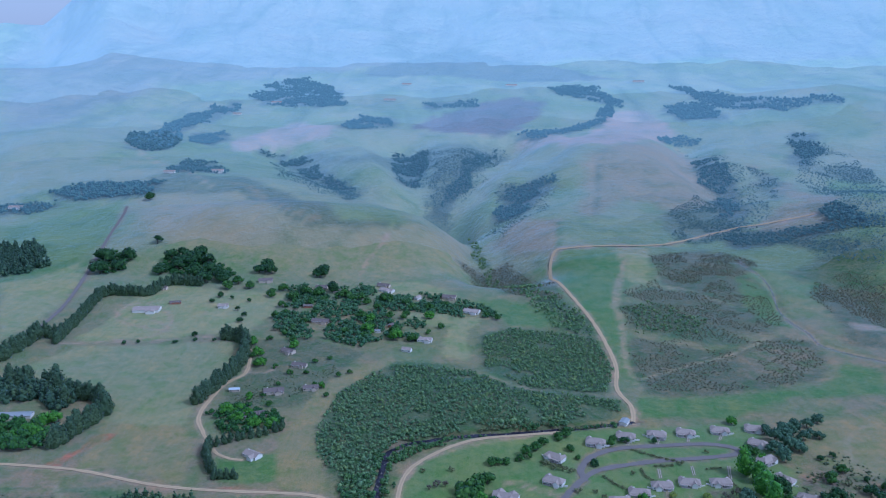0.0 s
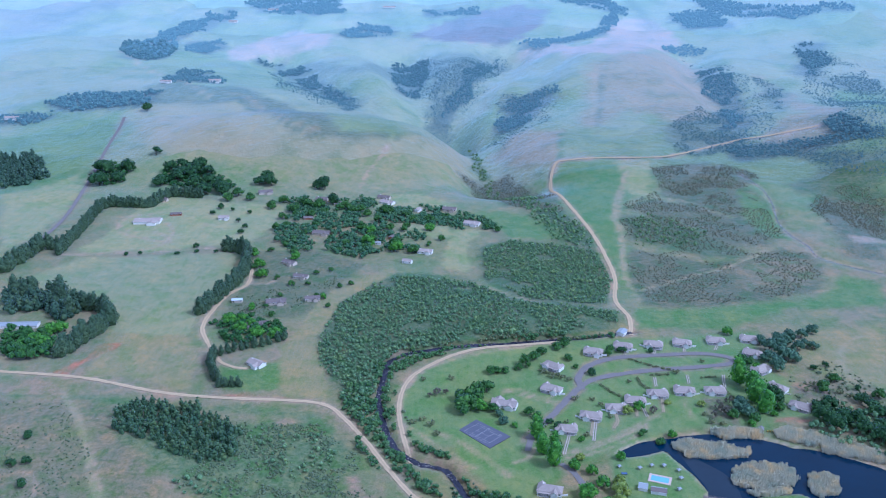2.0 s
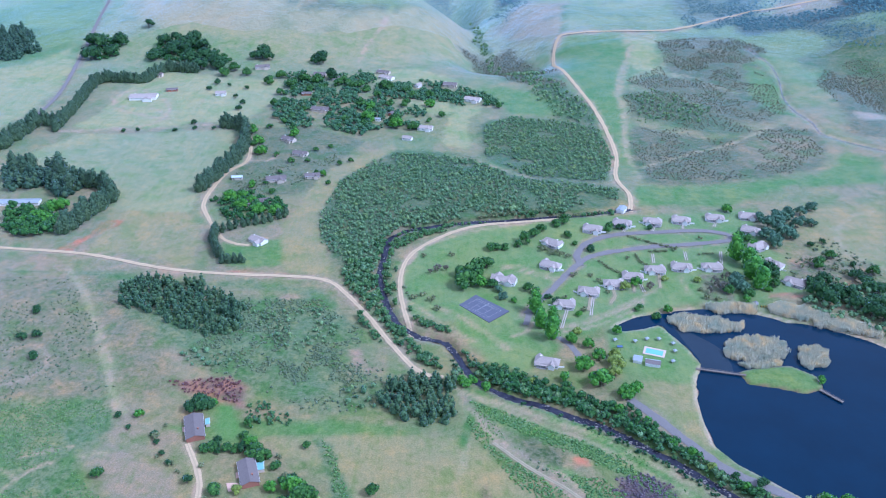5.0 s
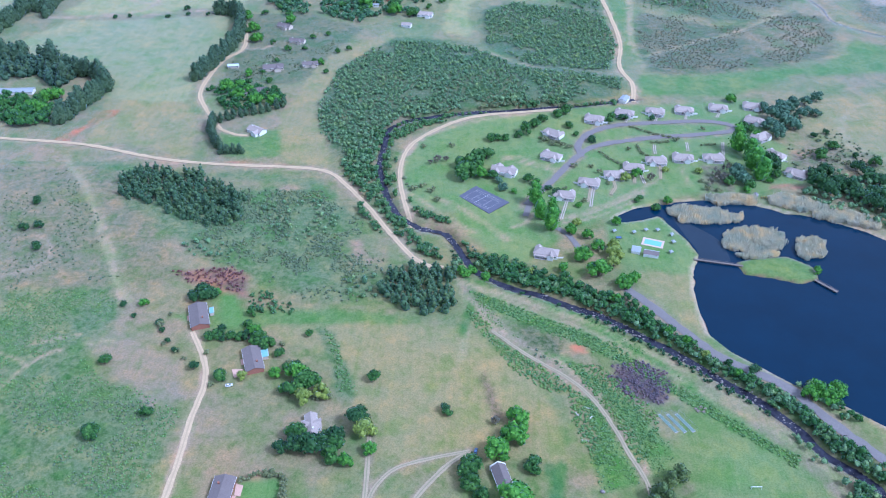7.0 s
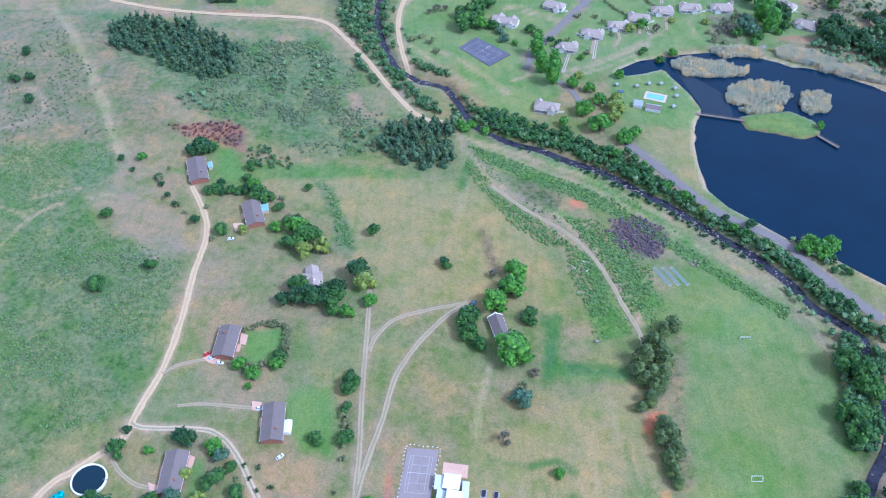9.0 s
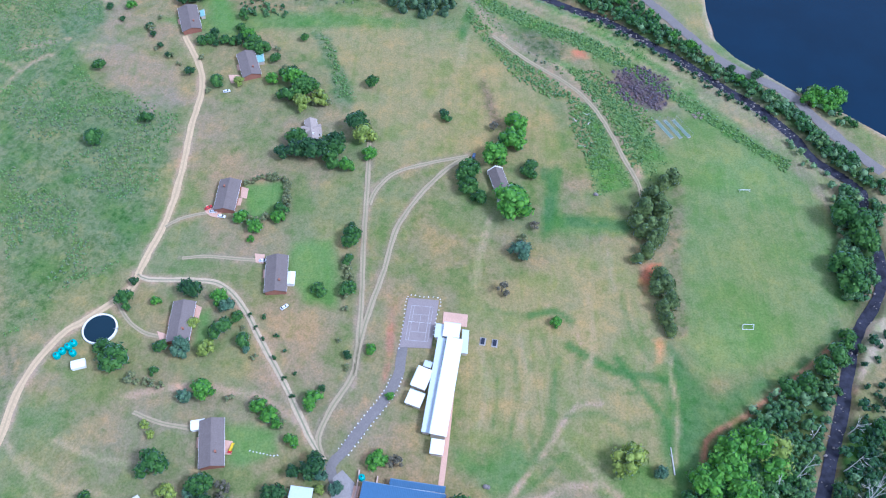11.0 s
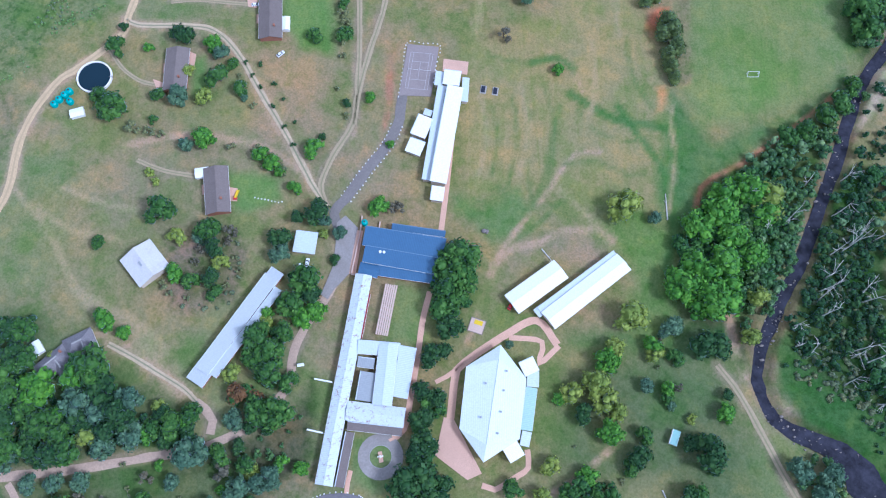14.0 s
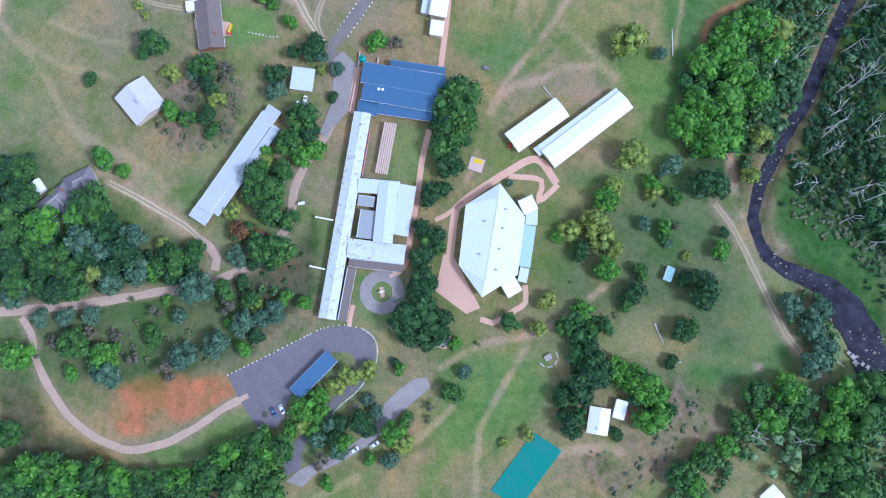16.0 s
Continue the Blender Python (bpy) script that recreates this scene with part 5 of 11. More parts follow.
lane("dirt_road", 3.5, (-229.7, 755), (-209, 716.8), (-193, 704), (-179.6, 700.8))
lane("dirt_road", 3.8, (-165.3, 428.8), (-151.6, 401.2), (-146.5, 380.6), (-147.6, 351.7), (-147.4, 312.3), (-149.6, 280.6), (-154.8, 258.7), (-157.5, 246.6), (-157.7, 239.9), (-163.4, 231.7), (-180.9, 215.9), (-186.2, 212.3), (-195.4, 196.5), (-201, 178.1), (-202.3, 154.7), (-207.4, 138))
lane("dirt_track", 3.2, (-158, 245.9), (-151.7, 242.4), (-128.4, 241.7), (-113.6, 239), (-100.6, 225.5), (-87.1, 202.8), (-74.2, 181.1), (-61.7, 157.6), (-53.5, 144.9))
lane("faint_track", 3, (-54.4, 146.3), (-56.8, 156.1), (-51.9, 170.6), (-43.3, 187.2), (-40.6, 206), (-36.6, 225.5), (-30.2, 249.4), (-25, 274.6), (-13.4, 297.2), (2, 316.8), (14.6, 326.9))
lane("asphalt_drive", 5, (-47.1, 132.5), (-50.2, 142.1), (-44.9, 149.1), (-35.5, 163.3), (-25.3, 178.1), (-20.7, 190.3), (-19.9, 202.8))
lane("gravel_drive", 3.9, (-46.5, 133.5), (-45.1, 125.1), (-46.7, 114.7), (-52.2, 101.7), (-59.5, 90.2), (-65, 78.8), (-67.1, 62.4), (-74.7, 51.2), (-84.3, 43.8), (-98.7, 37.1), (-110.9, 34.4), (-130.2, 30.8), (-154.4, 27.1), (-181, 24.2), (-200.4, 23))
lane("gravel_drive", 4.2, (-98.9, 41.5), (-98.2, 47.2), (-101.5, 52.1), (-106.1, 55.3))
lane("dirt_track", 2.8, (-105, 54.3), (-111.8, 60.8), (-122.1, 67), (-135.1, 74.6), (-146.8, 80.5))
lane("gravel_drive", 3.4, (-181.3, 21.3), (-176.7, 14.5), (-173.6, 2.5), (-165.4, -11.8), (-153.9, -24.8), (-141.6, -31.8), (-131.9, -34.4), (-117.7, -31.8), (-103.7, -24.8), (-92, -16.6), (-82.6, -11.9))
lane("asphalt_drive", 7, (128.1, 474.3), (140.6, 455.5), (155.2, 431.8), (172.1, 407), (189.9, 391.3), (208.8, 376.2), (224.1, 349.5), (236, 330.7), (247.8, 314.4))
lane("asphalt_drive", 6, (65.7, 583.2), (92.7, 623.3), (116.5, 660.3), (139.5, 680.9), (188.3, 695.4), (242.3, 704.3), (264.7, 710), (267.9, 721.5), (243.2, 729), (193.8, 723.3), (155.2, 715.1), (132.1, 700.6), (120.1, 680), (120.5, 660.4))
lane("asphalt_drive", 5, (82, 611.4), (71, 591.9), (64.3, 566.4))
lane("asphalt_drive", 5, (88, 550), (95.5, 539.1), (100.2, 524.8))
lane("asphalt_drive", 5.5, (-520.8, 1035.2), (-525, 1129), (-549.7, 1268.6), (-569.2, 1390.7), (-582.9, 1525.9), (-595.8, 1592.9))
lane("brick_path", 2.6, (4.4, 181.1), (1.7, 154.7), (-0.9, 132.6))
lane("brick_path", 2.6, (-5.9, 104.3), (-8.9, 91.5), (-11.3, 73.7), (-13.7, 58.6), (-16.6, 43.7), (-22.9, 38.8))
lane("brick_path", 3.4, (50.1, 80), (41.5, 90.9), (27.7, 84.6), (9, 71.9), (5.3, 66.1), (3.5, 51.2), (2.1, 41.3))
lane("brick_path", 2.4, (16.1, 20.5), (21.5, 18.8), (30.8, 24.1), (35.7, 27.8), (35.5, 35.1))
lane("brick_path", 2.4, (29, 83.3), (43.4, 81.3), (41.7, 71.7), (50.8, 79.5))
lane("brick_path", 2, (-38.7, 26.6), (-39.8, 21.7), (-40.2, 17.3))
lane("brick_path", 2, (9, 71.9), (1.6, 66.1), (-3.3, 63.6))
lane("faint_track", 2.8, (-42.7, 341.3), (-42.2, 304.9), (-42.2, 270.9), (-41.3, 235.6), (-41.3, 209.2), (-42.5, 187.2))
lane("faint_track", 2.6, (14.6, 326.9), (-7.4, 321.6), (-26.1, 314.8), (-36.5, 303), (-40.4, 291.4))
lane("faint_track", 2.2, (-149.6, 276.4), (-142.8, 281.3), (-132.7, 284.9), (-127.6, 285.7))
lane("faint_track", 2.2, (-136.7, 255.7), (-124.5, 256.8), (-109.7, 255.4), (-97.8, 254.3))
lane("faint_track", 2.2, (-165.5, 230.5), (-157.8, 218.9), (-148.1, 211.1), (-139.3, 208.5))
lane("faint_track", 2.4, (-144, 168.6), (-131.2, 163.3), (-116.2, 160.4))
lane("faint_track", 2.6, (31.9, 428.9), (52.7, 405.8), (75.9, 384.8), (89.4, 366), (98.2, 342.7), (103.6, 323), (109, 306.3), (109.9, 292.4))
lane("faint_track", 2.6, (142.4, 620.8), (142, 609.9), (136.5, 599.3))
lane("faint_track", 2.4, (187.1, 647.9), (182.6, 624.1))
lane("faint_track", 2.4, (161.9, 636.1), (159.4, 617.5))
lane("faint_track", 2.4, (121.8, 609.7), (116.4, 587.9))
lane("faint_track", 3, (119.3, 71.1), (127.4, 58.6), (136.2, 38.8), (147.2, 14.4), (156.2, 2.3), (160.6, -3.6))

for ax, ay, bx, by in (
    (175.3, 739.4, 168.8, 722.7),
    (177.0, 739.4, 170.4, 722.7),
    (203.0, 741.4, 197.2, 726.5),
    (204.7, 741.4, 198.9, 726.5),
    (231.7, 748.0, 227.6, 732.6),
    (233.3, 748.0, 229.2, 732.6),
    (265.6, 752.1, 258.3, 737.3),
    (267.4, 752.1, 260.1, 737.3),
    (185.8, 667.2, 188.0, 683.1),
    (187.4, 667.2, 189.7, 683.1),
    (216.0, 672.2, 218.2, 687.8),
    (217.7, 672.2, 219.8, 687.8),
    (243.1, 656.9, 250.8, 687.8),
    (244.8, 656.9, 252.5, 687.8),
    (166.2, 637.7, 166.8, 616.8),
    (167.8, 637.7, 168.5, 616.8),
    (123.5, 611.2, 116.8, 580.7),
    (125.1, 611.2, 118.4, 580.7),
    (98.8, 589.2, 91.1, 562.5),
    (100.4, 589.2, 92.8, 562.5),
    (92.1, 648.1, 98.0, 657.4),
    (93.8, 648.1, 99.6, 657.4),
):
    lane("drive_strip", 0.8, (ax, ay), ((ax + bx) / 2, (ay + by) / 2), (bx, by))

# worn and mown trails in the grass: kind, width, line
trail("dirtline", 4, (-41.2, 304.9), (-42.2, 270.9), (-41.3, 235.6), (-42.5, 199.6), (-43, 181.1))
trail("dirtline", 3, (-40.8, 293.3), (-39.6, 302.9), (-29.1, 312.8), (-13.6, 318.8), (11.4, 325.7))
trail("dirtline", 2.5, (-153.5, 272.8), (-145.6, 280.1), (-131.1, 284.6), (-125.2, 285.7))
trail("dirtline", 2.5, (-136.2, 255.7), (-124.5, 256.4), (-106.7, 254.7), (-96.3, 253.6))
trail("dirtline", 2.5, (-166.1, 225.5), (-155.6, 214), (-145, 209.1), (-137.8, 207.5))
trail("dirtline", 3, (-150.6, 176), (-139, 179.6), (-120.5, 182.6), (-104, 181.1), (-84.5, 175.1), (-70.3, 166.2), (-61.8, 159))
trail("dirtline", 3, (-144.1, 169.2), (-131.2, 163.3), (-117.5, 160.4))
trail("dirtline", 3, (-157.6, 83.9), (-145.2, 83.9), (-127.2, 71.2), (-111.7, 56.2))
trail("dry", 5, (-163.8, 104.3), (-153.2, 94.1), (-137.9, 86.4), (-124.8, 73.7), (-116.9, 61.2))
trail("dirtline", 3.5, (-220.7, 455), (-228.6, 477), (-247.4, 523.5), (-270.6, 567.9))
trail("dry", 5, (-332.4, 663.5), (-298.9, 610.8), (-257.6, 536.2), (-233.5, 487.4), (-217.5, 461.7))
trail("dirtline", 2.5, (-271.3, 372.9), (-261.8, 395.6), (-250, 408.9), (-232.1, 415.8), (-214.9, 419.8))
trail("dirtline", 2.5, (-261.8, 395.6), (-276.3, 406.3), (-284.6, 409))
trail("dirtline", 3, (-238.6, 425.3), (-265.6, 417.3))
trail("dirtline", 2.5, (-313.7, 489), (-294.3, 502.3), (-290.6, 516.1), (-300.7, 533.9), (-311.6, 541.2))
trail("dry", 4, (11.6, 479.9), (33.2, 473.5), (59.4, 457.8), (102, 433.9), (145.4, 396.3), (180.2, 360.3), (208.1, 328.2), (200.6, 329.5), (215.9, 296.3), (213.2, 269.7))
trail("dirtline", 3, (19.2, 467.2), (31.5, 437.1), (52.1, 414.9), (75.2, 396.4), (92.2, 369.6), (101, 342.9), (109.4, 320.4))
trail("dirtline", 3, (106.8, 333.8), (110.6, 316.6), (108.7, 304.3))
trail("dry", 4, (14.2, 483.6), (15.4, 440.3), (11.1, 401.4))
trail("greenline", 7, (64.3, 316.7), (59.9, 284.7), (80.7, 280.9), (101.3, 277.2))
trail("greenline", 5, (62.9, 202.8), (81.2, 190.2), (107.8, 184.1), (111.8, 172.1))
trail("greenline", 4, (84.5, 196.4), (104.9, 159), (106.2, 138), (101.1, 116.6))
trail("dirtline", 2.5, (11.2, 81.7), (24.4, 119.3), (46.1, 149.1), (63.5, 172.1), (74.2, 172.1))
trail("greenline", 3, (37.8, 138), (46.4, 154.7), (56.9, 196.5))
trail("dirtline", 2, (53, 225.5), (63.7, 215.6), (68.5, 204.3))
trail("greenline", 4, (44.3, 220.5), (55.8, 223.8), (63.9, 217.2))
trail("dry", 4, (25.5, 282), (21.1, 263.6), (16.3, 239))
trail("dirtline", 1.5, (4.9, 269.1), (25.8, 270.9))
trail("dirtline", 4, (119.3, 71.1), (127.4, 58.6), (136.2, 38.8), (147.2, 14.4), (156.2, 2.3), (160.6, -3.6))
trail("dirtline", 4, (126.5, 94), (127.8, 78.7), (130.2, 66.1))
trail("dirtline", 3, (-0.9, 0), (16.1, 9.6), (40.4, 14.4), (60.1, 26.5), (72.5, 36.3))
trail("dry", 3, (-52.9, -53.9), (-34.1, -44.7), (-15.2, -33.1), (3.9, -16.6))
trail("dry", 3, (13.3, -53.9), (15.8, -26.1), (23.1, -11.9), (35.4, 7.2))
trail("dirtline", 4, (49.1, -35.4), (70.6, -33.1), (75.3, -35.4))
trail("dirtline", 4, (-475.6, 997), (-361.3, 1009), (-311, 1017.7), (-242.7, 1012.9))
trail("dirtline", 3, (-350.7, 1043.1), (-384.7, 1080.7), (-424.4, 1087), (-447.7, 1119.8), (-444.7, 1143.9), (-417.5, 1156.9), (-381.3, 1169.1))
trail("dry", 3, (-323.2, 1074.9), (-323.8, 1196.5), (-305, 1222.1))
trail("dirtline", 3, (-124.4, 1265.2), (-124.9, 1321.8), (-106.1, 1377.4), (-90.2, 1429.2))
trail("dry", 6, (301.8, 1358.1), (250, 1195.2), (227.7, 1054.1), (214.6, 938.4), (211.8, 853.4))
trail("dry", 5, (221.8, 883.7), (290.7, 928.3), (347.6, 962.4), (406.7, 1013.3))
trail("dry", 5, (3.8, 921.4), (41.8, 902.2), (70.7, 863.9), (93.2, 845.7))
trail("dirtline", 3, (51.9, 660.4), (80.5, 646.6), (96.6, 637))
trail("dirtline", 3, (7.7, 718.5), (-18.3, 694.5), (-30.2, 665.3))
trail("dirtline", 2.5, (51.5, 574.4), (74.8, 583.2), (65.9, 558.4), (52.1, 550.4))
trail("dirtline", 3, (94.4, 557.2), (122.3, 567.1), (153, 588.1), (164.7, 601.2))
trail("dry", 5, (381.2, 739.6), (367.6, 711.1), (369.5, 683.2), (387.6, 656.9))
trail("greenline", 6, (12.6, 428.5), (19.1, 461), (15.8, 486.5))
trail("dry", 10, (-802.3, 2166.9), (-611.2, 1909.8), (-493.2, 1752.2), (-441.6, 1729.7))
trail("dry", 5, (-134.9, 2481.3), (27.4, 2451.2), (186, 2417))
trail("dry", 4, (356.9, 1989.2), (331.5, 1872.9), (280.5, 1626.6))
trail("greenline", 8, (219.5, 1577), (197.2, 1442.7))
trail("dirtline", 4, (-226.3, 907.9), (-200.6, 907.4), (-190.9, 923.9))

# paved areas
slab("asphalt_yard", (-91.7, -3.5), (-75.8, 4.4), (-56.7, 14), (-49.4, 16.9), (-42.2, 17.6), (-34.9, 16.4), (-30.5, 12.8), (-28.5, 7.2), (-29.8, 0.5), (-36.9, -9.5), (-44.1, -15.4), (-51.1, -23.6), (-57, -29.5), (-59.2, -35.3), (-59.8, -42.3), (-67.3, -46.5), (-66.8, -38.1), (-62.9, -31.8), (-57, -26), (-49.3, -16.6), (-44.2, -10), (-38.2, -2.8), (-36.6, 2.4), (-40.1, 6.3), (-46.8, 6.3), (-54, 1.3), (-62.2, -9), (-66.2, -14.7), (-66.7, -20.8), (-70.2, -24.8), (-74.9, -26.7), (-78.6, -24.8), (-82.8, -19.6), (-87.3, -12.3))
slab("gravel_yard", (-11.7, -4.7), (-6.9, -4.3), (-5.2, -8.3), (-10.5, -13), (-18.8, -20.1), (-24.8, -27.2), (-31.9, -33), (-41.3, -38.8), (-53.1, -44.1), (-58.9, -49.7), (-66.1, -47.4), (-60.2, -42.8), (-53.2, -39.5), (-43.7, -35.3), (-34.3, -29.5), (-28.4, -22.5), (-24.9, -15.4), (-18.9, -9.5))
slab("brick_court", (0.3, 48.7), (4.8, 47.4), (16.2, 25.3), (10.1, 22.7), (1.6, 29), (-3.3, 32.7))
slab("tennis_court_green", (38.3, -27.2), (50.1, -34.9), (31.7, -58.7), (20, -51.1))
slab("ball_court", (-17.4, 231.2), (-1.9, 229.6), (-5.7, 202.1), (-21.3, 202.8))
slab("tennis_court_blue", (26.6, 611.6), (52.7, 586.2), (35.6, 569.5), (12.3, 595.8))
slab("brick_court", (0.4, 222.9), (12.6, 221.2), (11.9, 214), (-0.2, 216.3))
trail("dry", 4, (6.2, 488.8), (37.2, 465.8), (63, 446.4), (98.5, 426), (130.5, 396.3), (148.9, 380.9), (174.5, 356.6), (200.6, 329.5))
trail("dirtline", 3, (17.7, 464.5), (32.1, 433.5), (42.5, 417.8), (62.7, 396.2), (84.8, 370.9))
trail("dry", 6, (-2.1, 591.7), (28.3, 560.1), (48.6, 534.8))
trail("dirtline", 3, (89.1, 561.3), (116.3, 571), (145.4, 589.8), (166.2, 606.6))
trail("greenline", 2.2, (23.8, 196.5), (26.1, 178.1), (22.9, 160.5))
trail("greenline", 2.2, (33.7, 202.8), (35.6, 181.1), (30.6, 154.7))
trail("greenline", 2.2, (43, 193.4), (39.3, 172.1), (42.1, 146.3))
trail("greenline", 2.2, (49.3, 209.1), (54.6, 181.1), (49.1, 154.7))
trail("greenline", 2.2, (25.4, 154.7), (38.1, 143.5), (53.8, 146.3))
trail("greenline", 2.2, (57.7, 166.3), (73.8, 167.7), (86.5, 160.5), (102.7, 163.3))
trail("greenline", 2.2, (65, 193.3), (75, 181.1), (90.9, 178.1))
trail("greenline", 2.2, (56.6, 149.1), (45.6, 138), (34.9, 129.9))
trail("greenline", 2.2, (21.7, 225.5), (38.6, 220.5), (50, 222.2))
trail("greenline", 2.2, (91, 235.5), (91.9, 215.6), (101, 196.4))
trail("greenline", 2.2, (14.8, 149.1), (22.5, 143.5), (12, 140.7))
trail("dry", 2.4, (18.4, 202.8), (20.7, 178.1), (16.3, 160.5))
trail("dry", 2.4, (38.1, 209.2), (41.2, 184.1), (36.1, 160.5))
trail("dry", 2.4, (73.7, 235.6), (74.5, 209.1), (70, 187.2))
trail("dry", 2.4, (87.4, 259.9), (86.7, 235.5))
trail("dry", 2.4, (54.3, 154.7), (64, 143.5), (75.8, 129.9))
trail("dry", 2.4, (109.3, 196.4), (108.4, 166.2), (104.3, 143.5))
trail("dry", 3, (-188, 143.5), (-167.7, 132.5), (-149.2, 129.8))
trail("dry", 3, (-201, 154.7), (-180.5, 132.5), (-168.5, 111.4), (-155.6, 96.3), (-137.6, 91.4))
trail("dry", 3, (-177.3, 154.7), (-157.3, 146.3), (-141.2, 143.5))
trail("dry", 3, (-159, 101.3), (-142.9, 93.8), (-128.7, 81.7))
trail("dirtline", 3, (-150.6, 176), (-139, 179.6), (-120.4, 182), (-104, 181.1), (-90.1, 178.1), (-76, 170.6), (-61.9, 160.4))
trail("greenline", 3, (18.4, -7.2), (28.1, -0), (42.6, 2.4))
trail("greenline", 3, (11.1, -26), (20.7, -11.9), (18.4, 2.4))
trail("greenline", 3, (-34.1, -44.7), (-10.4, -33.1), (3.9, -21.3))
trail("greenline", 3, (27.5, -49.3), (22.9, -35.4), (27.9, -21.4))
trail("greenline", 3, (42.4, -11.9), (32.6, -26.1), (15.8, -40))
slab("brick_court", (-129.5, 291), (-125.1, 289.4), (-120.4, 285.7), (-121.1, 281.9), (-126.1, 283.4), (-129.6, 286.4))
slab("brick_court", (-112.1, 304), (-107.9, 302.5), (-108.1, 295.5), (-111.5, 296.3))
slab("brick_court", (-98.9, 258.6), (-93.5, 257.9), (-93.5, 252.2), (-97.7, 252.9))
slab("brick_court", (-141.2, 211.7), (-135.9, 209.8), (-135.1, 204.7), (-138.7, 205.9))
slab("brick_court", (-125, 227.2), (-121.4, 225.5), (-121.9, 218.3), (-124.7, 220.2))
slab("brick_court", (-99.6, 154.7), (-95.6, 154.1), (-95.4, 147.7), (-98.6, 147.9))
slab("brick_court", (-132.2, 392.8), (-125.1, 392.8), (-122.8, 387.7), (-129.5, 385.6))
trail("brickdirt", 2.2, (115.1, 132.6), (120.1, 154.7), (137.5, 164.8), (168, 185.6), (190.8, 204.2))
trail("dry", 3, (-151.8, 95.9), (-139, 92.5), (-128.4, 84.8), (-120.3, 75.9), (-115.3, 68.3))
slab("brick_court", (-39.3, 133.4), (-36.5, 133.1), (-39.4, 111.8), (-42.3, 112.6))
slab("gravel_yard", (-48.8, 137), (-44.8, 140.6), (-38.9, 134.5), (-39.8, 130.1), (-42.3, 112.6), (-48.6, 105.4), (-51.4, 100.7), (-54.6, 102.8), (-49.5, 116.6), (-48.9, 127.4))
trail("dirtline", 3.5, (19.7, 103.3), (22.5, 116.5), (31.1, 124.6), (44.1, 127.8), (55.9, 133.3), (70.3, 135), (76.9, 128.6))
trail("dirtline", 1.6, (19.8, 112.5), (24.6, 120.5), (31.2, 130), (38, 138.9))
trail("dirtline", 4, (-351.5, 1040.6), (-415.7, 1069.6), (-440.9, 1099.2), (-438, 1136.2), (-416.3, 1154), (-367.7, 1095.9), (-358.9, 1040.8), (-386.5, 1014.5), (-472.1, 998.3))
trail("dirtline", 3, (-124, 1261.7), (-124.2, 1318.3), (-105.3, 1373.7), (-89.3, 1424.3))
trail("dry", 6, (298.1, 1381.7), (277.9, 1275), (248.9, 1166.6), (226.9, 1030.4), (208.6, 917.9))
trail("dry", 5, (257.8, 1192), (332.2, 1230.5), (405.4, 1141.4))

trail("dry", 4, (-32.9, 672), (-20.7, 691.4), (2.4, 707.4), (34.2, 722.1), (72, 732.4), (102.3, 741.1))
trail("dry", 4, (-32.9, 606.4), (-20.9, 592.9), (-9.3, 577.2), (2, 563.1), (23.6, 543.9))
trail("dry", 3.5, (57, 662), (69.2, 659.3), (85.6, 648.2), (93.6, 640.6))
trail("dry", 3.5, (51.5, 652.6), (54.4, 660.1), (59.5, 662.1))
trail("dry", 4, (88.3, 561.7), (114.5, 574.8), (139.4, 589.1), (155.6, 602.3), (177.6, 618.7))
trail("dry", 3, (203.6, 649.4), (204.9, 629.9), (205.3, 615.7))
trail("brickdirt", 5, (272.2, 610.8), (284.5, 612.5), (297.2, 608.7))
trail("dry", 4, (367.9, 747.8), (373, 730), (366.4, 701.8), (367.9, 679.7), (378.9, 663.8))
trail("dry", 4, (373, 730), (399.6, 759.3), (427.6, 773.7))
trail("bare", 5, (14.1, 477.1), (25.3, 458.4), (32.6, 446.3), (44.8, 426.1), (59.8, 404.1), (76.2, 388.4), (88.3, 370.9), (98.8, 347.2), (108.8, 325.1))
cover("scrubdirt", 5, (222.7, 647.3), (247.6, 648.9), (240.6, 603.8), (215.5, 603.9))
cover("scrubdirt", 8, (303.5, 669.2), (332.5, 680.1), (335.6, 648.4), (303.7, 627.1))
cover("field", 6, (339.5, 760.5), (392.8, 784.8), (447.7, 797.1), (392.5, 668.8), (358.6, 669.1), (336.5, 691.1))
cover("gardenlawn", 5, (-156.2, 469.7), (-146.4, 469.6), (-129.4, 437.3), (-144, 434.5))
cover("bracken", 3, (-83.1, 433.3), (-70.4, 428.8), (-61.8, 401.2), (-52.4, 370.9), (-63.5, 370.9), (-69.2, 396))
cover("scrubdirt", 5, (-123.5, 119.9), (-113.2, 130.7), (-94.1, 133.4), (-87.8, 119.9), (-93.8, 101.4), (-113.4, 97.6), (-128.9, 101.4))
cover("field", 8, (57.9, 260), (99.9, 267.1), (104.2, 225.5), (90.6, 202.8), (66.1, 209.2))
# shadow along the dome's ridge, painted as a dark band in the land colour
trail("hazed_dark", 16, (-437, 1734.8), (-379.1, 1703.7), (-281.2, 1481.1), (-216.2, 1438.3), (-157.7, 1432.9), (-81.4, 1449.6))
trail("hazed_rust", 10, (-452, 1773.9), (-386.1, 1738.3), (-285.2, 1504.1), (-217.5, 1449))
trail("hazed_dark", 7, (376.2, 1987), (346.5, 1872.8), (321.3, 1751.4), (290.8, 1590.6))
trail("rust", 6, (130.6, 301.9), (126.7, 284.5), (121.7, 258.6), (118.5, 234.2), (118.2, 211))
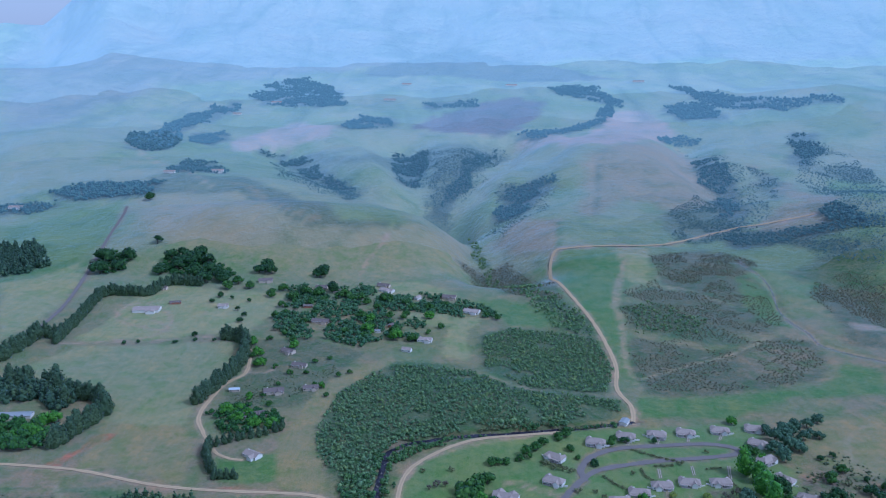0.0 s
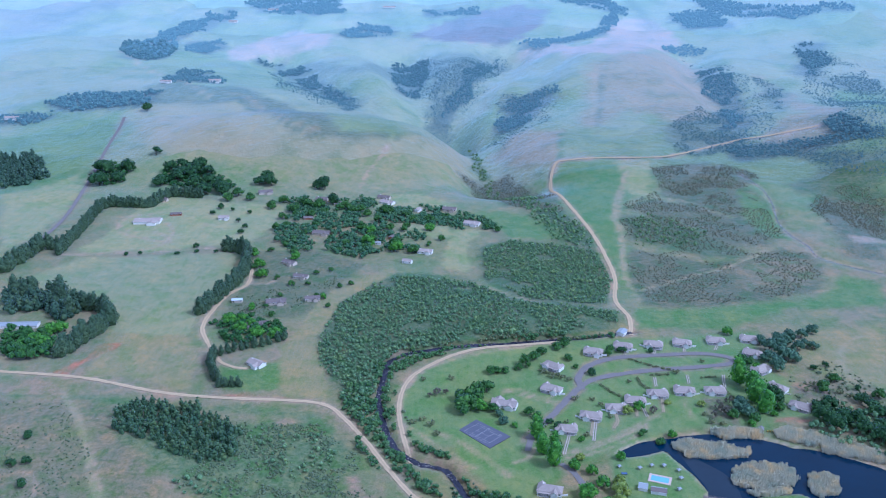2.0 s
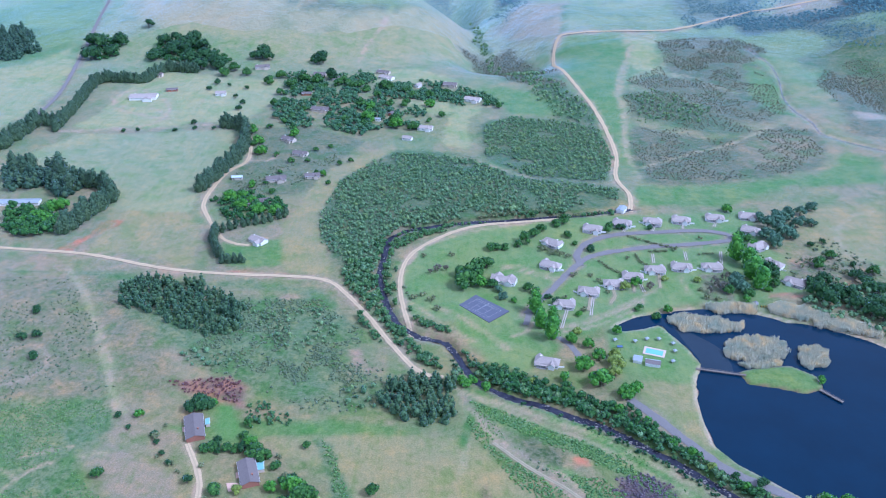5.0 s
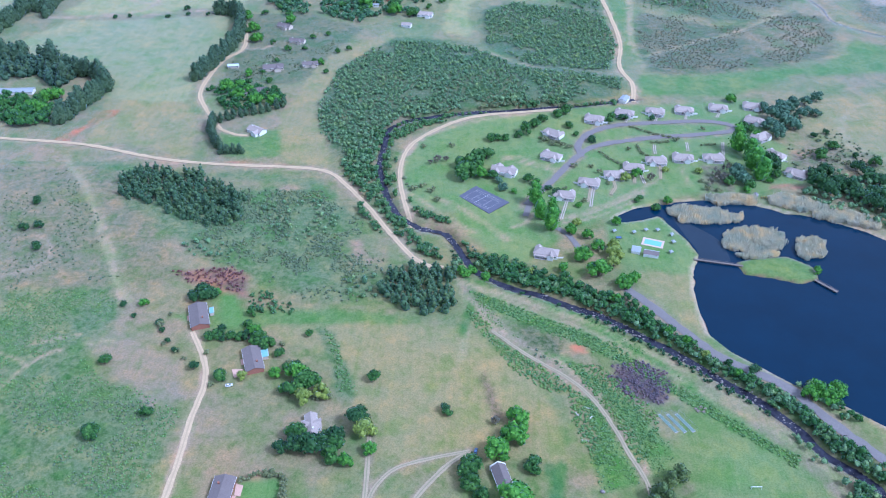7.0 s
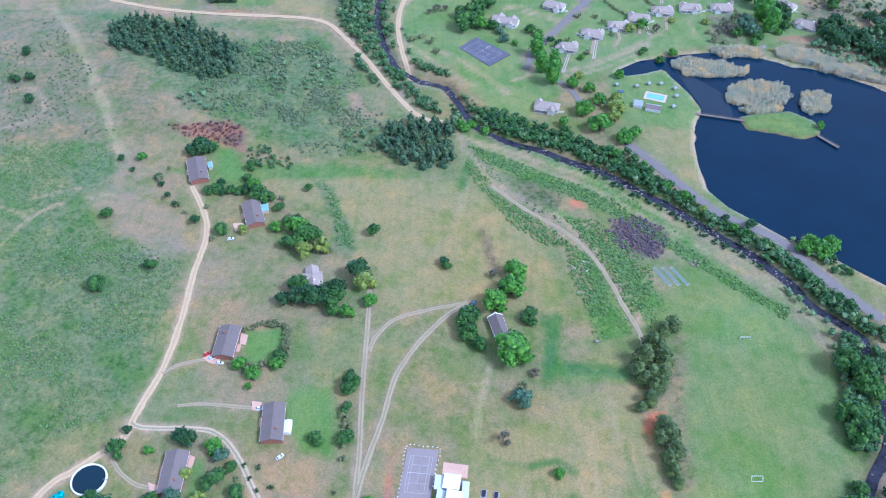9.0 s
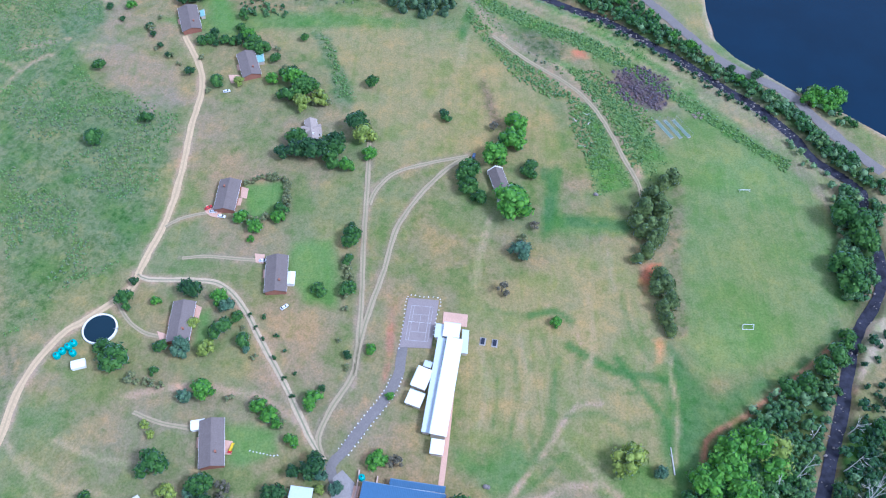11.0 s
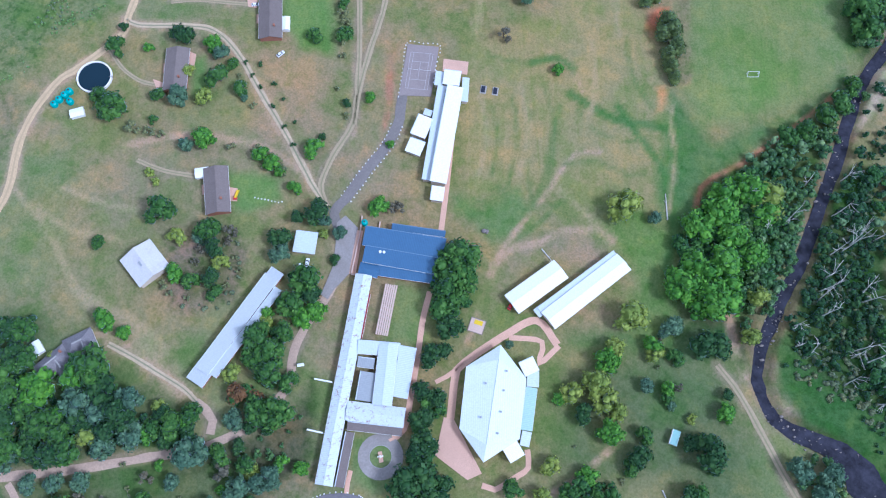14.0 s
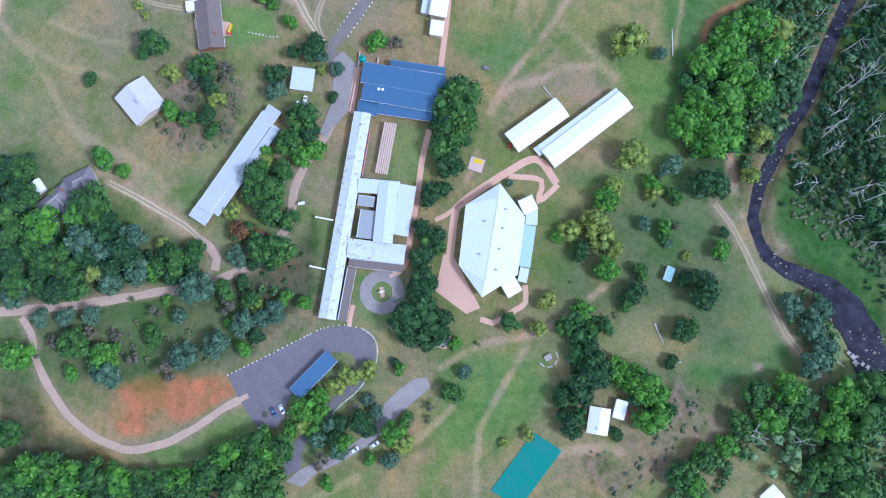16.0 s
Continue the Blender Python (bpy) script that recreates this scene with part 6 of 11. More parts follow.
cover("reddirt", 2, (107.2, 253), (112.4, 252.2), (110.2, 243.8), (102.3, 231.5), (101.1, 241.1))
trail("deepgreen", 6, (58.1, 316.2), (58.7, 296.3), (56, 271.6))
trail("deepgreen", 7, (65.6, 280.1), (83.6, 278.6), (99.1, 276.3))
cover("rust", 5, (-73.1, 19.4), (-54.2, 31.3), (-48.1, 28.9), (-53.8, 19.4), (-72.6, 8.8), (-91.2, -1.7), (-107.6, -4), (-91.5, 5.3))
cover("shaded_understory", 5, (180.1, 165.2), (200.9, 164.9), (192.9, 51.1), (164.6, 63.6), (153.3, 81.3), (161.6, 109.8), (173.7, 136.3))
cover("field", 10, (43.8, 78.8), (78.6, 78.8), (98.1, 68.7), (125.6, 74.9), (150.3, 26.5), (132, 2.4), (71.5, 0), (42.9, 21.7))
cover("lawn", 8, (90.6, 66.1), (115.4, 68.6), (118.5, 53.6), (102.4, 49.9), (90.2, 53.6))
cover("lawn", 10, (111.2, 26.6), (133.7, 36.3), (144.8, 16.8), (134.3, -0), (115.1, 2.4))
cover("brickdirt", 4, (98.4, 41.3), (105.6, 38.8), (102.5, 21.7), (109.9, 22.9), (113.3, 18), (101.4, 25.3))
cover("slope", 22, (43.7, 68.7), (83.6, 76.2), (125.4, 68.6), (133.3, 36.3), (135.9, 2.7), (109.6, 5), (83.9, 21.8), (54.7, 17), (43, 36.4))
cover("slope", 16, (-192.8, 26.8), (-161.4, 29.2), (-103.1, 29.2), (-83.5, 26.7), (-85.1, 5.2), (-115.8, -4.3), (-151.3, -9), (-189.7, -6.6))
cover("lush", 14, (3.9, 2.7), (23.1, 7.5), (42.3, 5.1), (48, -11.4), (27.4, -32.2), (10.9, -34.5), (-5.7, -27.6))
cover("slope", 14, (-199.2, 96.8), (-181.4, 94.3), (-142.3, 71.3), (-109, 51.2), (-108.3, 36.5), (-142.1, 31.6), (-192.8, 26.8))
build_ground()
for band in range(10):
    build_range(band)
lake_ring = [p + Vector((float(fbm(p.x, p.y, 15.0, 3, 5)) - 0.5, float(fbm(p.x, p.y, 15.0, 3, 6)) - 0.5)) * 7 for p in eased([*LAKE, LAKE[0]], 2.0)[:-1]]
flat_water("water", [(p.x, p.y) for p in lake_ring], LAKE_LEVEL, M["lake"], "deep blue lake with calm water", "lake")
stream(RIVER, 3.3, -1.5, M["river"], "dark shallow river over stones")
stream(CREEK, 0.7, -1.1, M["rapids"], "narrow mountain stream over pale rock")
flat_water("water", [(p.x, p.y) for p in eased([*SHOAL, SHOAL[0]], 3.0)[:-1]], LAKE_LEVEL + 0.02, M["shallows"], "shallow silty water over the lake bed", "shallows")

# ---- building blocks for the things ----
def part(name, bm, material, parent, label="", m=None, smooth_shade=False):
    """Links a bmesh as one mesh under a thing or a part."""
    me = bpy.data.meshes.new(name)
    bm.to_mesh(me)
    bm.free()
    me.materials.append(material)
    if smooth_shade:
        me.polygons.foreach_set("use_smooth", [True] * len(me.polygons))
    ob = new(name, me)
    ob.parent = parent
    if m is not None:
        ob.matrix_basis = m
    return tagged(ob, label)


def thing(name, label, category, m, group=""):
    ob = new(name)
    ob.empty_display_size = 0.5
    ob.matrix_basis = m
    return tagged(ob, label, category, group)


def box(bm, x0, y0, z0, x1, y1, z1):
    v = [bm.verts.new(p) for p in ((x0, y0, z0), (x1, y0, z0), (x1, y1, z0), (x0, y1, z0), (x0, y0, z1), (x1, y0, z1), (x1, y1, z1), (x0, y1, z1))]
    for f in ((3, 2, 1, 0), (4, 5, 6, 7), (0, 1, 5, 4), (1, 2, 6, 5), (2, 3, 7, 6), (3, 0, 4, 7)):
        bm.faces.new([v[i] for i in f])


def boxes(*spans, bevel=0.0):
    bm = bmesh.new()
    for s in spans:
        box(bm, *s)
    if bevel:
        bmesh.ops.bevel(bm, geom=bm.edges[:], offset=bevel, segments=1, affect="EDGES")
    return bm


def tube(bm, a, b, ra, rb, sides=7):
    """A tapered limb from a to b."""
    a, b = Vector(a), Vector(b)
    turn = (b - a).to_track_quat("Z", "Y").to_matrix()
    rings = []
    for c, r in ((a, ra), (b, rb)):
        rings.append([bm.verts.new(c + turn @ Vector((r * math.cos(k * math.tau / sides), r * math.sin(k * math.tau / sides), 0))) for k in range(sides)])
    for k in range(sides):
        bm.faces.new((rings[0][k], rings[0][(k + 1) % sides], rings[1][(k + 1) % sides], rings[1][k]))
    bm.faces.new(rings[1])
    bm.faces.new(rings[0][::-1])


def disc(bm, r, z0, z1, sides=40, hole=0.0):
    outer = [[bm.verts.new((r * math.cos(k * math.tau / sides), r * math.sin(k * math.tau / sides), z)) for k in range(sides)] for z in (z0, z1)]
    inner = [[bm.verts.new((hole * math.cos(k * math.tau / sides), hole * math.sin(k * math.tau / sides), z)) for k in range(sides)] for z in (z0, z1)] if hole else None
    for k in range(sides):
        n = (k + 1) % sides
        bm.faces.new((outer[0][k], outer[0][n], outer[1][n], outer[1][k]))
        if hole:
            bm.faces.new((outer[1][k], outer[1][n], inner[1][n], inner[1][k]))
            bm.faces.new((inner[1][k], inner[1][n], inner[0][n], inner[0][k]))
    if not hole:
        bm.faces.new(outer[1])


def level_at(x, y, l=4.0, w=4.0, a=0.0):
    c, s = math.cos(radians(a)), math.sin(radians(a))
    px = np.array([x + i * l / 2 * c - j * w / 2 * s for i in (-1, 0, 1) for j in (-1, 0, 1)])
    py = np.array([y + i * l / 2 * s + j * w / 2 * c for i in (-1, 0, 1) for j in (-1, 0, 1)])
    return float(land_height(px, py).max())


def complex_of(name, label, category, group=""):
    ob = thing(name, label, category, Matrix.Identity(4), group)
    ob["fresh"] = 1
    return ob


def roof_shape(kind, l, w, h, rise, thick=0.16):
    """A roof with thickness; local x runs along the ridge."""
    bm = bmesh.new()
    X, Y = l / 2, w / 2
    if kind == "gable":
        prof = [(-Y, h), (0, h + rise), (Y, h), (Y, h - thick), (0, h + rise - thick), (-Y, h - thick)]
    elif kind == "mono":
        prof = [(-Y, h), (Y, h + rise), (Y, h + rise - thick), (-Y, h - thick)]
    if kind in ("gable", "mono"):
        ends = [[bm.verts.new((x, y, z)) for y, z in prof] for x in (-X, X)]
        n = len(prof)
        for k in range(n):
            bm.faces.new((ends[0][k], ends[1][k], ends[1][(k + 1) % n], ends[0][(k + 1) % n]))
        if kind == "gable":
            for e in ends:
                bm.faces.new((e[0], e[1], e[4], e[5]))
                bm.faces.new((e[1], e[2], e[3], e[4]))
        else:
            for e in ends:
                bm.faces.new(e)
    else:
        inset = min(Y * 0.95, X * 0.8)
        low = [bm.verts.new((x, y, h - thick)) for x, y in ((-X, -Y), (X, -Y), (X, Y), (-X, Y))]
        eave = [bm.verts.new((x, y, h)) for x, y in ((-X, -Y), (X, -Y), (X, Y), (-X, Y))]
        r0, r1 = bm.verts.new((-X + inset, 0, h + rise)), bm.verts.new((X - inset, 0, h + rise))
        for k in range(4):
            bm.faces.new((low[k], low[(k + 1) % 4], eave[(k + 1) % 4], eave[k]))
        bm.faces.new(low[::-1])
        bm.faces.new((eave[0], eave[1], r1, r0))
        bm.faces.new((eave[1], eave[2], r1))
        bm.faces.new((eave[2], eave[3], r0, r1))
        bm.faces.new((eave[3], eave[0], r0))
    bmesh.ops.recalc_face_normals(bm, faces=bm.faces)
    return bm


def window_mesh(wide, tall):
    return boxes((-wide / 2, -0.05, -tall / 2, wide / 2, 0.05, -tall / 2 + 0.08), (-wide / 2, -0.05, tall / 2 - 0.08, wide / 2, 0.05, tall / 2),
                 (-wide / 2, -0.05, -tall / 2 + 0.08, -wide / 2 + 0.08, 0.05, tall / 2 - 0.08), (wide / 2 - 0.08, -0.05, -tall / 2 + 0.08, wide / 2, 0.05, tall / 2 - 0.08), (-0.03, -0.04, -tall / 2 + 0.08, 0.03, 0.04, tall / 2 - 0.08))


def add_window(parent, m, wide=1.4, tall=1.2):
    frame_ob = part("window", window_mesh(wide, tall), M["white_paint"], parent, "", m)
    part("pane", boxes((-wide / 2 + 0.08, -0.015, -tall / 2 + 0.08, wide / 2 - 0.08, 0.015, tall / 2 - 0.08)), M["glass"], frame_ob, "dark window glass")


def block(ob, x, y, l, w, a, h, rise, kind, roof, wall, windows=True, eave=0.45, gutter=True, open_sides=False):
    """One roofed volume of a building: walls, roof with ridge cap or flashing, windows."""
    z = level_at(x, y, l, w, a)
    if ob.get("fresh"):
        ob.matrix_basis = pose(x, y, z)
        del ob["fresh"]
    m = ob.matrix_basis.inverted() @ pose(x, y, z, 0, 0, a)
    X, Y = l / 2 - eave, w / 2 - min(eave, w * 0.12)
    if not open_sides:
        bm = bmesh.new()
        if kind == "gable":
            prof = [(-Y, -0.8), (Y, -0.8), (Y, h - 0.1), (0, h + rise - 0.2), (-Y, h - 0.1)]
        elif kind == "mono":
            prof = [(-Y, -0.8), (Y, -0.8), (Y, h + rise - 0.2), (-Y, h - 0.12)]
        else:
            prof = [(-Y, -0.8), (Y, -0.8), (Y, h - 0.1), (-Y, h - 0.1)]
        ends = [[bm.verts.new((e, p, q)) for p, q in prof] for e in (-X, X)]
        n = len(prof)
        for k in range(n):
            bm.faces.new((ends[0][k], ends[1][k], ends[1][(k + 1) % n], ends[0][(k + 1) % n]))
        bm.faces.new(ends[0]), bm.faces.new(ends[1])
        bmesh.ops.recalc_face_normals(bm, faces=bm.faces)
        part("wall", bm, M[wall], ob, "", m)
    else:
        for px in np.linspace(-X, X, max(2, int(l / 4) + 1)):
            for py in (-Y, Y):
                bm = bmesh.new()
                tube(bm, (px, py, -0.3), (px, py, h - 0.1 + (rise if kind == "mono" and py > 0 else 0)), 0.08, 0.08, 6)
                part("post", bm, M["dark_metal"], ob, "", m)
    roof_ob = part("roof", roof_shape(kind, l, w, h, rise), M[roof], ob, "", m)
    if kind == "gable":
        part("ridge_cap", boxes((-l / 2, -0.16, h + rise - 0.03, l / 2, 0.16, h + rise + 0.05)), M[roof], roof_ob)
    if kind == "mono" and gutter:
        part("flashing", boxes((-l / 2, w / 2 - 0.3, h + rise + 0.005, l / 2, w / 2 + 0.06, h + rise + 0.06)), M["blue_flashing" if roof == "blue_sheet" else "pale_sheet"], roof_ob)
    if gutter:
        sides = ((-w / 2 - 0.1, -w / 2, h),) if kind == "mono" else ((-w / 2 - 0.1, -w / 2, h), (w / 2, w / 2 + 0.1, h))
        for y0, y1, zz in sides:
            part("gutter", boxes((-l / 2, y0, zz - 0.16, l / 2, y1, zz - 0.04)), M["white_paint"], roof_ob)
    if windows and not open_sides and l > 5:
        for side in (-1, 1):
            for px in np.linspace(-X + 1.6, X - 1.6, max(1, int((l - 2) / 4.2))):
                add_window(ob, m @ pose(px, side * (Y + 0.02), h * 0.55))
    return m


def door(parent, m):
    leaf = part("door", boxes((-0.48, -0.05, 0.0, 0.48, 0.05, 2.05), bevel=0.02), M["wood"], parent, "brown wooden door", m)
    part("door_handle", boxes((0.34, -0.1, 1.0, 0.42, -0.05, 1.06)), M["dark_metal"], leaf)


def chimney(parent, m, wall="white_wall"):
    part("chimney", boxes((-0.4, -0.4, -1.5, 0.4, 0.4, 1.1), (-0.5, -0.5, 1.1, 0.5, 0.5, 1.25)), M[wall], parent, "", m)


def skylight(ob, x, y, z):
    p = ob.matrix_basis.inverted() @ Vector((x, y, ob.matrix_basis.translation.z + z))
    bm = bmesh.new()
    tube(bm, (p.x, p.y, p.z - 0.5), (p.x, p.y, p.z + 0.35), 0.72, 0.62, 14)
    part("skylight", bm, M["white_paint"], ob, "round white roof ventilator")


def pergola(x, y, l, w, a):
    ob = thing("covered_walkway", "slatted pink walkway roof between the school wings", "walkway", pose(x, y, level_at(x, y, l, w, a), 0, 0, a))
    for k in range(6):
        py = -w / 2 + (k + 0.5) * w / 6
        part("slat", boxes((-l / 2, py - 0.36, 2.62, l / 2, py + 0.36, 2.72)), M["pergola"], ob)
    for py in (-w / 2 + 0.3, w / 2 - 0.3):
        part("beam", boxes((-l / 2, py - 0.08, 2.42, l / 2, py + 0.08, 2.61)), M["wood"], ob)
        for px in np.linspace(-l / 2 + 0.4, l / 2 - 0.4, 6):
            part("post", boxes((px - 0.1, py - 0.1, -0.3, px + 0.1, py + 0.1, 2.42)), M["brick_wall"], ob)


def assembly_hall(*pts):
    global assembly
    cx, cy = sum(p[0] for p in pts) / 6, sum(p[1] for p in pts) / 6
    z = max(height_at(*p) for p in pts)
    assembly = thing("assembly_hall", "six-sided assembly hall under a broad white metal roof", "hall", pose(cx, cy, z))
    loc = [(px - cx, py - cy) for px, py in pts]
    for name, shrink, mat in (("wall", 0.95, "cream_wall"), ("roof", 1.0, "hall_sheet")):
        bm = bmesh.new()
        low = [bm.verts.new((px * shrink, py * shrink, -0.6 if name == "wall" else 4.75)) for px, py in loc]
        top = [bm.verts.new((px * shrink, py * shrink, 5.0 if name == "roof" else 4.85)) for px, py in loc]
        for k in range(6):
            bm.faces.new((low[k], low[(k + 1) % 6], top[(k + 1) % 6], top[k]))
        if name == "roof":
            a, b = Vector((*loc[0], 0)) * 0.72, Vector((*loc[3], 0)) * 0.72
            ra, rb = bm.verts.new((a.x, a.y, 7.6)), bm.verts.new((b.x, b.y, 7.6))
            for tri in ((top[0], top[1], ra), (top[1], top[2], rb, ra), (top[2], top[3], rb), (top[3], top[4], rb), (top[4], top[5], ra, rb), (top[5], top[0], ra)):
                bm.faces.new(tri)
            bm.faces.new(low[::-1])
        bmesh.ops.recalc_face_normals(bm, faces=bm.faces)
        done = part(name, bm, M[mat], assembly)
        if name == "roof":
            cap = bmesh.new()
            tube(cap, (a.x, a.y, 7.62), (b.x, b.y, 7.62), 0.16, 0.16, 6)
            part("ridge_cap", cap, M["pale_sheet"], done)
            for k, side in ((0.12, -1), (0.35, -1), (0.6, -1), (0.85, -1), (0.3, 1), (0.7, 1)):
                p = a.lerp(b, k)
                n = Vector((-(b - a).y, (b - a).x, 0)).normalized() * (4.0 * -side)
                part("roof_vent", boxes((p.x + n.x - 0.3, p.y + n.y - 0.3, 6.2, p.x + n.x + 0.3, p.y + n.y + 0.3, 7.45), (p.x + n.x - 0.4, p.y + n.y - 0.4, 7.45, p.x + n.x + 0.4, p.y + n.y + 0.4, 7.55)), M["grey_sheet"], done)


def staff_house(x, y, l, w, a):
    ob = complex_of("staff_house", "low brick house with a dark slate-coloured roof", "house", "staff houses along the dirt road")
    m = block(ob, x, y, l, w, a, 3.0, 2.0, "gable", "slate_roof", "brick_wall")
    chimney(ob, m @ pose(l * 0.22, w * 0.18, 4.2), "brick_wall")
    door(ob, m @ pose(0.8, -w / 2 + 0.4, 0))
    wing = m @ pose(-l * 0.1, -w / 2 - 0.7, 0)
    part("veranda", boxes((-2.6, -1.0, -0.5, 2.6, 1.0, 0.15)), M["brick_court"], ob, "pink brick veranda floor", wing)


def white_gabled_house(x, y, l, w, a):
    ob = complex_of("gabled_house", "dark-roofed house with raised white gable ends", "house")
    m = block(ob, x, y, l, w, a, 3.0, 2.6, "gable", "slate_roof", "white_wall")
    for e in (-1, 1):
        bm = bmesh.new()
        prof = [(-w / 2 - 0.2, -0.5), (w / 2 + 0.2, -0.5), (w / 2 + 0.2, 3.2), (0, 6.0), (-w / 2 - 0.2, 3.2)]
        rows = [[bm.verts.new((e * (l / 2 - 0.3) + d, p, q)) for p, q in prof] for d in (-0.3, 0.3)]
        for k in range(5):
            bm.faces.new((rows[0][k], rows[0][(k + 1) % 5], rows[1][(k + 1) % 5], rows[1][k]))
        bm.faces.new(rows[0]), bm.faces.new(rows[1])
        bmesh.ops.recalc_face_normals(bm, faces=bm.faces)
        part("gable_wall", bm, M["white_wall"], ob, "white plastered gable", m)
    chimney(ob, m @ pose(l * 0.3, 0, 5.4))
    door(ob, m @ pose(0.5, -w / 2 + 0.4, 0))


def grey_house(x, y, l, w, a):
    ob = complex_of("grey_house", "house with pale grey crossing gable roofs among trees", "house")
    m = block(ob, x, y, l, w * 0.62, a, 3.0, 2.0, "gable", "cottage_roof", "white_wall")
    c = m.translation + ob.location
    block(ob, c.x, c.y, w, l * 0.45, a + 90, 2.9, 1.8, "gable", "cottage_roof", "white_wall")
    chimney(ob, m @ pose(l * 0.3, 0.8, 4.4))


def barn(x, y, l, w, a):
    ob = complex_of("barn", "barn with a white-painted sheet-metal gable roof", "barn")
    m = block(ob, x, y, l, w, a, 3.8, 2.4, "gable", "barn_sheet", "cream_wall")
    part("roof_vent", boxes((-1.2, -2.0, 5.0, 1.2, -1.2, 6.1)), M["grey_sheet"], ob, "grey roof ventilator", m)


def flat_shed(x, y, l, w, a):
    ob = complex_of("shed", "pale flat-roofed shed beside the parked cars", "shed")
    block(ob, x, y, l, w, a, 3.0, 0.3, "mono", "pale_sheet", "cream_wall")


def small_white_hut(x, y, l, w, a):
    ob = complex_of("hut", "small hut with a white metal roof", "hut", "white huts")
    block(ob, x, y, l, w, a, 2.4, 0.5, "gable", "white_sheet", "white_wall", windows=False, eave=0.2)


def teal_hut(x, y, l, w, a):
    ob = complex_of("hut", "small hut with a teal green metal roof", "hut")
    block(ob, x, y, l, w, a, 2.4, 0.3, "mono", "teal_sheet", "cream_wall", windows=False, eave=0.2)


def carport(x, y, l, w, a):
    ob = complex_of("carport", "long open carport with a blue metal roof", "carport")
    block(ob, x, y, l, w, a, 2.6, 0.4, "mono", "blue_sheet", "cream_wall", open_sides=True)


def thatched_house(x, y, l, w, a, x2, y2, l2, w2, a2):
    ob = complex_of("thatched_house", "thatched house with two dark rounded roofs and pale ridges", "house")
    for px, py, pl, pw, pa in ((x, y, l, w, a), (x2, y2, l2, w2, a2)):
        m = block(ob, px, py, pl, pw, pa, 2.7, 4.0, "hip", "thatch", "white_wall", gutter=False)
        part("ridge_cap", boxes((-pl / 2 + pw * 0.46, -0.35, 6.55, pl / 2 - pw * 0.46, 0.35, 6.8), bevel=0.08), M["concrete"], ob, "pale cement ridge", m)
        c = pose(px, py, 0, 0, 0, pa) @ Vector((pl * 0.12, -pw * 0.28, 0))
        side = block(ob, c.x, c.y, pw * 0.95, pl * 0.42, pa + 90, 2.65, 3.3, "hip", "thatch", "white_wall", windows=False, gutter=False)
        part("ridge_cap", boxes((-pw * 0.3, -0.3, 5.82, pw * 0.25, 0.3, 6.05), bevel=0.08), M["concrete"], ob, "pale cement ridge", side)
    chimney(ob, m @ pose(l2 * 0.36, 1.0, 5.2), "brick_wall")


def white_cottage_by_court(x, y, l, w, a, x2, y2, l2, w2, a2):
    ob = complex_of("white_house", "white-roofed house with a small red-edged annex", "house")
    m = block(ob, x, y, l, w, a, 3.0, 1.4, "gable", "white_sheet", "white_wall")
    block(ob, x2, y2, l2, w2, a2, 2.8, 0.4, "mono", "white_sheet", "white_wall")
    part("porch_roof", boxes((-1.6, -w * 0.2, 2.5, 1.6, w * 0.2, 2.62)), M["red_sheet"], ob, "dark red porch roof", pose(x2 - x + 1.6, y2 - y - 1.8, 0, 0, 0, a2))
    chimney(ob, m @ pose(-l * 0.3, 0, 3.8))


def cottage(x, y, a, l=18.5, w=9.6):
    ob = complex_of("cottage", "white cottage with a pale grey tiled roof and gabled wing", "cottage", "resort cottages round the loop road")
    m = block(ob, x, y, l, w, a, 3.0, 3.1, "hip", "cottage_roof", "white_wall", gutter=False)
    c, side = ob.matrix_basis @ m, random.choice((-1, 1))
    p = c @ Vector((side * l * 0.2, -w * 0.36, 0))
    block(ob, p.x, p.y, w * 0.8, l * 0.3, a + 90, 3.0, 2.3, "gable", "cottage_roof", "white_wall", windows=False, gutter=False)
    part("gable_window", window_mesh(1.5, 1.3), M["white_paint"], ob, "", m @ pose(side * l * 0.2, -w * 0.76 + 0.42, 1.7))
    p = c @ Vector((-side * l * 0.34, w * 0.3, 0))
    block(ob, p.x, p.y, w * 0.75, l * 0.26, a + 90, 2.7, 1.7, "gable", "cottage_roof", "white_wall", windows=False, gutter=False)
    part("veranda_roof", boxes((-l * 0.24, -1.9, 2.55, l * 0.24, 0.2, 2.68)), M["cottage_roof"], ob, "", m @ pose(-side * l * 0.2, -w / 2, 0))
    for k in (-1, 0, 1):
        part("veranda_post", boxes((-0.12, -0.12, -0.4, 0.12, 0.12, 2.56)), M["white_wall"], ob, "", m @ pose(-side * l * 0.2 + k * l * 0.22, -w / 2 - 1.7, 0))
    part("yard_wall", boxes((-2.6, -0.12, -0.5, 2.6, 0.12, 1.1)), M["white_wall"], ob, "low white yard wall", m @ pose(side * l * 0.56, -w * 0.2, 0, 0, 0, 18 * side))
    chimney(ob, m @ pose(-side * l * 0.26, w * 0.1, 4.9))
    door(ob, m @ pose(-side * 1.0, -w / 2 + 0.4, 0))
    part("terrace", boxes((-3.6, -2.6, -0.5, 3.6, 0, 0.12)), M["concrete"], ob, "pale concrete terrace", m @ pose(-side * 3.5, -w / 2 + 0.4, 0))


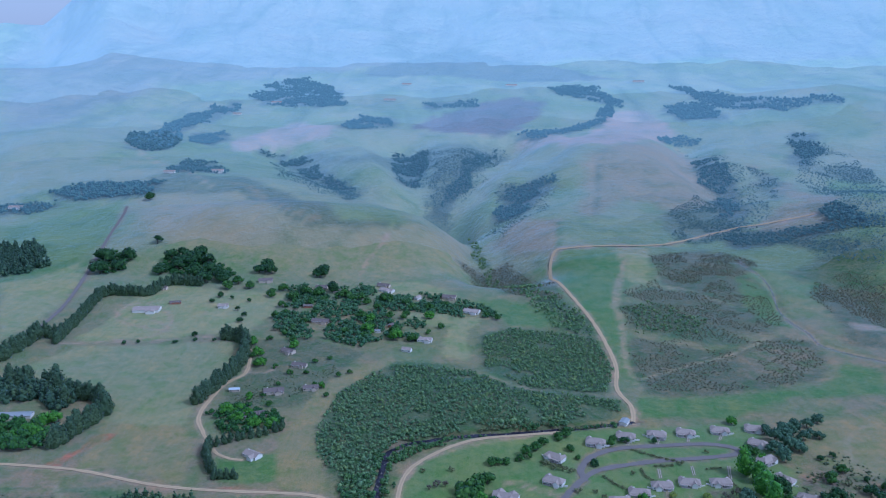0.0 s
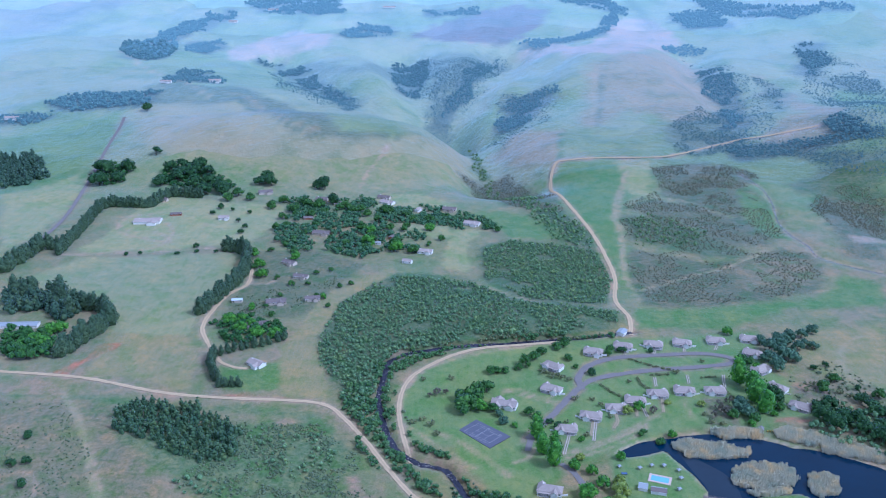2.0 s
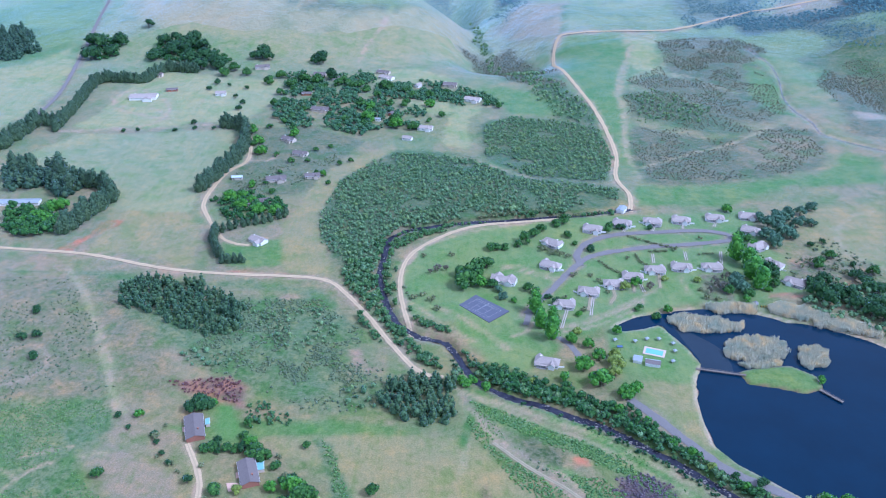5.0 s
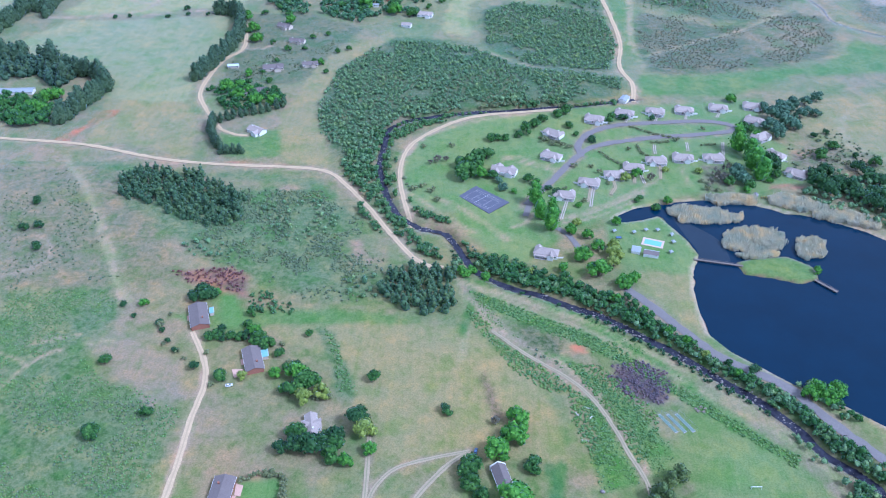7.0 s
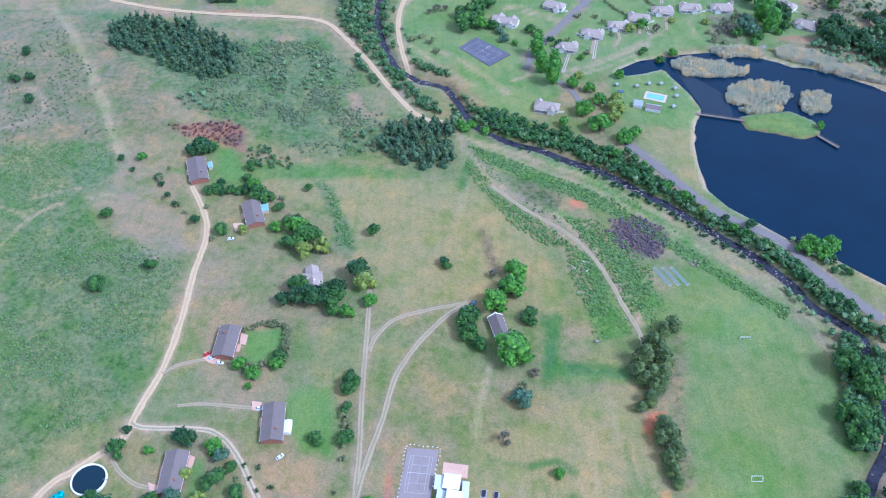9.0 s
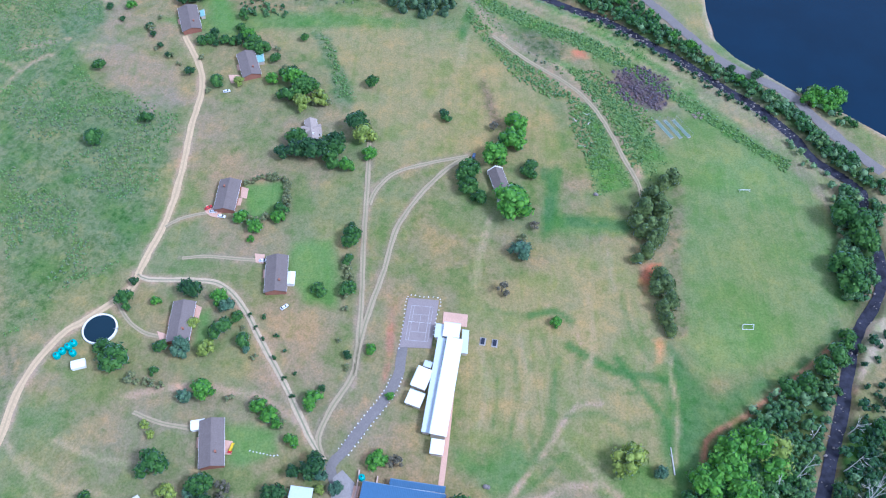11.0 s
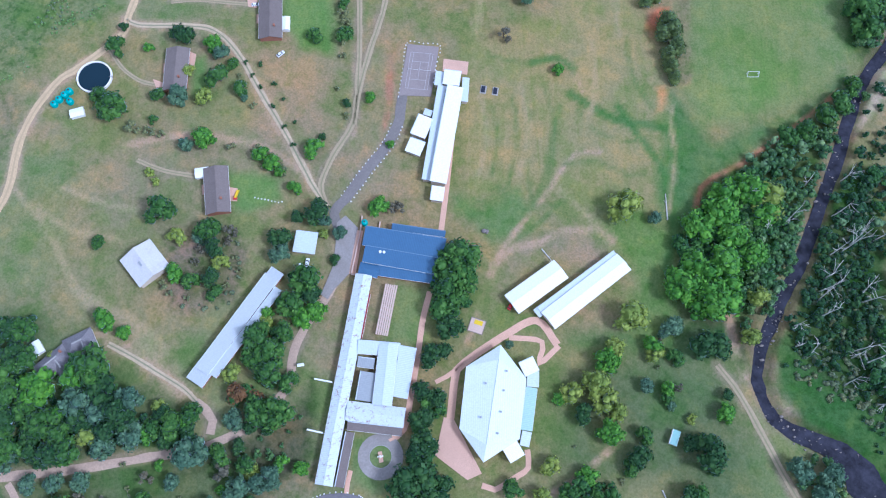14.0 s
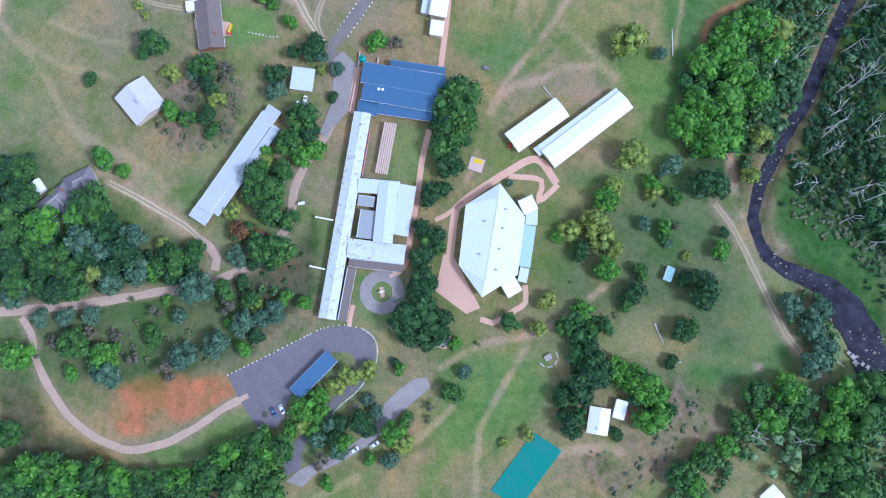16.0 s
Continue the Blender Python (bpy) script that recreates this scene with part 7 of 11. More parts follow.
def large_cottage(x, y, a):
    ob = complex_of("resort_house", "large grey-roofed resort house with crossing gables", "house")
    m = block(ob, x, y, 22, 10, a, 2.9, 2.9, "gable", "cottage_roof", "white_wall")
    for k in (-6, 5):
        p = m.translation + ob.location + Vector((k * math.cos(radians(a)), k * math.sin(radians(a)), 0))
        block(ob, p.x, p.y, 14, 7.5, a + 90, 2.8, 2.3, "gable", "cottage_roof", "white_wall")


FARM = {"w": ("grey_house", "white-walled country house with a grey roof in its garden", "cottage_roof", "white_wall"), "s": ("country_house", "country house with a dark slate roof among shrubs", "slate_roof", "cream_wall"),
        "b": ("farm_shed", "long farm shed with a blue-grey metal roof", "pale_sheet", "cream_wall"), "r": ("brick_house", "small house with a reddish wall and dull roof", "slate_roof", "brick_wall"), "g": ("farm_shed", "long farm shed with a pale grey metal roof", "grey_sheet", "white_wall")}


HOMES = []


def farmhouse(x, y, l, w, a, style):
    HOMES.append((x, y, l))
    name, label, roof, wall = FARM[style]
    ob = complex_of(name, label, "house" if "house" in name else "shed", "country houses beyond the river" if "house" in name else "farm sheds")
    m = block(ob, x, y, l, w, a, 3.0, 2.4 if style in "ws" else 1.2, "gable", roof, wall, windows=l < 30)
    if style in "ws" and l > 14:
        p = (ob.matrix_basis @ m) @ Vector((l * 0.2, -w * 0.3, 0))
        block(ob, p.x, p.y, w * 1.1, w * 0.65, a + 90, 2.9, 2.0, "gable", roof, wall, windows=False)
        chimney(ob, m @ pose(-l * 0.3, 0.5, 4.6))


# ---- plants ----
ICO = bmesh.new()
bmesh.ops.create_icosphere(ICO, subdivisions=1, radius=1.0)
ICO_V = np.array([v.co[:] for v in ICO.verts])
ICO_F = np.array([[v.index for v in f.verts] for f in ICO.faces])
ICO.free()


def leaf_cloud(rng, centres, radii, count, size, up=0.15):
    """Bent leaf clumps scattered over lobes, with a dark twiggy core in each lobe. Vertices and triangles."""
    verts, faces, n = [], [], 0
    for c, r in zip(centres, radii):
        wob = 1 + 0.25 * (rng.random((len(ICO_V), 1)) - 0.5)
        verts.append(c + ICO_V * r * 0.8 * wob)
        faces.append(ICO_F + n)
        n += len(ICO_V)
    pick = rng.choice(len(radii), count, p=radii ** 2 / (radii ** 2).sum())
    way = rng.normal(size=(count, 3))
    way[:, 2] = np.abs(way[:, 2]) * 0.9 - 0.35 + up
    way /= np.linalg.norm(way, axis=1, keepdims=True)
    spot = centres[pick] + way * (radii[pick] * (0.8 + 0.32 * rng.random(count)))[:, None]
    tilt = way + 0.75 * rng.normal(size=(count, 3)) * 0.6
    tilt /= np.linalg.norm(tilt, axis=1, keepdims=True)
    side = np.cross(tilt, rng.normal(size=(count, 3)))
    side /= np.linalg.norm(side, axis=1, keepdims=True)
    long = np.cross(tilt, side)
    s = size * (0.55 + 0.9 * rng.random(count))[:, None]
    quad = np.stack([spot - long * s, spot + side * s * 0.62 - tilt * s * 0.12, spot + long * s - tilt * s * 0.3, spot - side * s * 0.62 - tilt * s * 0.12], 1)
    verts.append(quad.reshape(-1, 3))
    base = n + 4 * np.arange(count)[:, None]
    faces.append(np.concatenate([base + np.array([0, 1, 2]), base + np.array([0, 2, 3])]))
    return np.concatenate(verts), np.concatenate(faces)


def lobes(rng, kind, many):
    """Places and sizes of a crown's lobes, for a crown that reaches 1 from its trunk."""
    if kind in ("pine", "fir"):
        z = np.linspace(0.35, 1.95, many)
        r = 0.72 * np.sqrt(np.clip(1 - (z - 0.3) / 1.8, 0.03, 1))
        a = rng.random(many) * math.tau
        return np.stack([0.34 * (1 - z / 2.3) * np.cos(a), 0.34 * (1 - z / 2.3) * np.sin(a), z], 1), r
    if kind == "cone":
        z = np.linspace(0.4, 1.75, many)
        r = 0.78 * np.sqrt(np.clip(1 - ((z - 0.8) / 1.15) ** 2, 0.05, 1)) * (0.85 + 0.3 * rng.random(many))
        a = rng.random(many) * math.tau
        return np.stack([0.3 * r * np.cos(a), 0.3 * r * np.sin(a), z], 1), r * 0.8
    a = rng.random(many) * math.tau
    d = np.sqrt(rng.random(many)) * 0.66
    z = 0.40 + 0.62 * (1 - (d / 0.7) ** 2) + 0.3 * (rng.random(many) - 0.5)
    return np.stack([d * np.cos(a), d * np.sin(a), z], 1), 0.28 + 0.16 * rng.random(many)


def tri_mesh(name, verts, faces, material):
    me = bpy.data.meshes.new(name)
    me.vertices.add(len(verts))
    me.vertices.foreach_set("co", np.asarray(verts, np.float32).ravel())
    me.loops.add(len(faces) * 3)
    me.polygons.add(len(faces))
    me.polygons.foreach_set("loop_start", np.arange(0, len(faces) * 3, 3))
    me.loops.foreach_set("vertex_index", np.asarray(faces, np.int32).ravel())
    me.update(calc_edges=True)
    me.materials.append(material)
    return me


TREES = {"round": ("leaf_mid", "broad green tree with a clumpy leafy crown", 17), "dark": ("leaf_dark", "dark green dense-crowned tree", 16), "bright": ("leaf_bright", "fresh bright-green leafy tree", 17),
         "yellow": ("leaf_yellow", "yellow-green tree with a light airy crown", 15), "blue": ("leaf_blue", "blue-green tree with a dusty-looking crown", 15), "grey": ("leaf_grey", "grey half-bare tree with thin twigs", 9),
         "brown": ("leaf_brown", "tree with rusty brown withered leaves", 10), "pine": ("leaf_pine", "tall dark pine with a narrow crown", 9), "fir": ("leaf_fir", "tall olive-green conifer with a loose pointed crown", 9), "cone": ("leaf_bright", "tall egg-shaped bright-green tree by the cottages", 13),
         "shrub": ("leaf_scrub", "rounded garden shrub in a loose hedge", 7), "sapling": ("leaf_dark", "small planted sapling beside the track", 6)}
PROTO = {}


def tree_meshes(kind):
    if kind not in PROTO:
        rng = np.random.default_rng(len(PROTO) + 3)
        PROTO[kind] = []
        small = kind in ("shrub", "sapling")
        for k in range(2 if small else 4):
            centres, radii = lobes(rng, kind, TREES[kind][2])
            count = 100 if small else (240 if kind == "grey" else 500)
            v, f = leaf_cloud(rng, centres, radii * (0.6 if kind == "grey" else 1), count, 0.17 if small else (0.09 if kind in ("pine", "fir", "grey") else 0.10))
            crown = tri_mesh("crown", v, f, M[TREES[kind][0]])
            bm = bmesh.new()
            top = 1.9 if kind in ("pine", "cone", "fir") else 0.85
            tube(bm, (0, 0, -0.15), (0.02, 0.01, top * 0.55), 0.07, 0.05)
            tube(bm, (0.02, 0.01, top * 0.55), (0, 0.03, top), 0.05, 0.02)
            for j in range(4):
                a = j * 1.6 + k
                tube(bm, (0.02, 0.01, top * (0.4 + 0.1 * j)), (0.4 * math.cos(a), 0.4 * math.sin(a), top * (0.75 + 0.08 * j)), 0.035, 0.012, 5)
            trunk = bpy.data.meshes.new("trunk")
            bm.to_mesh(trunk)
            bm.free()
            trunk.materials.append(M["bark"])
            PROTO[kind].append((crown, trunk))
    return PROTO[kind]


def set_tree(kind, x, y, r, group=""):
    crown, trunk = random.choice(tree_meshes(kind))
    wide = r * random.uniform(1.14, 1.32) * (1.2 if kind in ("pine", "fir") else 1)
    tall = wide * (0.72 if kind == "fir" else 1.0) * (random.uniform(0.95, 1.3) if kind in ("pine", "cone", "fir") else random.uniform(0.85, 1.1))
    m = Matrix.LocRotScale((x, y, height_at(x, y) - 0.05), Euler((random.uniform(-0.06, 0.06), random.uniform(-0.06, 0.06), random.uniform(0, 6.28))), (wide, wide * random.uniform(0.88, 1.0), tall))
    name = {"pine": "pine_tree", "fir": "conifer_tree", "cone": "poplar_tree", "shrub": "shrub", "sapling": "sapling", "dark": "evergreen_tree", "bright": "shade_tree", "yellow": "light_green_tree", "blue": "gum_tree", "grey": "bare_tree", "brown": "withered_tree"}.get(kind, "broadleaf_tree")
    ob = thing(name, TREES[kind][1], "shrub" if kind == "shrub" else "tree", m, group or "trees of the valley")
    for n, me in (("trunk", trunk), ("crown", crown)):
        c = new(n, me)
        c.parent = ob


def plant(kind, *rows):
    for x, y, r in rows:
        set_tree(kind, x, y, r)


def hedge(kind, spacing, size, *pts):
    for p in eased(pts, spacing):
        set_tree(kind, p.x + random.uniform(-0.6, 0.6), p.y + random.uniform(-0.6, 0.6), size * random.uniform(0.85, 1.15), "windbreak" if kind == "pine" else "garden hedge" if kind == "shrub" else "saplings along the track")


WOODS = {"undergrowth": ("undergrowth", "leaf_dark", "dark leafy undergrowth beneath close trees", "bushes", "round", 3, 34), "rough": ("rough_scrub", "leaf_rough", "low dull-green scrub with grass between", "scrub", "round", 1, 12), "heath": ("heath", "leaf_heath", "low brown-green heath shrubs growing close", "heath", "round", 1, 6), "garden": ("garden_wood", "leaf_village", "close garden trees of dark and fresh greens", "trees", "round", 3, 22), "forest": ("woodland", "leaf_forest", "dense mixed bush with crowns of many greens", "woods", "round", 1, 15), "wattle": ("plantation", "leaf_wattle", "close stand of feathery young trees", "plantation", "pine", 4, 40), "pine": ("pine_plantation", "leaf_pine", "dark stand of close-planted pines", "plantation", "pine", 5, 34),
         "scrub": ("scrub", "leaf_scrub", "low olive-green bushes scattered over rough grass", "scrub", "round", 2, 14), "far": ("woodland", "leaf_far", "distant dark wood on the hillside", "woods", "round", 2, 5),
         "grove": ("grove", "leaf_mid", "close grove of leafy green trees", "trees", "round", 8, 110), "redbush": ("thicket", "leaf_redbush", "reddish-brown withered thicket", "thicket", "round", 2, 26), "purple": ("thicket", "leaf_purple", "leafless purplish thicket", "thicket", "round", 2, 26), "fern": ("bracken", "leaf_fern", "bright green bracken growing thickly", "bracken", "round", 1, 12), "thickfern": ("bracken", "leaf_fern", "unbroken belt of bright green bracken", "bracken", "round", 1, 14),
         "bush": ("riverside_bush", "leaf_bush", "dense riverside bush of mixed fresh greens", "bushes", "round", 5, 50), "wildbush": ("riverside_bush", "leaf_dark", "low dark green riverside bushes", "bushes", "round", 3, 34)}
WOOD_PROTO = {}


def wood(kind, spacing, size, *pts):
    """Many crowns, too many to count, in one mesh: a jittered stand inside an outline."""
    name, mat, label, category, shape, many, count = WOODS[kind]
    if kind == "thickfern":
        size *= 1.35
    if kind == "scrub" and math.hypot(*pts[0]) > 700:
        spacing, size = spacing * 0.74, size * 0.8
    if kind == "far":
        spacing, size = spacing * (0.85 if spacing < 12 else 0.44), size * (1.4 if spacing < 12 else 0.85)
    if kind not in WOOD_PROTO:
        rng = np.random.default_rng(77)
        WOOD_PROTO[kind] = []
        for k in range(6):
            centres, radii = lobes(rng, shape, many)
            if kind in ("scrub", "fern", "thickfern", "purple", "heath", "rough"):
                centres[:, 2] *= 0.3 if kind in ("scrub", "purple") else 0.12 if kind not in ("heath", "rough") else 0.1 if kind == "heath" else 0.2
            if kind == "forest":
                centres[:, 2] *= 0.75
            if shape == "round":
                radii = radii + (0.06 if kind == "grove" else 0.12 if kind == "bush" else 0.22)
            WOOD_PROTO[kind].append(leaf_cloud(rng, centres, radii, count, {"far": 0.3, "grove": 0.15, "forest": 0.22, "bush": 0.19, "wattle": 0.16}.get(kind, 0.24)))
    rng = np.random.default_rng(int(abs(pts[0][0] * 7 + pts[0][1])))
    xs, ys = [p[0] for p in pts], [p[1] for p in pts]
    gx, gy = np.meshgrid(np.arange(min(xs), max(xs), spacing), np.arange(min(ys), max(ys), spacing))
    gx = (gx + (rng.random(gx.shape) - 0.5) * spacing * 0.95).ravel()
    gy = (gy + (rng.random(gy.shape) - 0.5) * spacing * 0.95).ravel()
    dist = area_distance(gx, gy, pts) + (fbm(gx, gy, 70.0 if kind == "far" else 25.0, 3, 91) - 0.5) * spacing * (9 if kind == "far" else 3)
    keep = dist < 0
    if kind == "far":
        keep &= fbm(gx, gy, 45.0, 3, 93) > 0.35
    if kind == "garden":
        keep &= fbm(gx, gy, 26.0, 3, 101) > 0.40
        for hx, hy, wide in HOMES:
            keep &= np.hypot((gx - hx), (gy - hy + 8) * 0.62) > wide * 0.5 + 4
    if kind == "heath":
        keep &= fbm(gx, gy, 34.0, 3, 99) > 0.42
    if kind == "forest":
        keep &= fbm(gx, gy, 30.0, 3, 97) > 0.33
    if kind in ("scrub", "fern", "rough"):
        keep &= fbm(gx, gy, 22.0, 3, 95) > 0.47
    keep &= line_distance(gx, gy, RIVER) > {"forest": 4.4, "bush": 2.9, "wildbush": 4.5, "thickfern": 5.0, "grove": 6.0}.get(kind, 6.0)
    for lname, width, line in lanes:
        if min(p[0] for p in line) < max(xs) + 10 and max(p[0] for p in line) > min(xs) - 10:
            keep &= line_distance(gx, gy, line[::3] + [line[-1]]) > width * 0.5 + size * 0.7
    gx, gy = gx[keep], gy[keep]
    gz = land_height(gx, gy) - 0.1 if len(gx) else gx
    verts, faces, n = [], [], 0
    for x, y, z in zip(gx, gy, gz):
        v, f = WOOD_PROTO[kind][rng.integers(6)]
        s = size * (rng.uniform(0.5, 1.3) if kind in ("forest", "bush", "wattle") else rng.uniform(0.6, 1.25))
        a = rng.uniform(0, 6.28)
        c, t = math.cos(a) * s, math.sin(a) * s
        verts.append(np.stack([x + v[:, 0] * c - v[:, 1] * t, y + v[:, 0] * t + v[:, 1] * c, z + v[:, 2] * s * rng.uniform(0.85, 1.15)], 1))
        faces.append(f + n)
        n += len(v)
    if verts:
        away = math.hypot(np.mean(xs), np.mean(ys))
        # farther woods take leaves with stronger painted haze
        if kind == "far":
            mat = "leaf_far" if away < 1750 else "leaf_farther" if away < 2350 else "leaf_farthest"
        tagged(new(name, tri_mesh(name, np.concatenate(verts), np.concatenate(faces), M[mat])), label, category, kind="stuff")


def reed_bed(*pts):
    """Thousands of upright blades with a plume, leaning a little, in a ragged bed."""
    rng = np.random.default_rng(int(pts[0][0] * 3))
    xs, ys = [p[0] for p in pts], [p[1] for p in pts]
    area = (max(xs) - min(xs)) * (max(ys) - min(ys))
    n = int(min(15000, area * 13))
    x, y = rng.uniform(min(xs), max(xs), n), rng.uniform(min(ys), max(ys), n)
    keep = area_distance(x, y, pts) + (fbm(x, y, 5.0, 3, 7) - 0.5) * 7 < 0
    x, y = x[keep], y[keep]
    n = len(x)
    z = np.maximum(land_height(x, y), LAKE_LEVEL - 0.6)
    h = (2.6 + 2.2 * fbm(x, y, 4.0, 2, 8)) * rng.uniform(0.7, 1.2, n)
    a, lean = rng.uniform(0, 6.28, n), rng.normal(size=(n, 2)) * 0.28
    base = np.stack([x, y, z], 1)
    side = np.stack([np.cos(a) * 0.09, np.sin(a) * 0.09, np.zeros(n)], 1)
    tip = base + np.stack([lean[:, 0], lean[:, 1], h], 1)
    v = np.stack([base - side, base + side, tip + side * 1.8, tip - side * 1.8], 1).reshape(-1, 3)
    b = 4 * np.arange(n)[:, None]
    f = np.concatenate([b + np.array([0, 1, 2]), b + np.array([0, 2, 3])])
    tagged(new("reed_bed", tri_mesh("reed_bed", v, f, M["reed"])), "dry straw-coloured reeds standing in the lake", "reeds", kind="stuff")


def reservoir(x, y, r):
    ob = thing("water_reservoir", "round open concrete reservoir full of dark water", "reservoir", pose(x, y, level_at(x, y, 12, 12)))
    bm = bmesh.new()
    disc(bm, r, -0.8, 1.3, 56, r - 0.75)
    part("wall", bm, M["white_wall"], ob, "white-painted round wall")
    bm = bmesh.new()
    disc(bm, r - 0.74, 0.2, 0.75, 56)
    part("water", bm, M["tank_water"], ob, "still dark water")
    part("ladder", boxes((r - 0.3, -0.35, -0.2, r + 0.25, -0.28, 1.5), (r - 0.3, 0.28, -0.2, r + 0.25, 0.35, 1.5), (r - 1.6, -0.12, 1.3, r + 0.3, 0.12, 1.4)), M["concrete"], ob)


def plastic_tank(x, y, r):
    ob = thing("water_tank", "teal green plastic rainwater tank", "water tank", pose(x, y, height_at(x, y)), "teal water tanks")
    bm = bmesh.new()
    prof = [(r, -0.1), (r, 2.0), (r * 0.93, 2.3), (r * 0.5, 2.65), (r * 0.2, 2.7)]
    rings = [[bm.verts.new((a * math.cos(k * math.tau / 20), a * math.sin(k * math.tau / 20), b)) for k in range(20)] for a, b in prof]
    for p, q in zip(rings, rings[1:]):
        for k in range(20):
            bm.faces.new((p[k], p[(k + 1) % 20], q[(k + 1) % 20], q[k]))
    bm.faces.new(rings[-1])
    part("tank", bm, M["teal_plastic"], ob, "", None, True)
    bm = bmesh.new()
    disc(bm, r * 0.28, 2.68, 2.82, 14)
    part("lid", bm, M["dark_metal"], ob)


def garden_circle(x, y, r, inner):
    z = level_at(x, y, 2 * r, 2 * r)
    bm = bmesh.new()
    disc(bm, r, -0.4, 0.14, 56, inner)
    ob = thing("paved_circle", "round grey paved turning place with a lawn at its middle", "paving", pose(x, y, z))
    part("paving", bm, M["gravel_yard"], ob)
    bm = bmesh.new()
    disc(bm, inner + 0.2, -0.3, 0.26, 40, inner - 0.1)
    part("kerb", bm, M["concrete"], ob)
    post = thing("monument", "small brick monument with a white cross-piece on the lawn", "monument", pose(x, y, z + 0.0, 0, 0, 10))
    part("base", boxes((-0.9, -2.4, -0.3, 0.9, 2.2, 0.35), bevel=0.05), M["brick_court"], post)
    part("pillar", boxes((-0.35, -0.5, 0.35, 0.35, 0.5, 2.2), (-1.3, -0.25, 1.4, 1.3, 0.25, 1.8), bevel=0.04), M["white_wall"], post, "white pillar")


def round_seat(x, y, r):
    ob = thing("round_seat", "round brick seat with paved middle under trees", "seat", pose(x, y, level_at(x, y)))
    bm = bmesh.new()
    disc(bm, r, -0.3, 0.45, 32, r - 0.6)
    part("bench", bm, M["brick_court"], ob)
    bm = bmesh.new()
    disc(bm, r - 0.65, -0.2, 0.12, 32)
    part("floor", bm, M["concrete"], ob)


CARS = {}


def car(x, y, a, paint):
    """A saloon: body with bonnet and boot, glass cabin, roof, four wheels, lamps."""
    label = {"car_white": "white car parked beside the buildings", "car_red": "red car parked in front of the house", "car_blue": "dark blue car parked on the tar"}[paint]
    m = pose(x, y, height_at(x, y) + 0.12, 0, 0, a)
    if paint in CARS:
        return copy_thing(CARS[paint], m)
    ob = thing("car", label, "car", m, "parked cars")
    CARS[paint] = ob

    def loft(rows):
        bm = bmesh.new()
        rings = [[bm.verts.new(p) for p in ((px, -w, z0), (px, w, z0), (px, w, z1), (px, -w, z1))] for px, w, z0, z1 in rows]
        for p, q in zip(rings, rings[1:]):
            for k in range(4):
                bm.faces.new((p[k], p[(k + 1) % 4], q[(k + 1) % 4], q[k]))
        bm.faces.new(rings[0]), bm.faces.new(rings[-1][::-1])
        bmesh.ops.recalc_face_normals(bm, faces=bm.faces)
        bmesh.ops.bevel(bm, geom=bm.edges[:], offset=0.05, segments=1, affect="EDGES")
        return bm

    body = part("body", loft(((-2.15, 0.72, 0.35, 0.85), (-1.9, 0.85, 0.28, 0.98), (0.9, 0.87, 0.26, 0.95), (1.9, 0.82, 0.28, 0.85), (2.15, 0.68, 0.36, 0.7))), M[paint], ob)
    part("cabin", loft(((-1.75, 0.7, 0.93, 0.97), (-1.2, 0.62, 0.93, 1.38), (0.35, 0.62, 0.93, 1.4), (1.05, 0.72, 0.93, 0.97))), M["glass"], ob, "dark car windows")
    part("roof", loft(((-1.25, 0.58, 1.36, 1.43), (0.35, 0.58, 1.38, 1.45))), M[paint], ob)
    for px in (-1.3, 1.35):
        for py in (-0.78, 0.78):
            bm = bmesh.new()
            tube(bm, (px, py - 0.1, 0.31), (px, py + 0.1, 0.31), 0.31, 0.31, 14)
            part("wheel", bm, M["rubber"], ob)
    for py in (-0.55, 0.55):
        part("headlight", boxes((2.02, py - 0.14, 0.58, 2.16, py + 0.14, 0.7)), M["glass"], body)
        part("tail_light", boxes((-2.19, py - 0.14, 0.66, -2.08, py + 0.14, 0.78)), M["red_sheet"], body)
    return ob


def goal(x, y, a):
    ob = thing("football_goal", "white football goal frame on the mown field", "goal", pose(x, y, height_at(x, y), 0, 0, a), "goals of the playing field")
    for name, p, q in (("post", (-2.7, 0, -0.1), (-2.7, 0, 2.3)), ("post", (2.7, 0, -0.1), (2.7, 0, 2.3)), ("crossbar", (-2.76, 0, 2.3), (2.76, 0, 2.3)), ("stay", (-2.7, 0, 2.3), (-2.7, 1.6, 0)), ("stay", (2.7, 0, 2.3), (2.7, 1.6, 0)), ("ground_bar", (-2.7, 1.6, 0.06), (2.7, 1.6, 0.06))):
        bm = bmesh.new()
        tube(bm, p, q, 0.11, 0.11, 6)
        part(name, bm, M["white_paint"], ob)


def cricket_net(x, y, a):
    ob = thing("cricket_net", "cricket practice pitch with pale mat and net posts", "cricket net", pose(x, y, level_at(x, y, 16, 3, a), 0, 0, a), "cricket nets")
    part("pitch", boxes((-8, -1.1, -0.4, 8, 1.1, 0.1)), M["concrete"], ob, "pale concrete pitch")
    part("mat", boxes((-7.5, -0.95, 0.1, 7.5, 0.95, 0.125)), M["mat_green"], ob, "dull green mat")
    for px in (-8, -2.7, 2.7, 8):
        for py in (-1.7, 1.7):
            bm = bmesh.new()
            tube(bm, (px, py, -0.2), (px, py, 2.9), 0.05, 0.05, 6)
            part("post", bm, M["grey_sheet"], ob)
    for py in (-1.7, 1.7):
        bm = bmesh.new()
        tube(bm, (-8, py, 2.9), (8, py, 2.9), 0.04, 0.04, 5)
        part("top_rail", bm, M["grey_sheet"], ob)


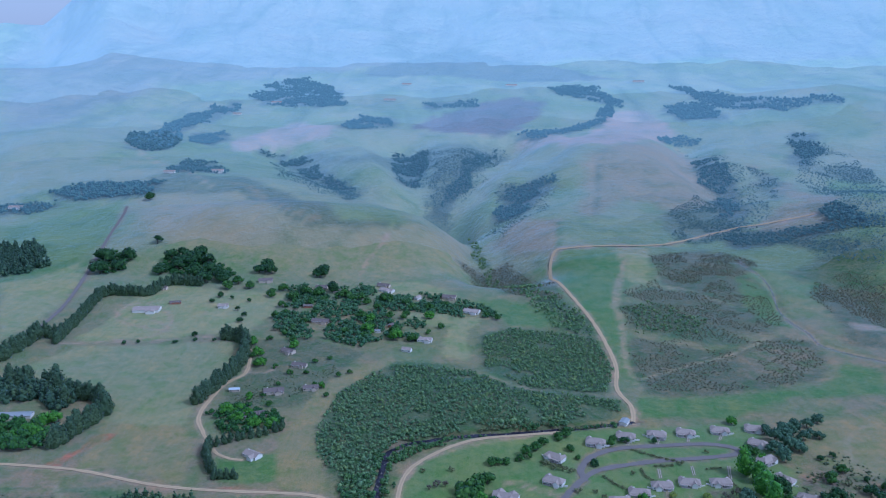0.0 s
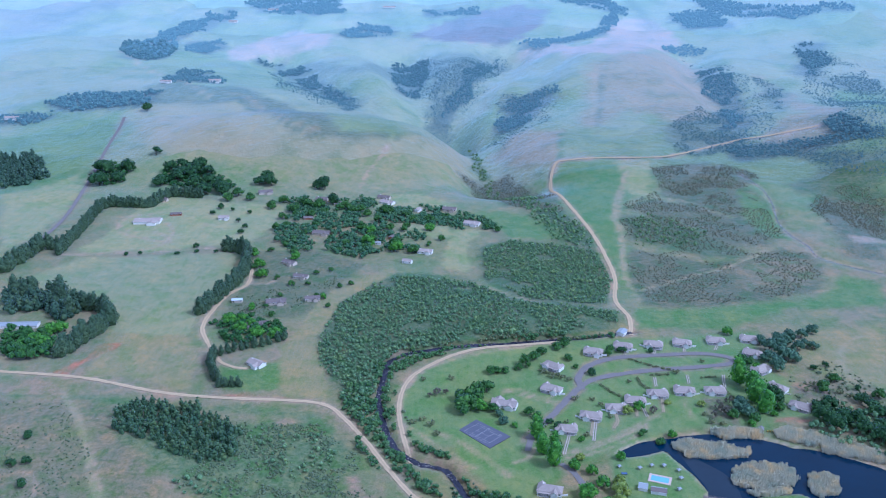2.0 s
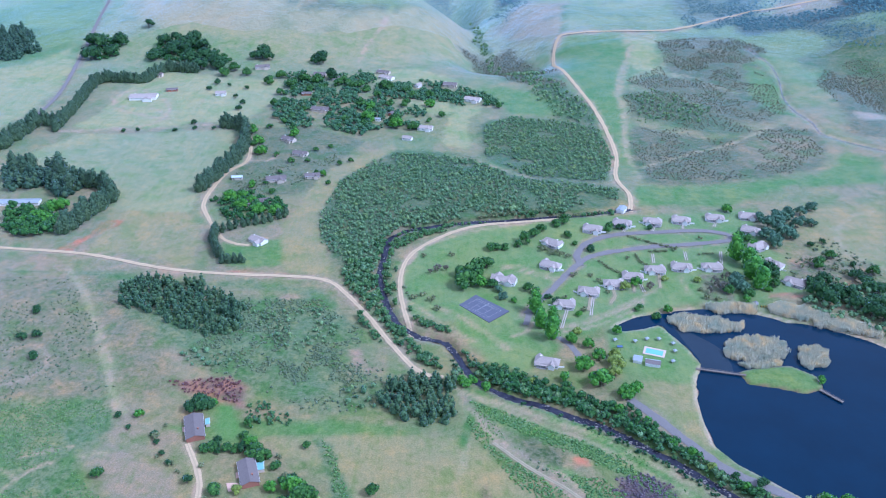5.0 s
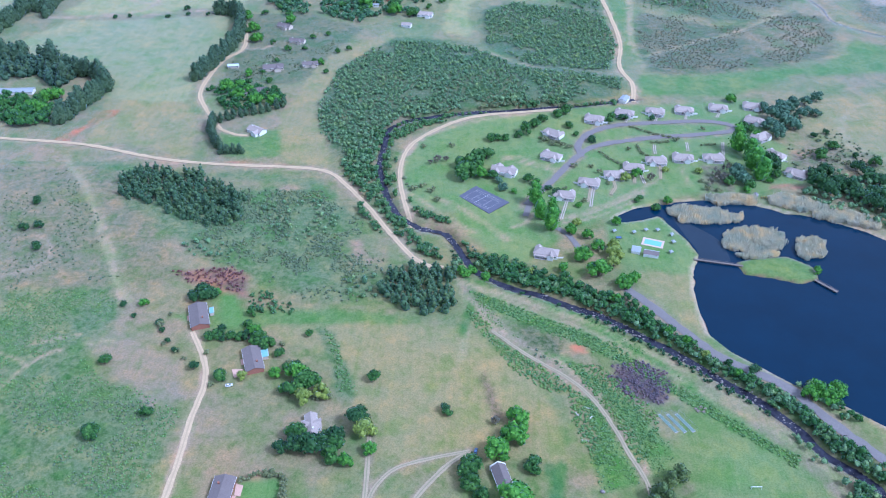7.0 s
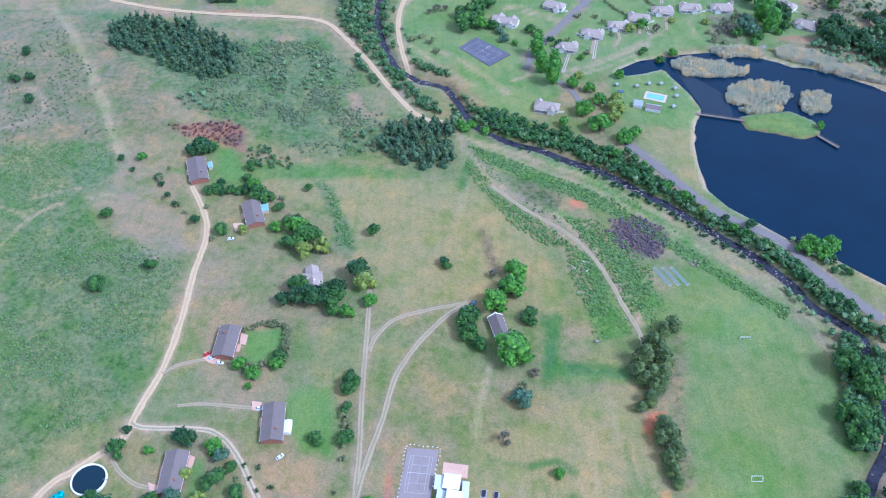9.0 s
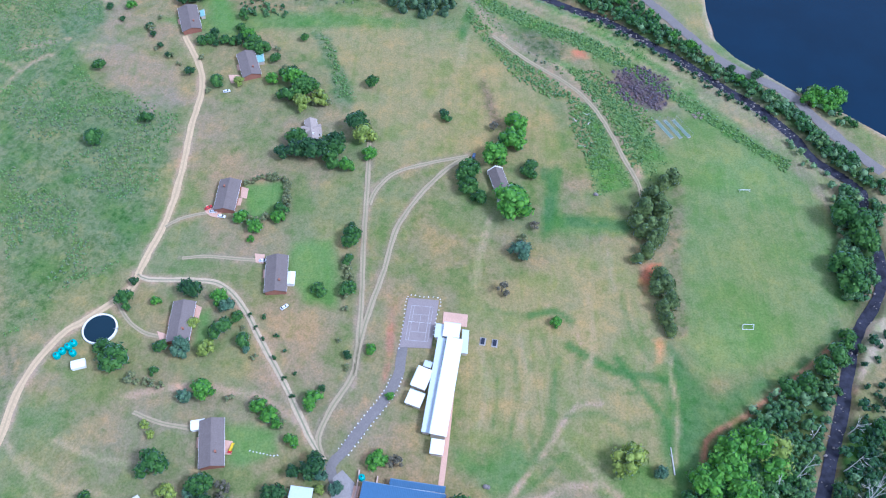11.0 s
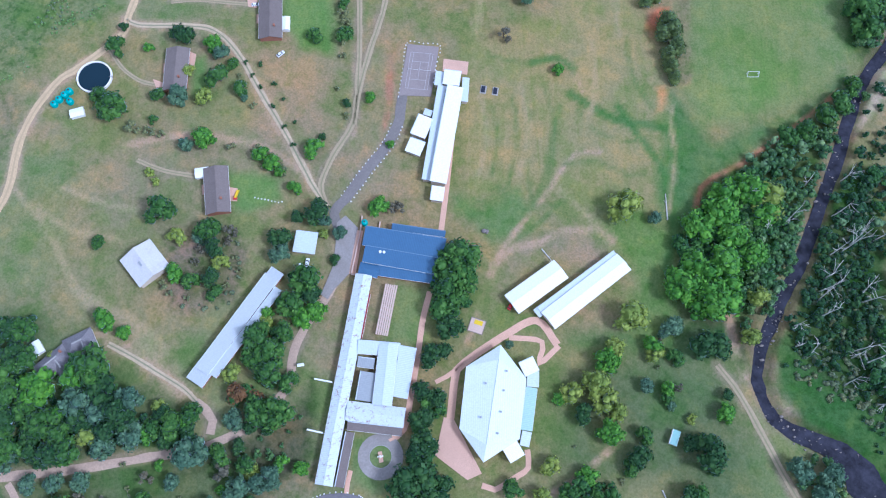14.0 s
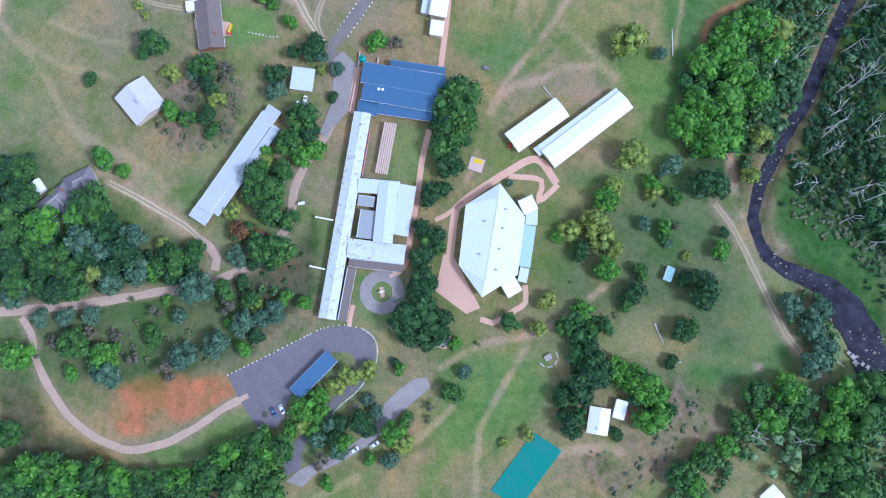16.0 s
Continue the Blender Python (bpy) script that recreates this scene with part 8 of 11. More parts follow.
def picnic_table(x, y, a):
    ob = thing("picnic_table", "dark weathered wooden picnic table on the grass", "table", pose(x, y, height_at(x, y), 0, 0, a), "picnic tables by the field")
    part("tabletop", boxes((-1.0, -0.4, 0.7, 1.0, 0.4, 0.78)), M["wood"], ob)
    for py in (-0.75, 0.75):
        part("bench", boxes((-1.0, py - 0.15, 0.4, 1.0, py + 0.15, 0.46)), M["wood"], ob)
    for px in (-0.7, 0.7):
        part("leg", boxes((px - 0.06, -0.7, -0.05, px + 0.06, -0.6, 0.7), (px - 0.06, 0.6, -0.05, px + 0.06, 0.7, 0.7), (px - 0.06, -0.75, 0.34, px + 0.06, 0.75, 0.4)), M["wood"], ob)


def boardwalk(ax, ay, bx, by, w):
    length, a = math.hypot(bx - ax, by - ay), math.degrees(math.atan2(by - ay, bx - ax))
    ob = thing("boardwalk", "narrow grey plank walk on posts over the lake", "boardwalk", pose(ax, ay, LAKE_LEVEL, 0, 0, a), "plank walks of the lake")
    n = int(length / 0.55)
    for k in range(n):
        px = (k + 0.5) * length / n
        part("plank", boxes((px - 0.25, -w / 2, 1.18, px + 0.25, w / 2, 1.24)), M["wood"], ob)
    for py in (-w / 2 + 0.15, w / 2 - 0.15):
        part("beam", boxes((0, py - 0.08, 0.98, length, py + 0.08, 1.18)), M["wood"], ob)
        part("rail", boxes((0, py - 0.05, 2.0, length, py + 0.05, 2.1)), M["wood"], ob)
        for px in np.arange(0.2, length, 3.0):
            bm = bmesh.new()
            tube(bm, (px, py, -1.7), (px, py, 2.05), 0.09, 0.08, 6)
            part("post", bm, M["wood"], ob)


def swimming_pool(x, y, l, w, a):
    z = level_at(x, y, l, w, a)
    ob = thing("swimming_pool", "turquoise swimming pool with pale paved surround", "pool", pose(x, y, z, 0, 0, a))
    X, Y, e = l / 2, w / 2, 1.7
    part("surround", boxes((-X, -Y, -0.5, X, -Y + e, 0.2), (-X, Y - e, -0.5, X, Y, 0.2), (-X, -Y + e, -0.5, -X + e, Y - e, 0.2), (X - e, -Y + e, -0.5, X, Y - e, 0.2)), M["pergola"], ob, "pale pink paving")
    part("water", boxes((-X + e - 0.01, -Y + e - 0.01, 0.02, X - e + 0.01, Y - e + 0.01, 0.12)), M["pool"], ob, "clear turquoise water")


def sun_shelter(x, y):
    ob = thing("sun_shelter", "small square shelter with a pale pyramid roof", "shelter", pose(x, y, height_at(x, y), 0, 0, 20), "shelters round the pool")
    part("roof", roof_shape("hip", 2.9, 2.8, 2.1, 0.8, 0.08), M["grey_sheet"], ob)
    for px in (-1.1, 1.1):
        for py in (-1.1, 1.1):
            part("post", boxes((px - 0.06, py - 0.06, -0.1, px + 0.06, py + 0.06, 2.1)), M["wood"], ob)
    part("table", boxes((-0.6, -0.6, 0.68, 0.6, 0.6, 0.75), (-0.08, -0.08, -0.05, 0.08, 0.08, 0.68)), M["white_paint"], ob)


def pool_house(x, y, l, w, a, roof="grey_sheet"):
    ob = complex_of("pool_house", "low pool house with a dull grey roof", "pool house")
    block(ob, x, y, l, w, a, 2.5, 0.4, "mono", roof, "white_wall", windows=False, eave=0.3)


def trampoline(x, y):
    ob = thing("trampoline", "dark rectangular trampoline on short legs", "trampoline", pose(x, y, height_at(x, y)))
    part("mat", boxes((-2.0, -1.2, 0.7, 2.0, 1.2, 0.74)), M["car_blue"], ob, "dark blue jumping mat")
    part("frame", boxes((-2.2, -1.4, 0.66, -2.0, 1.4, 0.78), (2.0, -1.4, 0.66, 2.2, 1.4, 0.78), (-2.0, -1.4, 0.66, 2.0, -1.2, 0.78), (-2.0, 1.2, 0.66, 2.0, 1.4, 0.78)), M["dark_metal"], ob)
    for px in (-2.1, 2.1):
        for py in (-1.3, 1.3):
            part("leg", boxes((px - 0.05, py - 0.05, -0.05, px + 0.05, py + 0.05, 0.66)), M["dark_metal"], ob)


def boathouse(x, y, a):
    ob = complex_of("boathouse", "small dark boathouse at the lake's edge", "boathouse")
    block(ob, x, y, 5, 4, a, 2.4, 1.2, "gable", "thatch", "cream_wall", windows=False)
    for k in range(3):
        boat = thing("rowing_boat", "small orange rowing boat pulled up on the bank", "boat", pose(x + 5 + 2.2 * k, y - 1.0, height_at(x + 5 + 2.2 * k, y - 1.0), 0, 0, 75), "rowing boats")
        bm = bmesh.new()
        rows = [[bm.verts.new((px, s * w, z)) for s, z in ((-1, 0.5), (-0.5, 0.05), (0.5, 0.05), (1, 0.5))] for px, w in ((-1.5, 0.35), (-0.6, 0.62), (0.6, 0.6), (1.6, 0.08))]
        for p, q in zip(rows, rows[1:]):
            for j in range(3):
                bm.faces.new((p[j], q[j], q[j + 1], p[j + 1]))
        bmesh.ops.solidify(bm, geom=bm.faces[:], thickness=0.05)
        part("hull", bm, M["yellow_plastic"], boat)
        part("thwart", boxes((-0.15, -0.55, 0.34, 0.15, 0.55, 0.4)), M["wood"], boat)


def weir(ax, ay, bx, by):
    length, a = math.hypot(bx - ax, by - ay), math.degrees(math.atan2(by - ay, bx - ax))
    ob = thing("weir", "broken pale concrete weir across the river", "weir", pose(ax, ay, -1.6, 0, 0, a))
    for k in range(6):
        px = length * (k + 0.5) / 6
        s = random.uniform(0.7, 1.3)
        part("block", boxes((px - 0.9 * s, -0.9, -1.0, px + 0.9 * s, 0.9 * s, 0.9 + 0.5 * random.random()), bevel=0.08), M["concrete"], ob, "", pose(0, random.uniform(-1, 1), 0, 0, 0, random.uniform(-8, 8)))


def solar_panel(x, y, a):
    ob = thing("solar_panel", "dark blue solar panel tilted on a low frame", "solar panel", pose(x, y, height_at(x, y), 0, 0, a), "solar panels on the grass")
    part("panel", boxes((-0.9, -1.6, 0.75, 0.9, 1.6, 0.82)), M["solar_cells"], ob, "dark blue cells", pose(0, 0, 0, 12, 0, 0))
    for py in (-1.2, 1.2):
        part("leg", boxes((-0.8, py - 0.06, -0.1, -0.7, py + 0.06, 0.7 + 0.2 * py), (0.7, py - 0.06, -0.1, 0.8, py + 0.06, 0.7 + 0.2 * py)), M["grey_sheet"], ob)
    part("plinth", boxes((-1.5, -2.2, -0.4, 1.5, 2.2, 0.06)), M["concrete"], ob)


def sand_platform(x, y, a):
    ob = thing("sandpit", "square pale sandpit with timber edges and a yellow cover", "sandpit", pose(x, y, level_at(x, y, 7, 7, a), 0, 0, a))
    part("sand", boxes((-3.2, -3.0, -0.3, 3.2, 3.0, 0.2)), M["pergola"], ob, "pale sand")
    part("cover", boxes((-1.6, 0.6, 0.2, 2.2, 2.6, 0.34), bevel=0.04), M["yellow_plastic"], ob, "yellow plastic cover")
    for s in ((-3.5, -3.3, 3.5, -3.0), (-3.5, 3.0, 3.5, 3.3), (-3.5, -3.0, -3.2, 3.0), (3.2, -3.0, 3.5, 3.0)):
        part("edge_board", boxes((s[0], s[1], -0.3, s[2], s[3], 0.32)), M["wood"], ob)


def notice_board(x, y, a):
    ob = thing("notice_board", "white roofed notice board beside the drive", "notice board", pose(x, y, height_at(x, y), 0, 0, a))
    part("board", boxes((-1.2, -0.06, 1.0, 1.2, 0.06, 2.1)), M["white_paint"], ob)
    part("roof", roof_shape("gable", 3.0, 1.4, 2.3, 0.3, 0.06), M["white_paint"], ob)
    for px in (-1.2, 1.2):
        part("post", boxes((px - 0.07, -0.07, -0.2, px + 0.07, 0.07, 2.4)), M["wood"], ob)


def play_set(x, y, a):
    ob = thing("play_set", "yellow and red plastic play set by the house", "play set", pose(x, y, height_at(x, y), 0, 0, a))
    part("slide", boxes((-2.2, -0.5, 0.5, 2.2, 0.5, 0.62), (-2.2, -0.6, 0.5, 2.2, -0.5, 0.85), (-2.2, 0.5, 0.5, 2.2, 0.6, 0.85)), M["yellow_plastic"], ob, "yellow slide", pose(0, 0, 0.4, 0, 14, 0))
    part("tower", boxes((-2.9, -0.8, 1.3, -1.7, 0.8, 1.45), (-2.9, -0.8, -0.1, -2.75, -0.65, 2.3), (-1.85, -0.8, -0.1, -1.7, -0.65, 2.3), (-2.9, 0.65, -0.1, -2.75, 0.8, 2.3), (-1.85, 0.65, -0.1, -1.7, 0.8, 2.3)), M["car_red"], ob, "red frame")


def fire_place(x, y):
    ob = thing("fire_place", "outdoor fireplace of brick with log seats", "fireplace", pose(x, y, height_at(x, y), 0, 0, 30))
    part("hearth", boxes((-1.6, -1.2, -0.2, 1.6, 1.2, 0.5), (-1.6, 0.7, 0.5, 1.6, 1.2, 1.5), bevel=0.05), M["concrete"], ob)
    for a in (200, 250, 300, 345):
        bm = bmesh.new()
        c = Vector((4 * math.cos(radians(a)), 4 * math.sin(radians(a)), 0.25))
        d = Vector((-math.sin(radians(a)), math.cos(radians(a)), 0)) * 1.3
        tube(bm, c - d, c + d, 0.28, 0.24, 8)
        part("log_seat", bm, M["dead_bark"], ob)


def log(x, y, l, a):
    ob = thing("fallen_log", "bleached fallen log lying in the grass", "log", pose(x, y, height_at(x, y), 0, 0, a), "fallen logs")
    bm = bmesh.new()
    tube(bm, (-l / 2, 0, 0.3), (l / 2, 0.3, 0.25), 0.35, 0.2, 8)
    part("stem", bm, M["dead_bark"], ob)
    bm = bmesh.new()
    tube(bm, (l * 0.1, 0.1, 0.35), (l * 0.25, 1.3, 0.5), 0.14, 0.05, 6)
    part("limb", bm, M["dead_bark"], ob)


STONES = []


def stone_mesh(name, material, seed):
    rng = np.random.default_rng(seed)
    v = ICO_V * (1 + 0.35 * (rng.random((len(ICO_V), 1)) - 0.5)) * np.array((1, 0.8, 0.6))
    return tri_mesh(name, v, ICO_F, material)


def white_stone(x, y):
    if not STONES:
        STONES.extend(stone_mesh("kerb_stone", M["white_paint"], k) for k in range(3))
    ob = new("kerb_stone", random.choice(STONES))
    ob.matrix_basis = Matrix.LocRotScale((x, y, height_at(x, y) + 0.22), Euler((0, 0, random.uniform(0, 6))), Vector((1, 1, 1)) * random.uniform(0.36, 0.5))
    tagged(ob, "white-painted kerb stone set in the grass", "stone", "white stones beside the lane")


def boulder(x, y, r):
    ob = new("boulder", stone_mesh("boulder", M["stone"], int(x * y) % 97))
    ob.matrix_basis = Matrix.LocRotScale((x, y, height_at(x, y) + r * 0.25), Euler((0, 0, x)), Vector((r, r, r)))
    tagged(ob, "pale weathered boulder half sunk in the grass", "boulder", "boulders")


def dead_trees(*rows):
    """Standing bleached trees: a leaning stem that forks again and again."""
    for x, y, r in rows:
        tall = r * 1.75
        ob = thing("dead_tree", "tall bleached dead tree with bare branches", "tree", pose(x, y, height_at(x, y) - 0.2, random.uniform(-9, 9), random.uniform(-9, 9), random.uniform(0, 360)), "dead trees on the river bank")
        stem, limb = bmesh.new(), bmesh.new()
        tube(stem, (0, 0, 0), (0.3, 0.1, tall * 0.5), 0.34, 0.22)
        tube(stem, (0.3, 0.1, tall * 0.5), (0.1, 0.5, tall), 0.22, 0.06)
        for k in range(4):
            h = tall * random.uniform(0.35, 0.9)
            a, reach = random.uniform(0, 6.28), tall * random.uniform(0.08, 0.2)
            p = Vector((0.2, 0.2, h))
            q = p + Vector((math.cos(a) * reach, math.sin(a) * reach, reach * random.uniform(0.4, 1.1)))
            tube(limb, p, q, 0.12, 0.06, 5)
            for j in range(2):
                b = a + random.uniform(-1, 1)
                tube(limb, p.lerp(q, 0.6 + 0.3 * j), q + Vector((math.cos(b), math.sin(b), 0.6)) * reach * 0.5, 0.08, 0.04, 4)
        part("stem", stem, M["dead_bark"], ob)
        part("crown", limb, M["dead_bark"], ob)


def court_lines(pts, z, ob, marks, inset):
    """Painted lines of a court, just above its surface. marks: lines as fractions of the length and width."""
    p = [Vector((*q, z)) for q in pts]
    long, short = p[3] - p[0], p[1] - p[0]
    if long.length < short.length:
        p = [p[1], p[2], p[3], p[0]]
        long, short = p[3] - p[0], p[1] - p[0]
    u, v = long.normalized(), short.normalized()
    for a0, b0, a1, b1 in marks:
        s = p[0] + long * (inset + (1 - 2 * inset) * a0) + short * (inset + (1 - 2 * inset) * b0)
        e = p[0] + long * (inset + (1 - 2 * inset) * a1) + short * (inset + (1 - 2 * inset) * b1)
        d = (e - s).normalized()
        n = Vector((-d.y, d.x, 0)) * 0.09
        bm = bmesh.new()
        bm.faces.new([bm.verts.new(c + Vector((0, 0, h))) for c, h in ((s - n, 0.012), (e - n, 0.012), (e + n, 0.012), (s + n, 0.012))])
        part("court_line", bm, M["court_paint"], ob)
    # net and posts
    mid = p[0] + long * 0.5
    a, b = mid + short * (inset * 0.9), mid + short * (1 - inset * 0.9)
    net = thing("court_net", "dark tennis net strung across the court", "net", Matrix.Translation(mid + short * 0.5), "court nets")
    for e in (a, b):
        c = e - (mid + short * 0.5)
        bm = bmesh.new()
        tube(bm, c, c + Vector((0, 0, 1.1)), 0.06, 0.06, 6)
        part("post", bm, M["dark_metal"], net)
    bm = bmesh.new()
    c0, c1 = a - (mid + short * 0.5), b - (mid + short * 0.5)
    tube(bm, c0 + Vector((0, 0, 0.95)), c1 + Vector((0, 0, 0.95)), 0.07, 0.07, 4)
    part("tape", bm, M["white_paint"], net)


TENNIS = ((0, 0, 1, 0), (0, 1, 1, 1), (0, 0, 0, 1), (1, 0, 1, 1), (0, 0.13, 1, 0.13), (0, 0.87, 1, 0.87), (0.25, 0.13, 0.25, 0.87), (0.75, 0.13, 0.75, 0.87), (0.25, 0.5, 0.75, 0.5))
for name, pts, z, ob in list(slabs):
    if name in ("tennis_court_blue", "ball_court"):
        court_lines(pts, z, ob, TENNIS, 0.15)


def kerb_row(line, offset, spacing):
    pts = eased(line, spacing)
    for a, b in zip(pts, pts[1:]):
        d = (b - a).normalized()
        white_stone(a.x - d.y * offset, a.y + d.x * offset)


def river_stones():
    rng = np.random.default_rng(5)
    line = eased(RIVER, 2.0)
    verts, faces, n = [], [], 0
    for p, q in zip(line, line[1:]):
        d = (q - p).normalized()
        for k in range(6):
            if rng.random() < 0.4 + 2.4 * (float(fbm(p.x, p.y, 14.0, 2, 9)) - 0.42):
                off = rng.normal() * 4.3 * (1 + 0.5 * (p.y < 70))
                x, y = p.x - d.y * off + rng.normal(), p.y + d.x * off + rng.normal()
                s = rng.uniform(0.14, 0.42) + 0.7 * rng.random() ** 4
                v = ICO_V * (1 + 0.4 * (rng.random((len(ICO_V), 1)) - 0.5)) * np.array((rng.uniform(0.7, 1.5), rng.uniform(0.6, 1.0), 0.5)) * s
                verts.append(v + np.array((x, y, float(ground_height(x, y)) - 1.45 + rng.uniform(-0.2, 0.25))))
                faces.append(ICO_F + n)
                n += len(v)
    tagged(new("river_stones", tri_mesh("river_stones", np.concatenate(verts), np.concatenate(faces), M["stone"])), "grey and brown stones in the shallow river", "stones", kind="stuff")


river_stones()


def boundary_wall(*pts):
    ob = thing("boundary_wall", "low pink brick wall along the terrace", "wall", pose(pts[0][0], pts[0][1], height_at(*pts[0])))
    for (ax, ay), (bx, by) in zip(pts, pts[1:]):
        length, a = math.hypot(bx - ax, by - ay), math.degrees(math.atan2(by - ay, bx - ax))
        m = pose(ax - pts[0][0], ay - pts[0][1], 0, 0, 0, a)
        part("wall", boxes((0, -0.2, -0.5, length, 0.2, 1.1)), M["brick_court"], ob, "", m)
        part("coping", boxes((-0.05, -0.28, 1.1, length + 0.05, 0.28, 1.2)), M["pergola"], ob, "", m)


# short covered-walk stub, simplified to a white slab on posts
def rail_fence(*pts):
    ob = thing("rail_fence", "white covered-walk stub beside the school wing", "fence", pose(pts[0][0], pts[0][1], height_at(*pts[0])), "white rails")
    for (ax, ay), (bx, by) in zip(pts, pts[1:]):
        length, a = math.hypot(bx - ax, by - ay), math.degrees(math.atan2(by - ay, bx - ax))
        m = pose(ax - pts[0][0], ay - pts[0][1], 0, 0, 0, a)
        part("rail", boxes((0, -0.35, 2.2, length, 0.35, 2.35)), M["white_paint"], ob, "", m)
        for px in (0.2, length - 0.2):
            part("post", boxes((px - 0.1, -0.1, -0.3, px + 0.1, 0.1, 2.2)), M["white_paint"], ob, "", m)

# ---- the things ----

# school hall under blue roofs
hall = complex_of("school_hall", "school hall with stepped blue sheet-metal roofs", "hall")
block(hall, -11.1, 132.1, 24.6, 3.0, -8.7, 3.4, 0.5, "mono", "blue_sheet", "brick_wall")
block(hall, -17.4, 125.9, 36.9, 9.1, -9.7, 5.2, 1, "mono", "blue_sheet", "brick_wall")
block(hall, -18.1, 117.5, 35.4, 7.7, -10.4, 4.6, 0.9, "mono", "blue_sheet", "brick_wall")
block(hall, -15.7, 111.3, 27.5, 5.0, -8.5, 3.3, 0.5, "mono", "blue_sheet", "brick_wall")
block(hall, -33.1, 113.4, 9.0, 6.0, -11.5, 3.4, 0.9, "gable", "blue_sheet", "brick_wall")
for sx, sy in ((-28.1, 121.3), (-26.4, 121.1)):
    skylight(hall, sx, sy, 5.3)

# administration wing round its yards
admin = complex_of("school_wing", "long school wing with rust-streaked pale metal roofs", "school")
block(admin, -42.3, 65.8, 91.9, 7.3, 81.2, 3.6, 1, "gable", "rust_sheet", "brick_wall")
block(admin, -27.9, 77.7, 18.4, 6.0, -4.7, 3.8, 0.6, "mono", "pale_sheet", "brick_wall")
block(admin, -24.7, 66.4, 26.8, 8.3, 84.8, 4.4, 0.9, "gable", "pale_sheet", "brick_wall")
block(admin, -16.9, 67.5, 22.4, 7.2, 80.5, 3.4, 0.5, "mono", "pale_sheet", "brick_wall")
block(admin, -32.1, 61.2, 12.5, 8.8, 81.5, 3, 0.3, "mono", "grey_sheet", "brick_wall")
block(admin, -33.3, 71.6, 7.3, 4.4, -8.0, 3.1, 0.3, "mono", "grey_sheet", "brick_wall")
block(admin, -28.6, 49.5, 24.9, 8.1, -7.1, 3.8, 0.9, "gable", "rust_sheet", "brick_wall")
block(admin, -28.9, 43.5, 23.4, 3.6, -6.5, 2.8, 0.3, "mono", "slate_roof", "brick_wall")
block(admin, -41.1, 30.9, 22.8, 3.8, 80.4, 2.8, 0.3, "mono", "slate_roof", "brick_wall")
block(admin, -34.4, 92.6, 20.3, 1.4, 81.0, 2.8, 0.2, "mono", "red_sheet", "brick_wall")
pergola(-24.9, 95.3, 23.3, 5.7, 80.1)

# long classroom block and its annex
longblock = complex_of("classroom_block", "long white-roofed classroom block with pink brick walls", "school")
block(longblock, 1.8, 180.2, 50.7, 7.8, 80.6, 4.4, 0.9, "mono", "white_sheet", "cream_wall")
block(longblock, -4.2, 181.7, 49.8, 3.8, 81.4, 3.2, 0.4, "mono", "pale_sheet", "cream_wall")
block(longblock, 4.4, 210.2, 8.2, 7.6, -8.4, 4, 0.7, "mono", "white_sheet", "cream_wall")
block(longblock, -1.9, 210.4, 7.8, 3.8, 83.6, 3, 0.3, "mono", "pale_sheet", "cream_wall")
block(longblock, 10.7, 204.3, 13.0, 3.2, 85.7, 3, 0.3, "mono", "pale_sheet", "cream_wall")
block(longblock, -2.6, 150.2, 7.2, 6.0, 82.6, 3.4, 0.5, "mono", "white_sheet", "cream_wall")
annex = complex_of("classroom_annex", "small white-roofed annex beside the tarred lane", "school")
block(annex, -10.0, 184.4, 11.0, 7.5, 68.5, 3.6, 0.6, "mono", "white_sheet", "cream_wall")
block(annex, -13.0, 174.1, 7.7, 7.3, -22.0, 3.2, 0.5, "mono", "white_sheet", "cream_wall")
block(annex, -7.1, 192.1, 4.0, 3.0, -19.2, 2.8, 0.3, "mono", "pale_sheet", "cream_wall")

# row of workshops
row = complex_of("workshop_row", "long narrow building with dull grey sheet roofs", "building")
block(row, -90.1, 88.9, 50.5, 6.6, 56.9, 3.8, 0.8, "mono", "dull_sheet", "brick_wall")
block(row, -86.0, 85.3, 46.8, 3.6, 56.3, 3.1, 0.4, "mono", "dull_sheet", "brick_wall")
block(row, -104.2, 66.5, 8.6, 8.2, 56.9, 3.4, 0.6, "mono", "dull_sheet", "brick_wall")
block(row, -76, 109.8, 8.0, 6.4, 56.9, 3.5, 0.5, "mono", "dull_sheet", "brick_wall")

# two white-roofed classrooms
house = complex_of("classroom", "classroom with a bright white sheet-metal roof", "classroom", "white-roofed classrooms")
block(house, 41.5, 105.6, 28.0, 10.3, 36.1, 3.6, 1.1, "gable", "white_sheet", "cream_wall")
house = complex_of("classroom", "classroom with a bright white sheet-metal roof", "classroom", "white-roofed classrooms")
block(house, 63.6, 103.6, 44.4, 9.5, 37.7, 3.6, 1.1, "gable", "white_sheet", "cream_wall")
block(house, 42.9, 94.7, 4.5, 4.3, -53.6, 2.7, 0.2, "mono", "pale_sheet", "cream_wall")
block(house, 60.0, 108.2, 44.2, 2.8, 36.8, 3.0, 0.25, "mono", "pale_sheet", "cream_wall", windows=False)

# assembly hall with six sides
assembly_hall((24.9, 79), (35.6, 64.3), (32, 39), (16.7, 29.4), (6.8, 43.3), (9.9, 69.5))
block(assembly, 36.9, 69.7, 6.8, 6.6, 24.7, 4.2, 0.5, "mono", "white_sheet", "cream_wall")
block(assembly, 29.3, 33.9, 7.0, 6.8, 30.2, 4.2, 0.5, "mono", "white_sheet", "cream_wall")
block(assembly, 38.5, 64.4, 6.9, 5.1, 86.7, 3.4, 0.5, "mono", "pale_sheet", "cream_wall")
